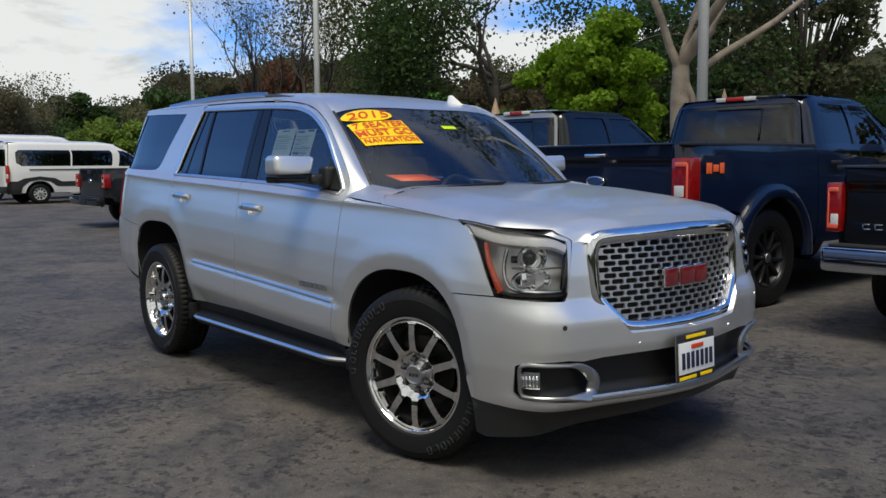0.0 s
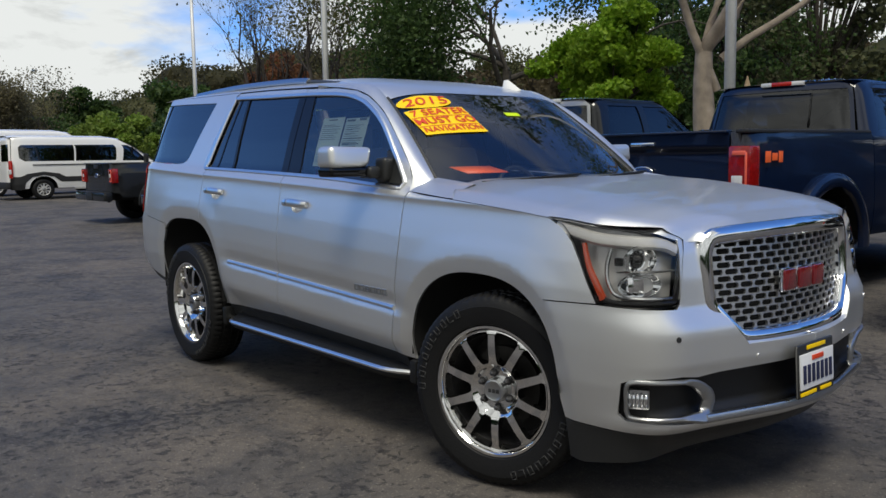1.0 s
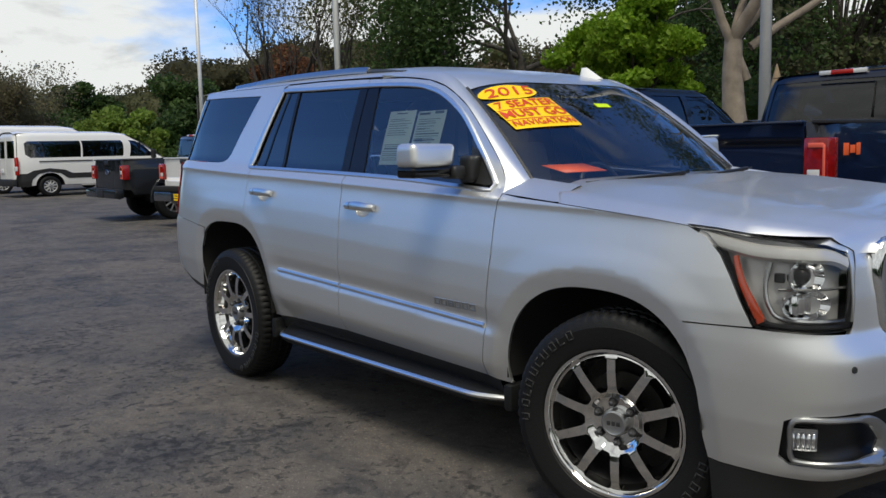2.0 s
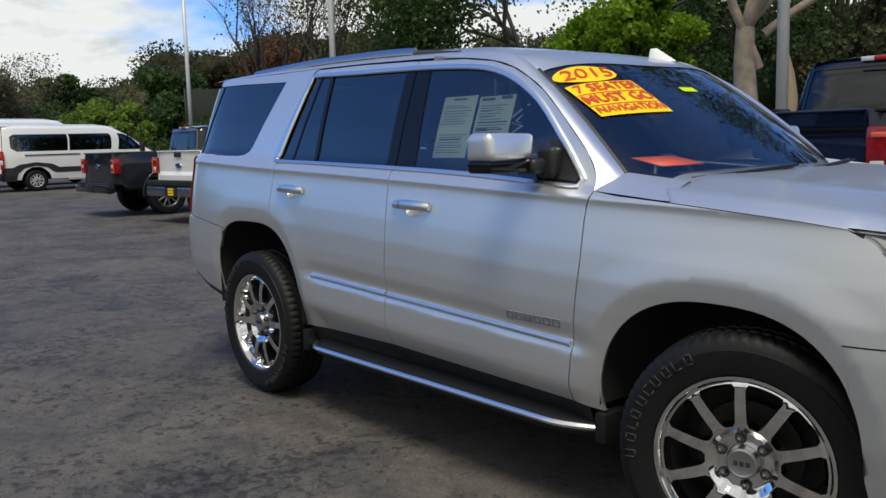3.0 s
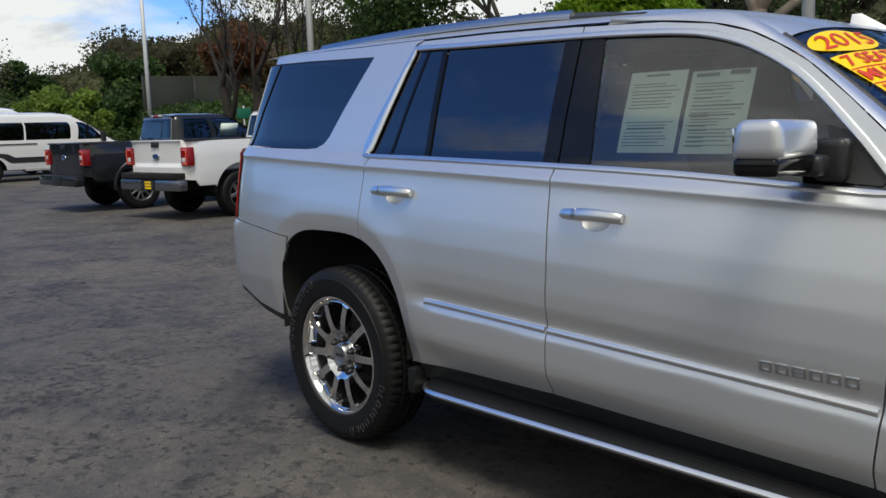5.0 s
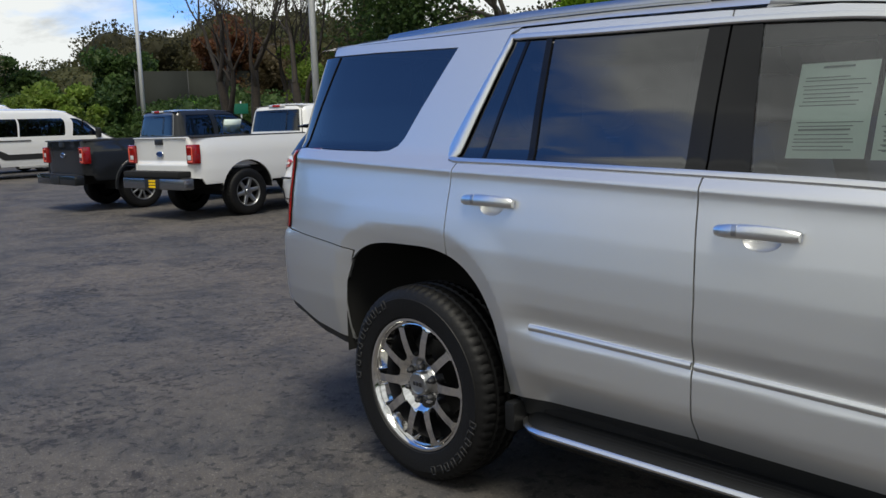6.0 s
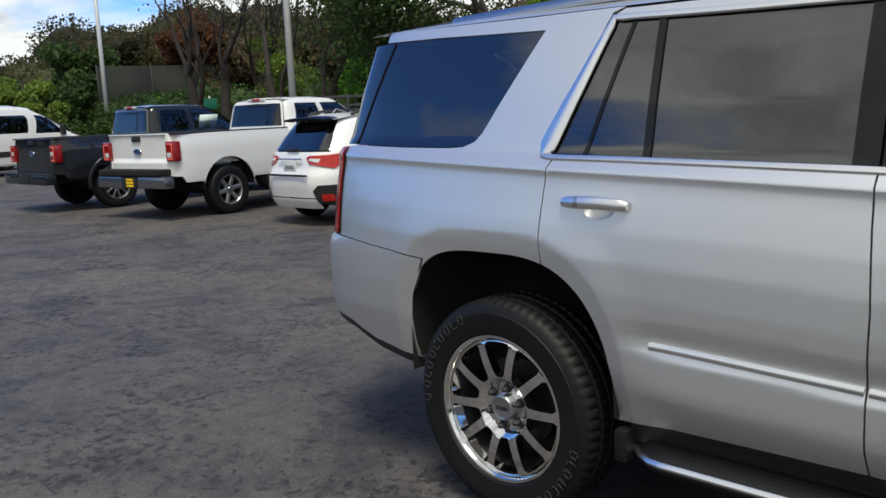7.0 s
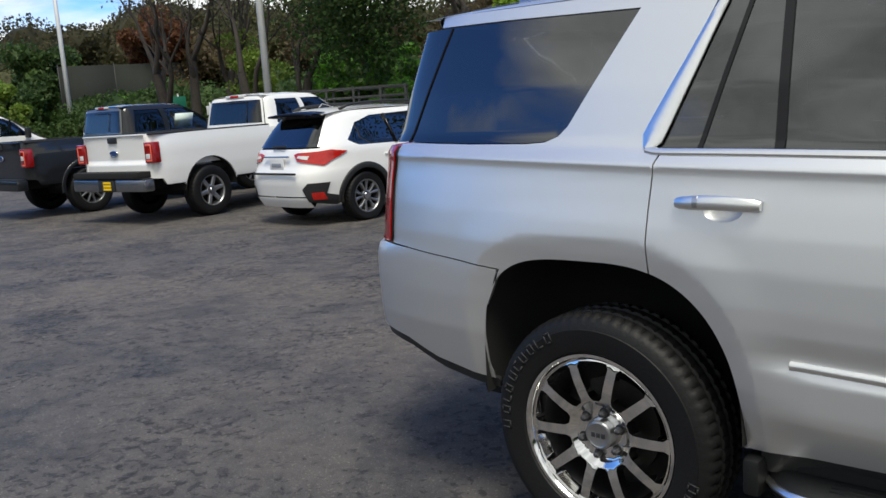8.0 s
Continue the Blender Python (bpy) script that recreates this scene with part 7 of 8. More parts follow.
    bm = box(bmesh.new(), (1.8, 0, 0.55), (5.2, 1.3, 0.35), 0.05)
    part("chassis", bm, DARK, t)
    for x in (0.2, 1.1, 2.0):
        for y in (-0.45, 0.45):
            bm = box(bmesh.new(), (x, y, 1.2), (0.14, 0.7, 0.7), 0.05)
            part("seat", bm, CLOTH, t)
    return t


van(parked(-29.96, 5.25, 4.5), "white passenger van with dark windows and grey lower cladding", 2.28)
van(parked(-34.0, 4.6, 4.5), "white high-roof van standing behind another van", 2.62)

# the open metal rack of a work truck beyond the row
rack = empty("ladder_rack", pose(-14.9, 10.6, 0, 0, 0, 42), "dark steel truck rack standing behind the parked row", "rack")
STEEL_DARK = mat("dark_steel", (0.045, 0.047, 0.05), 0.5, 0.5, vary=0.4, grain=30)
for z in (1.50, 1.70, 1.90):
    for y in (-0.7, 0.7):
        slab("rail", (0, y, z), (2.4, 0.05, 0.05), STEEL_DARK, rack, 0.008)
for x in (-1.15, -0.6, 0.0, 0.6, 1.15):
    for y in (-0.7, 0.7):
        slab("post", (x, y, 0.96), (0.05, 0.05, 1.92), STEEL_DARK, rack, 0.008)
    slab("crossbar", (x, 0, 1.91), (0.05, 1.4, 0.05), STEEL_DARK, rack, 0.008)
slab("bed", (0, 0, 0.92), (2.5, 1.6, 0.16), STEEL_DARK, rack, 0.02)
slab("box", (-0.5, 0.1, 1.30), (1.1, 1.2, 0.6), mat("rack_box", (0.07, 0.08, 0.07), 0.7, vary=0.3), rack, 0.03)

# ---- lamp posts ----
def lamp_post(x, y, h, label, heads=2, turn=0.0, k=1.0):
    t = empty("street_lamp", pose(x, y, 0, 0, 0, turn), label, "lamp post", "lamp posts")
    bm = bmesh.new()
    tube(bm, [(0, 0, 0.0), (0, 0, h * 0.5), (0, 0, h)], [0.095 * k, 0.085 * k, 0.07 * k], 14)
    part("pole", bm, POLE, t)
    bm = bmesh.new()
    lathe(bm, [(0.26, 0.0), (0.26, 0.55), (0.24, 0.58), (0.10, 0.58)], 20, "z")
    part("footing", bm, mat("concrete", (0.35, 0.34, 0.32), 0.85, vary=0.3, grain=25, bump=0.3), t)
    for g in ((-1, 1) if heads == 2 else (1,)):
        bm = bmesh.new()
        tube(bm, [(0, 0, h - 0.12), (g * 0.35 * k, 0, h - 0.02), (g * 0.75 * k, 0, h)], 0.035 * k, 8)
        arm = part("arm", bm, POLE, t)
        slab("lamp_head", (g * 1.1 * k, 0, h + 0.02), (0.95 * k, 0.34 * k, 0.12 * k), mat("lamp_housing_grey", (0.30, 0.30, 0.31), 0.4, 0.4), arm, 0.04 * k)
    return t


lamp_post(-45.4, 18.4, 11.4, "tall pale grey lamp post with two heads", 2, 60, 1.35)
lamp_post(-17.5, 10.1, 10.5, "tall pale grey lamp post behind the parked row")
lamp_post(-4.12, 9.55, 10.5, "tall pale grey lamp post behind the parked row")
lamp_post(-83.0, 19.0, 9.6, "far pale lamp post with one head", 1, 0)
lamp_post(-11.3, -19.1, 6.2, "tall grey lamp post with two small heads", 2, 20, 0.7)

# ---- trees ----
def leaf_mat(name, a, b):
    """Leaves: two greens picked leaf by leaf, some light passing through."""
    m = bpy.data.materials.new(name)
    m.use_nodes = True
    nt = m.node_tree
    bs = nt.nodes["Principled BSDF"]
    g = nt.nodes.new("ShaderNodeNewGeometry")
    mx = nt.nodes.new("ShaderNodeMixRGB")
    mx.inputs["Color1"].default_value, mx.inputs["Color2"].default_value = (*a, 1), (*b, 1)
    nt.links.new(g.outputs["Random Per Island"], mx.inputs["Fac"])
    tc = nt.nodes.new("ShaderNodeTexCoord")
    n = nt.nodes.new("ShaderNodeTexNoise")
    n.inputs["Scale"].default_value = 0.7
    nt.links.new(tc.outputs["Object"], n.inputs["Vector"])
    hs = nt.nodes.new("ShaderNodeHueSaturation")
    mr = nt.nodes.new("ShaderNodeMapRange")
    mr.inputs["From Min"].default_value, mr.inputs["From Max"].default_value = 0.3, 0.7
    mr.inputs["To Min"].default_value, mr.inputs["To Max"].default_value = 0.65, 1.3
    nt.links.new(n.outputs["Fac"], mr.inputs["Value"])
    nt.links.new(mr.outputs["Result"], hs.inputs["Value"])
    nt.links.new(mx.outputs["Color"], hs.inputs["Color"])
    nt.links.new(hs.outputs["Color"], bs.inputs["Base Color"])
    bs.inputs["Roughness"].default_value = 0.55
    bs.inputs["Specular IOR Level"].default_value = 0.3
    tr = nt.nodes.new("ShaderNodeBsdfTranslucent")
    nt.links.new(hs.outputs["Color"], tr.inputs["Color"])
    ms = nt.nodes.new("ShaderNodeMixShader")
    ms.inputs["Fac"].default_value = 0.5
    nt.links.new(bs.outputs["BSDF"], ms.inputs[1])
    nt.links.new(tr.outputs["BSDF"], ms.inputs[2])
    nt.links.new(ms.outputs["Shader"], nt.nodes["Material Output"].inputs["Surface"])
    return m


BARK_DARK = mat("dark_bark", (0.060, 0.050, 0.042), 0.9, second=(0.030, 0.025, 0.022), grain=14, stain=2.5, bump=0.6)
BARK_PALE = mat("pale_bark", (0.40, 0.33, 0.26), 0.85, second=(0.20, 0.165, 0.13), grain=5, stain=3.0, bump=0.4)
BARK_GREY = mat("grey_bark", (0.12, 0.105, 0.09), 0.9, second=(0.05, 0.045, 0.04), grain=10, stain=2.5, bump=0.5)
MAPLE = leaf_mat("maple_leaf", (0.16, 0.30, 0.022), (0.27, 0.40, 0.035))
MAPLE_MID = leaf_mat("mid_green_leaf", (0.098, 0.255, 0.033), (0.195, 0.405, 0.060))
OAK = leaf_mat("dark_green_leaf", (0.040, 0.080, 0.022), (0.082, 0.135, 0.036))
OLIVE = leaf_mat("olive_leaf", (0.075, 0.082, 0.034), (0.130, 0.128, 0.052))
RUST = leaf_mat("rust_leaf", (0.130, 0.050, 0.026), (0.190, 0.090, 0.040))
BROWN = leaf_mat("brown_leaf", (0.075, 0.060, 0.034), (0.125, 0.096, 0.048))
LIGHT = leaf_mat("light_green_leaf", (0.12, 0.20, 0.025), (0.20, 0.27, 0.05))
SPRIG = leaf_mat("sprig_leaf", (0.085, 0.085, 0.035), (0.15, 0.15, 0.05))
PINE = leaf_mat("pine_needle", (0.085, 0.100, 0.052), (0.145, 0.155, 0.075))
HILL = leaf_mat("hill_leaf", (0.058, 0.056, 0.026), (0.100, 0.092, 0.042))
PALE_TWIG = leaf_mat("pale_bud", (0.16, 0.14, 0.085), (0.22, 0.20, 0.11))


_ball = bmesh.new()
bmesh.ops.create_icosphere(_ball, subdivisions=2, radius=1.0)
_ball.verts.index_update()
BALL_V = np.array([tuple(v.co) for v in _ball.verts])
BALL_F = np.array([[v.index for v in f.verts] for f in _ball.faces])
_ball.free()


def leaves_mesh(name, centres, size, rng, cores=()):
    """One mesh of small bent leaves, each a pair of triangles folded along its rib, at the given places."""
    c = np.asarray(centres, float)
    n = len(c)
    a = rng.normal(size=(n, 3))
    a /= np.linalg.norm(a, axis=1)[:, None]
    b = rng.normal(size=(n, 3))
    b -= (b * a).sum(1)[:, None] * a
    b /= np.linalg.norm(b, axis=1)[:, None]
    w = np.cross(a, b)
    s = size * rng.uniform(0.6, 1.35, n)[:, None]
    p0, p1 = c - a * s * 0.5, c + a * s * 0.5
    p2, p3 = c + b * s * 0.36 + w * s * 0.10, c - b * s * 0.36 + w * s * 0.10
    verts = np.stack([p0, p2, p1, p3], 1).reshape(-1, 3)
    k = np.arange(n) * 4
    faces = np.concatenate([np.stack([k, k + 1, k + 2], 1), np.stack([k, k + 2, k + 3], 1)])
    for cx, cy, cz, rx, rz in cores:
        # a ragged inner mass of foliage that closes the middle of a clump
        v = BALL_V * rng.uniform(0.72, 1.12, (len(BALL_V), 1)) * np.array([rx, rx, rz]) + np.array([cx, cy, cz])
        faces = np.concatenate([faces, BALL_F + len(verts)])
        verts = np.concatenate([verts, v])
    me = bpy.data.meshes.new(name)
    me.from_pydata(verts.tolist(), [], faces.tolist())
    return me


def grow(bm, p, d, length, r, depth, rng, tips, spread=0.6, up=0.12, kids=(2, 3), shrink=0.72, low=0.35):
    """A limb and the limbs that grow from it."""
    n = 5 if depth > 1 else 3
    pts, rad = [p.copy()], [r]
    q, e = p.copy(), d.normalized()
    for i in range(n):
        e = (e + Vector(rng.normal(0, 0.045 if r > 0.16 else 0.13, 3)) + Vector((0, 0, up))).normalized()
        q = q + e * length / n
        pts.append(q.copy())
        rad.append(r * (1 - 0.45 * (i + 1) / n))
    tube(bm, pts, rad, 9 if r > 0.12 else (6 if r > 0.04 else 4), ends=depth == 0)
    if depth <= 1:
        tips.extend(pts[1:])
    if depth == 0:
        return
    for i in range(int(rng.integers(kids[0], kids[1] + 1))):
        t = rng.uniform(low, 1.0) if i else 1.0
        k = min(n, max(1, round(t * n)))
        side = Vector(rng.normal(0, 1, 3))
        side = (side - e * side.dot(e)).normalized()
        nd = (e + side * spread * rng.uniform(0.6, 1.3)).normalized()
        grow(bm, pts[k], nd, length * shrink * rng.uniform(0.8, 1.15), rad[k] * (0.78 if i == 0 else 0.6), depth - 1, rng, tips, spread, up, kids, shrink, low)


def tree(x, y, label, seed, bark, stems, leaf=None, count=0, size=0.12, cluster=0.35, depth=4, spread=0.6, up=0.12, kids=(2, 3), name="tree", shrink=0.72, z=0.0, low=0.35, group="trees behind the lot"):
    """stems: (dx, dy, direction, length, radius) of each trunk, with a height where it is a limb off the trunk."""
    t = empty(name, pose(x, y, z), label, "tree", group)
    rng = np.random.default_rng(seed)
    bm = bmesh.new()
    tips = []
    for dx, dy, d, length, r, *start in stems:
        base = Vector((dx, dy, start[0] if start else -0.05))
        if not start:
            tube(bm, [base, base + Vector((0, 0, 0.25))], [r * 1.5, r * 1.05], 10)
        grow(bm, base, Vector(d), length, r, depth, rng, tips, spread, up, kids, shrink, low)
    part("trunk", bm, bark, t, sharp=0)
    if leaf is not None and count:
        tp = np.array([tuple(p) for p in tips])
        pick = tp[rng.integers(0, len(tp), count)] + rng.normal(0, cluster, (count, 3))
        me = leaves_mesh("crown", pick, size, rng)
        me.materials.append(leaf)
        ob = new("crown", me)
        ob.parent = t
    return t


def crown_tree(x, y, label, seed, leaf, centre, radii, count, size=0.14, bark=BARK_DARK, lumps=26, trunk_r=0.12, name="tree", category="tree", group="trees behind the lot", puff=1.0, core=0.62):
    """A full crown: leaves in uneven lumps round limbs that carry them."""
    t = empty(name, pose(x, y, 0), label, category, group)
    rng = np.random.default_rng(seed)
    bm = bmesh.new()
    cz = centre
    rx, ry, rz = radii
    cs = []
    for k in range(lumps):
        v = rng.normal(size=3)
        v /= np.linalg.norm(v)
        v *= rng.uniform(0.35, 0.95)
        cs.append((v[0] * rx, v[1] * ry, cz + v[2] * rz))
    tube(bm, [(0, 0, -0.05), (0.05, 0, max(0.3, cz - rz * 0.7))], [trunk_r, trunk_r * 0.8], 8)
    for c in cs:
        tube(bm, [(0.05, 0, max(0.3, cz - rz * 0.7)), (c[0] * 0.5, c[1] * 0.5, (cz - rz * 0.7 + c[2]) / 2 + 0.15), c], [trunk_r * 0.5, trunk_r * 0.3, 0.012], 5)
    part("trunk", bm, bark, t, sharp=0)
    cs = np.array(cs)
    sz = rng.uniform(0.22, 0.42, lumps) * min(rx, ry, rz) * puff
    i = rng.integers(0, lumps, count)
    v = rng.normal(size=(count, 3))
    v /= np.linalg.norm(v, axis=1)[:, None]
    pts = cs[i] + v * (sz[i] * rng.uniform(0.45, 1.1, count) ** 0.6)[:, None] * np.array([1.15, 1.15, 0.8])
    pts = pts[pts[:, 2] > 0.1]
    me = leaves_mesh("crown", pts, size, rng, [(*cs[k], sz[k] * core * 1.1, sz[k] * core * 0.8) for k in range(lumps) if cs[k][2] > 0.5] if core else ())
    me.materials.append(leaf)
    ob = new("crown", me)
    ob.parent = t
    return t


# bare trees with many stems, left and middle
tree(-26.7, 14.0, "large bare tree with several dark stems and sparse buds", 3, BARK_DARK,
     [(-0.35, -0.45, (-0.10, -0.16, 1), 3.2, 0.27), (-0.05, -0.05, (0.05, 0.06, 1), 3.5, 0.24), (0.25, 0.35, (0.20, 0.32, 1), 3.2, 0.24)], SPRIG, 1700, 0.12, 0.28, 6, 0.55, 0.10, (2, 4), low=0.5)
tree(-19.3, 11.5, "dark tree with two leaning stems and thin leaves", 9, BARK_DARK,
     [(-0.15, -0.15, (-0.10, -0.24, 1), 2.7, 0.20), (0.2, 0.2, (0.26, 0.42, 1), 2.6, 0.22)], SPRIG, 2600, 0.11, 0.28, 6, 0.5, 0.12, (2, 3), low=0.5)
tree(-54.2, 10.3, "bare spreading tree with pale buds", 14, BARK_GREY, [(0, 0, (-0.05, -0.1, 1), 2.7, 0.20), (0.3, 0.2, (0.1, 0.35, 1), 2.6, 0.14), (-0.3, -0.2, (0.0, -0.35, 1), 2.5, 0.14)], PALE_TWIG, 15000, 0.13, 0.34, 5, 0.7, 0.08, (3, 3))
tree(-24.5, 19.5, "slim bare tree standing in the thicket", 21, BARK_DARK, [(0, 0, (-0.1, 0.05, 1), 4.6, 0.17), (0.2, 0.3, (0.25, 0.2, 1), 4.2, 0.14)], SPRIG, 1200, 0.13, 0.3, 4, 0.5, 0.12, (2, 3), low=0.5)
# leafy tree over the middle of the lot
tree(-15.4, 15.2, "dark-trunked tree with a green canopy", 5, BARK_GREY, [(0, 0, (0.05, 0.0, 1), 3.9, 0.24), (0.1, 0.0, (-0.5, -0.6, 0.5), 1.7, 0.09, 3.9), (0.1, 0.0, (0.6, 0.72, 0.42), 3.6, 0.10, 3.6)], OAK, 24000, 0.14, 0.55, 5, 0.85, 0.02, (3, 3), low=0.55)
# pale-barked plane tree
tree(-5.65, 11.5, "pale-barked plane tree with a forked trunk", 8, BARK_PALE, [(0, 0, (0.02, 0.02, 1), 3.3, 0.30), (0.0, 0.0, (-0.28, -0.34, 1), 3.0, 0.10, 2.5), (0.05, 0.05, (0.5, 0.6, 0.62), 3.2, 0.09, 3.1)], OAK, 9000, 0.14, 0.45, 5, 0.55, 0.08, (3, 3), low=0.9)
# full green crowns
crown_tree(-11.7, 15.7, "bright green maple with a full crown", 31, MAPLE, 3.5, (2.2, 2.2, 2.1), 26000, 0.15, lumps=70, puff=0.62)
crown_tree(-21.6, 17.3, "round bright green maple behind the row", 32, MAPLE_MID, 2.5, (2.1, 2.1, 1.6), 15000, 0.15, lumps=48, puff=0.66)
crown_tree(-25.0, 15.4, "thin yellowish shrub beside a lamp post", 33, LIGHT, 2.8, (1.2, 1.2, 1.9), 3200, 0.13, lumps=20, trunk_r=0.05, core=0)
crown_tree(-42.0, 12.9, "rounded light green shrub", 34, LIGHT, 2.2, (2.6, 2.6, 1.9), 9000, 0.24, lumps=30, name="shrub", category="shrub", puff=0.85)
crown_tree(-51.5, 20.4, "dense dark green shrub at the lot edge", 35, OAK, 3.4, (3.2, 3.2, 3.0), 11000, 0.30, lumps=30, name="shrub", category="shrub", puff=0.85)
crown_tree(-47.0, 22.6, "low green shrub under the trees", 36, MAPLE_MID, 2.0, (2.8, 2.8, 1.7), 8000, 0.26, lumps=26, name="shrub", category="shrub", puff=0.85)
crown_tree(-48.5, 15.5, "dense dark green shrub at the lot edge", 37, OAK, 2.2, (3.4, 3.4, 2.0), 9000, 0.28, lumps=30, name="shrub", category="shrub", puff=0.85)
crown_tree(-56.0, 13.0, "dense dark green shrub at the lot edge", 38, OAK, 2.2, (3.6, 3.6, 2.0), 8500, 0.30, lumps=30, name="shrub", category="shrub", puff=0.85)
crown_tree(-78.0, 21.4, "round dark green oak", 39, OAK, 4.9, (3.6, 3.6, 3.1), 12000, 0.36, lumps=40, puff=0.8)
crown_tree(-47.5, 25.5, "rust-brown leaved tree behind bare stems", 40, RUST, 5.9, (2.4, 2.4, 2.9), 11000, 0.22, lumps=34, puff=0.8)
crown_tree(-18.3, 16.6, "low green shrub under the trees", 41, MAPLE_MID, 1.9, (1.8, 1.8, 1.4), 6500, 0.16, lumps=26, name="shrub", category="shrub", puff=0.85)
crown_tree(-56.5, 23.0, "dark green tree behind the hedge", 42, OAK, 3.2, (3.0, 3.0, 2.6), 11000, 0.25, lumps=34, puff=0.85)

# dark tall trees beyond the blue pickup
for k, (x, y, h, r) in enumerate(((-14.8, 26.5, 10.0, 2.8), (-9.9, 23.5, 11.0, 2.7), (-6.6, 27.0, 13.0, 3.0), (-2.6, 23.5, 12.0, 2.9), (1.0, 27.0, 13.5, 3.2), (5.0, 24.5, 12.5, 3.2), (-19.0, 28.5, 9.5, 3.0))):
    crown_tree(x, y, "tall dark drooping evergreen", 50 + k, PINE if k % 3 else OAK, h * 0.54, (r, r, h * 0.48), 8500 if x < -8 else 4200, 0.20, lumps=80 if x < -8 else 40, puff=0.52, core=0, trunk_r=0.14)

# tall netted fence behind the bare trees
fence = empty("netted_fence", pose(-48.5, 19.5, 0.7, 0, 0, 72), "tall fence with dull green netting between thin posts", "fence")
NETTING = mat("netting_green", (0.017, 0.020, 0.016), 0.9, vary=0.3, grain=25, stain=0.8)
for k in range(5):
    slab("netting", (1.5 + 3 * k, 0, 2.1), (2.96, 0.012, 4.1), NETTING, fence, 0.0)
for k in range(6):
    bm = bmesh.new()
    tube(bm, [(3 * k, 0.03, 0), (3 * k, 0.03, 4.25)], 0.035, 8)
    part("post", bm, STEEL_DARK, fence)


# woods and far hill, too many leaves to count
def woods(name, label, seed, places, leaf, size, per, core=0.0):
    rng = np.random.default_rng(seed)
    pts = []
    for x, y, z, r in places:
        n = int(per * r)
        v = rng.normal(size=(n, 3))
        v /= np.linalg.norm(v, axis=1)[:, None]
        pts.append(np.array([x, y, z]) + v * (r * rng.uniform(0.3, 1.05, n) ** 0.5)[:, None] * np.array([1, 1, 0.85]))
    c = np.concatenate(pts)
    c = c[c[:, 2] > 0.05]
    me = leaves_mesh(name, c, size, rng, [(x, y, z, r * core, r * core * 0.85) for x, y, z, r in places] if core else ())
    me.materials.append(leaf)
    ob = new(name, me)
    return tagged(ob, label, "woods", kind="stuff")


rng0 = np.random.default_rng(77)


def band(p0, p1, n, z0, z1, r0, r1, jitter):
    out = []
    for k in range(n):
        t = rng0.uniform()
        x, y = p0[0] + (p1[0] - p0[0]) * t, p0[1] + (p1[1] - p0[1]) * t
        out.append((x + rng0.normal(0, jitter), y + rng0.normal(0, jitter), rng0.uniform(z0, z1), rng0.uniform(r0, r1)))
    return out


woods("woods", "dense brown and olive thicket behind the trees", 61, band((-54, 28), (-14, 34), 120, 0.8, 5.6, 1.3, 2.3, 1.6), BROWN, 0.24, 480, 0.74)
woods("woods", "dense olive woods behind the lot", 62, band((-31, 34), (12, 40), 90, 1.0, 4.6, 1.8, 3.0, 2.5), OLIVE, 0.26, 420, 0.74)
woods("woods", "dark green undergrowth behind the lot", 63, band((-46, 24), (8, 31), 80, 0.6, 2.8, 1.0, 2.0, 1.5), OAK, 0.20, 520, 0.74)
woods("woods", "olive woods on the far slope", 64, band((-92, 15), (-70, 52), 90, 1.0, 6.0, 2.6, 4.2, 5), OLIVE, 0.32, 460, 0.82)
woods("woods", "brown-green woods on the far hill", 65, band((-84, 33), (-66, 50), 70, 4.0, 9.8, 2.4, 4.0, 4), HILL, 0.32, 480, 0.82)
woods("woods", "dark hedge along the far side of the lot", 66, band((-60, 17), (-40, 21), 40, 0.6, 2.6, 1.0, 1.7, 1.0), OAK, 0.24, 420, 0.74)
woods("woods", "tall thin olive trees behind bare stems", 69, band((-47, 29), (-27, 35), 34, 4.0, 7.6, 1.3, 2.2, 1.6), OLIVE, 0.22, 300, 0.4)
# Out of view; added so the blue pickup's side reflects dark, not bright sky.
woods("woods", "unseen dark tree line added past the parked row", 70, band((14, 36), (75, 52), 80, 1.0, 8.0, 2.6, 4.2, 3), OAK, 0.7, 70, 0.7)
# Never in view; added to darken low reflections in the SUV's rear flank.
woods("woods", "unseen dark tree line added behind the vans", 71, band((-62, -48), (-80, -8), 70, 1.0, 7.0, 2.6, 4.2, 3), OAK, 0.8, 60, 0.7)
# trees far behind the camera, closing the place
woods("woods", "distant dark tree line across the road", 67, band((-95, -58), (60, -64), 170, 1.0, 6.0, 2.6, 4.2, 3), OAK, 0.9, 55, 0.7)
woods("woods", "distant dark tree line beyond the lot", 68, band((70, -60), (60, 40), 70, 1.0, 5.0, 3.0, 4.5, 6), OAK, 1.1, 40, 0.7)

# earth bank and bare ground under the trees
EARTH = mat("bare_earth", (0.085, 0.068, 0.050), 0.95, second=(0.045, 0.040, 0.028), grain=3, stain=0.6, bump=0.5)
bm = bmesh.new()
rows = []
for i in range(49):
    x = -110 + 125 * i / 48
    row = []
    for j, (yy, zz) in enumerate(((11.8, -0.02), (12.0, 0.16), (14, 0.25), (19, 0.4), (24, 0.8), (30, 2.0), (38, 4.0), (50, 6.0), (70, 6.5))):
        k = max(0.0, min(1.0, (-x - 45) / 30))
        row.append(Vector((x, yy + (2 if j > 1 else 0) * k, zz + 0.12 * math.sin(i * 1.7 + j) * (j > 2))))
    rows.append(row)
skin(bm, rows, flip=True)
bmesh.ops.recalc_face_normals(bm, faces=bm.faces)
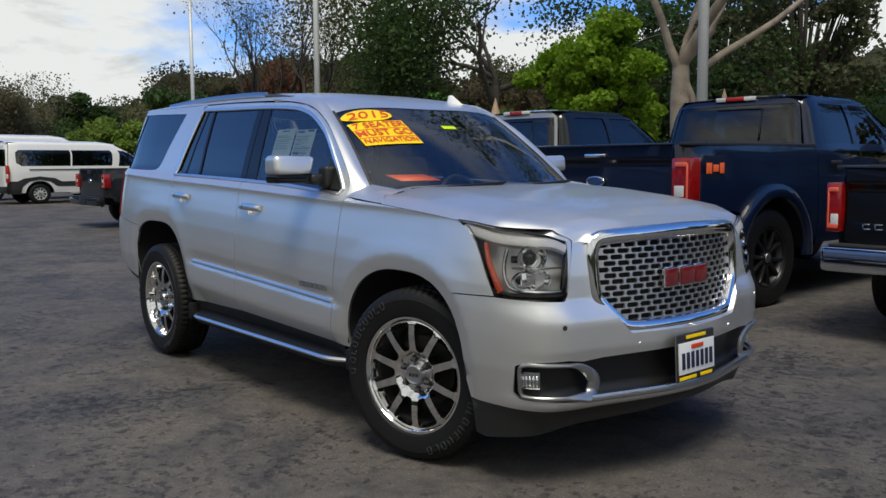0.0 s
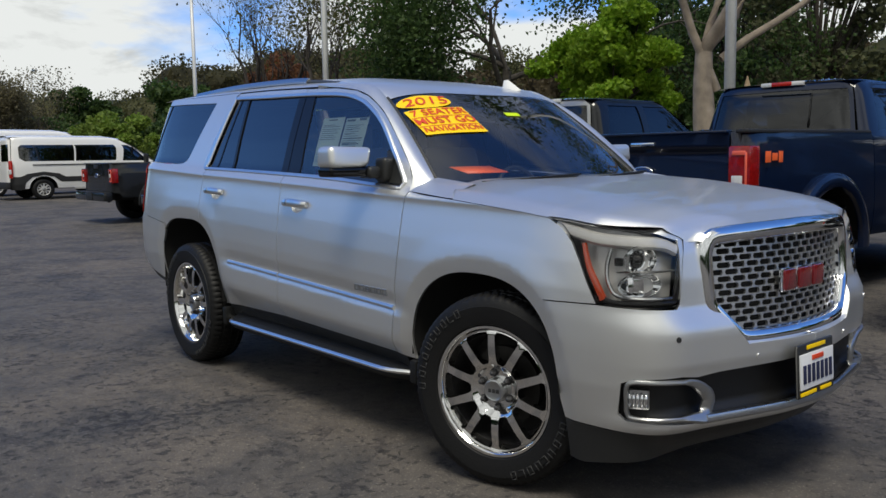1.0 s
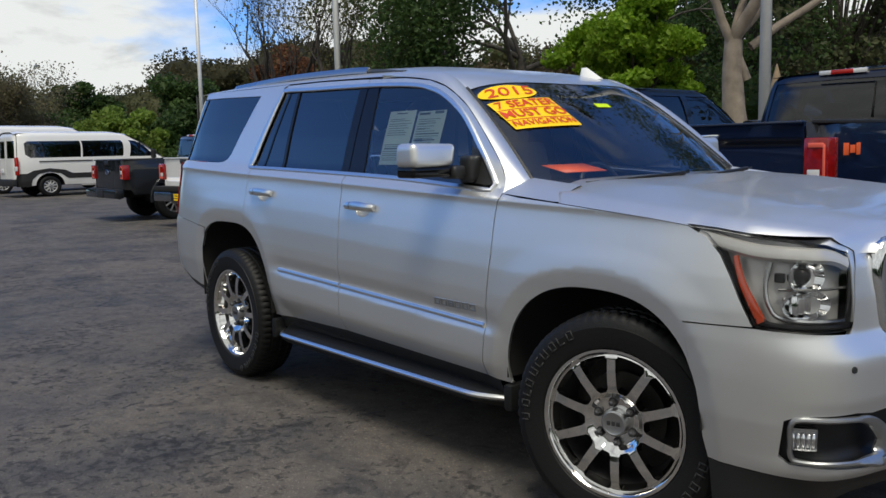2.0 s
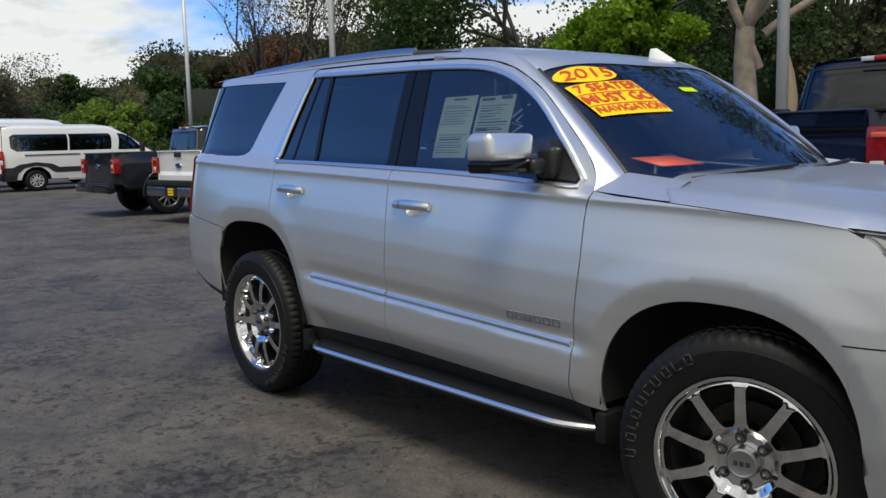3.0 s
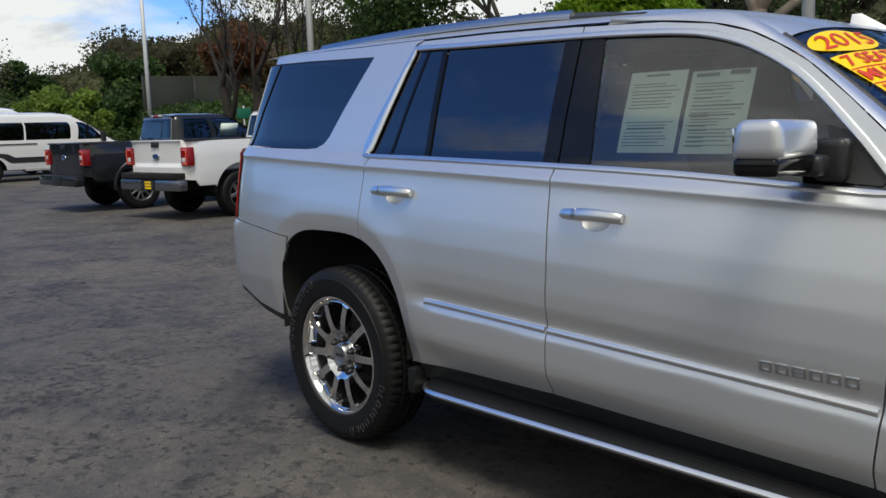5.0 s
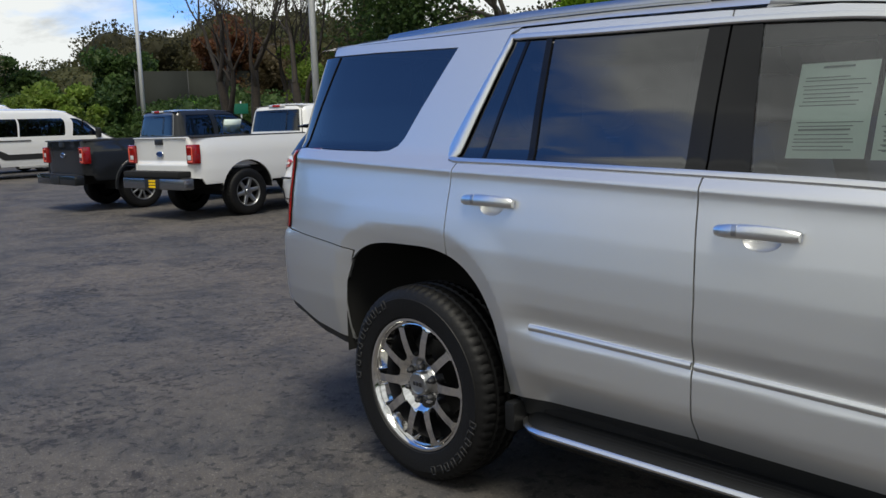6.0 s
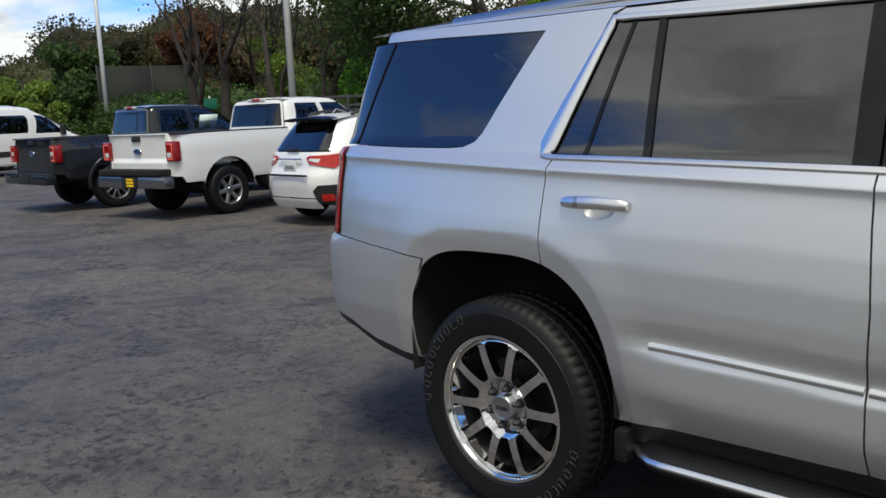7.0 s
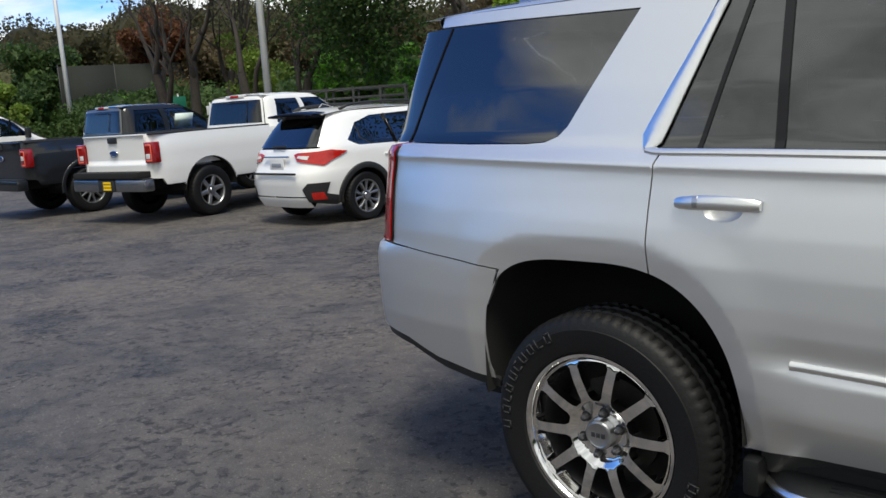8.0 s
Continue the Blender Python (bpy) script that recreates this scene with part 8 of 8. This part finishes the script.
tagged(mesh_object("bank", bm, EARTH), "bare brown earth bank under the trees", "bank", kind="structure")
bm = bmesh.new()
KERB = mat("kerb_concrete", (0.30, 0.29, 0.27), 0.85, vary=0.35, grain=20, stain=1.2, bump=0.3)
for i in range(30):
    box(bm, (-104 + 4.0 * i + 2, 11.72, 0.075), (3.985, 0.16, 0.15), 0.02)
tagged(mesh_object("kerb", bm, KERB), "pale concrete kerb along the planting strip", "kerb", kind="structure")

# small signs among the trees
for x, y, h, size, m, lab in ((-29.6, 15.1, 2.15, (0.55, 0.4), mat("sign_green", (0.01, 0.16, 0.10), 0.4), "small green sign on a thin post"), (-28.6, 15.8, 1.75, (0.28, 0.34), PLATE_WHITE, "small white sign on a thin post")):
    t = empty("sign", pose(x, y, 0, 0, 0, 55), lab, "sign")
    bm = bmesh.new()
    tube(bm, [(0, 0, 0), (0, 0, h + 0.3)], 0.03, 8)
    part("post", bm, POLE, t)
    slab("board", (0, -0.04, h), (size[0], 0.02, size[1]), m, t, 0.004)
# closed parasols by the plane tree
TAN = mat("tan_canvas", (0.50, 0.36, 0.22), 0.8, vary=0.2, grain=15)
for x, y in ((-5.75, 12.75), (-10.3, 10.5)):
    t = empty("parasol", pose(x, y, 0), "closed tan canvas parasol on a pole", "parasol", "closed parasols")
    bm = bmesh.new()
    lathe(bm, [(0.05, 0.75), (0.17, 0.8), (0.16, 1.5), (0.17, 2.0), (0.10, 2.45), (0.008, 2.85)], 14, "z", radial=lambda i, j: 0.02 * (i % 2) * (0 < j < 5))
    part("canopy", bm, TAN, t)
    bm = bmesh.new()
    lathe(bm, [(0.22, 0.0), (0.22, 0.06), (0.03, 0.09), (0.03, 0.9)], 14, "z")
    part("pole", bm, POLE, t)

# ---- stickers and papers on the SUV's glass ----
def on_screen(y, f, lift=0.004):
    """A point on the windscreen: y across, f from 0 (roof) to 1 (cowl); with the way down and the normal."""
    k = f * (len(WS_ROWS) - 1)
    i = min(len(WS_ROWS) - 2, int(k))
    w = k - i

    def p(i2):
        row = WS_ROWS[i2]
        half = -row[0].y
        q = (y / half + 1) / 2 * (len(row) - 1)
        j = max(0, min(len(row) - 2, int(q)))
        return row[j].lerp(row[j + 1], q - j)
    a, b = p(i), p(i + 1)
    down = (b - a).normalized()
    c = a.lerp(b, w)
    return c, down


def decal(name, shapes, material, parent, lift, label=""):
    """Flat shapes on the windscreen, each a list of (y, metres down from the roof edge)."""
    length = sum((WS_ROWS[i][12] - WS_ROWS[i + 1][12]).length for i in range(len(WS_ROWS) - 1))
    bm = bmesh.new()
    for verts, faces in shapes:
        vs = []
        for y, s in verts:
            c, down = on_screen(y, max(0.001, min(0.999, s / length)))
            n = down.cross(Vector((0, 1, 0))).normalized()
            if n.x < 0:
                n = -n
            vs.append(bm.verts.new(c + n * lift))
        for f in faces:
            try:
                bm.faces.new([vs[i] for i in f])
            except ValueError:
                pass
    ob = part(name, bm, material, parent, label, smooth=False)
    return ob


def text_shape(body, size, y, s, turn=0.0, italic=0.0, bold=0.035, wide=1.0):
    bm = text_bm(body, size, 0.0, italic, bold)
    bmesh.ops.scale(bm, vec=(wide, 1, 1), verts=bm.verts)
    bmesh.ops.triangulate(bm, faces=bm.faces)
    ca, sa = math.cos(radians(turn)), math.sin(radians(turn))
    bm.verts.index_update()
    verts = [(y + v.co.x * ca - v.co.y * sa, s - (v.co.x * sa + v.co.y * ca)) for v in bm.verts]
    faces = [[v.index for v in f.verts] for f in bm.faces]
    bm.free()
    return verts, faces


def quad_grid(y0, s0, y1, s1, turn, n=10):
    """A rectangle about its centre, turned, cut fine enough to lie on the curved glass."""
    cy, cs = (y0 + y1) / 2, (s0 + s1) / 2
    ca, sa = math.cos(radians(turn)), math.sin(radians(turn))
    verts, faces = [], []
    for i in range(n + 1):
        for j in range(n + 1):
            a, b = y0 + (y1 - y0) * i / n - cy, s0 + (s1 - s0) * j / n - cs
            verts.append((cy + a * ca + b * sa, cs - a * sa + b * ca))
    for i in range(n):
        for j in range(n):
            k = i * (n + 1) + j
            faces.append((k, k + 1, k + n + 2, k + n + 1))
    return verts, faces


ov = [(-0.510 + 0.165 * math.cos(2 * math.pi * k / 40), 0.084 + 0.066 * math.sin(2 * math.pi * k / 40)) for k in range(40)]
oval = decal("year_sticker", [(ov + [(-0.510, 0.084)], [(k, (k + 1) % 40, 40) for k in range(40)])], YELLOW, suv, 0.005, "yellow oval windscreen sticker")
decal("year_lettering", [text_shape("2015", 0.112, -0.510, 0.084, 0, 0.25, 0.0, 1.25)], RED_INK, oval, 0.008)
TURN = 1
st = decal("price_sticker", [quad_grid(-0.672, 0.158, -0.318, 0.402, TURN)], YELLOW, suv, 0.006, "yellow windscreen sticker with red lettering")
for s_line in (0.238, 0.324):
    decal("sticker_line", [quad_grid(-0.670, s_line, -0.323, s_line + 0.005, TURN)], RED_INK, st, 0.008)
decal("sticker_lettering", [text_shape("7 SEATER", 0.080, -0.495, 0.200, TURN, 0.12, 0.014, 1.0)], RED_INK, st, 0.010)
decal("sticker_lettering", [text_shape("MUST GO", 0.082, -0.495, 0.284, TURN, 0, 0.014, 0.98)], RED_INK, st, 0.010)
decal("sticker_lettering", [text_shape("NAVIGATION", 0.062, -0.495, 0.362, TURN, 0.1, 0.014, 0.88)], RED_INK, st, 0.010)
decal("lime_tag", [quad_grid(-0.055, 0.200, 0.055, 0.235, 0, 4)], LIME, suv, 0.004, "lime card behind the windscreen")
slab("orange_card", (0.905, -0.45, 1.282), (0.14, 0.29, 0.004), ORANGE, suv, 0.0, "orange card lying on the dashboard", pose(0, 0, 0, 0, 12, 0).to_3x3())

# two sale sheets behind the front door glass, with lines of small print
SHEETS = ((-0.036, 0.172, 1.307, 1.562, 0.0), (0.188, 0.394, 1.304, 1.553, 0.0))
for k, (x0, x1, z0, z1, lean) in enumerate(SHEETS):
    def sheet(u, w, off=0.0, x0=x0, x1=x1, z0=z0, z1=z1):
        # u, w from 0 to 1; the sheet leans back with the pillar
        x = x0 + (x1 - x0) * u + 0.006 * (w - 0.5)
        z = z0 + (z1 - z0) * w
        return body(x, z, -0.024 + off, -1)
    bm = bmesh.new()
    skin(bm, [[sheet(i / 8, j / 8) for j in range(9)] for i in range(9)])
    sh = part("sale_sheet", bm, PAPER, suv, "pale green printed sheet behind the glass", smooth=True)
    rng = np.random.default_rng(100 + k)
    lines = [(0.94, 0.30, 0.70, 0.022)] if k == 0 else [(0.93, 0.08, 0.45, 0.04), (0.94, 0.62, 0.92, 0.05)]
    w = 0.84
    while w > 0.06:
        h = 0.018 if rng.uniform() < 0.3 else 0.009
        if not (0.40 < w < 0.52 and k == 0):
            a = rng.uniform(0.07, 0.12)
            lines.append((w, a, rng.uniform(0.55, 0.94), h))
            if k == 1 and rng.uniform() < 0.4:
                lines.append((w - 0.012, 0.12, 0.4, h))
        w -= rng.uniform(0.032, 0.055)
    bm = bmesh.new()
    for w, a, b, h in lines:
        skin(bm, [[sheet(a + (b - a) * i / 6, w + dh, 0.004) for dh in (0, h)] for i in range(7)])
    part("print_lines", bm, INK, sh, "lines of small grey print", smooth=False)
for ob in bpy.data.objects:
    if ob.name.startswith("print_lines"):
        ob["kind"] = "stuff"
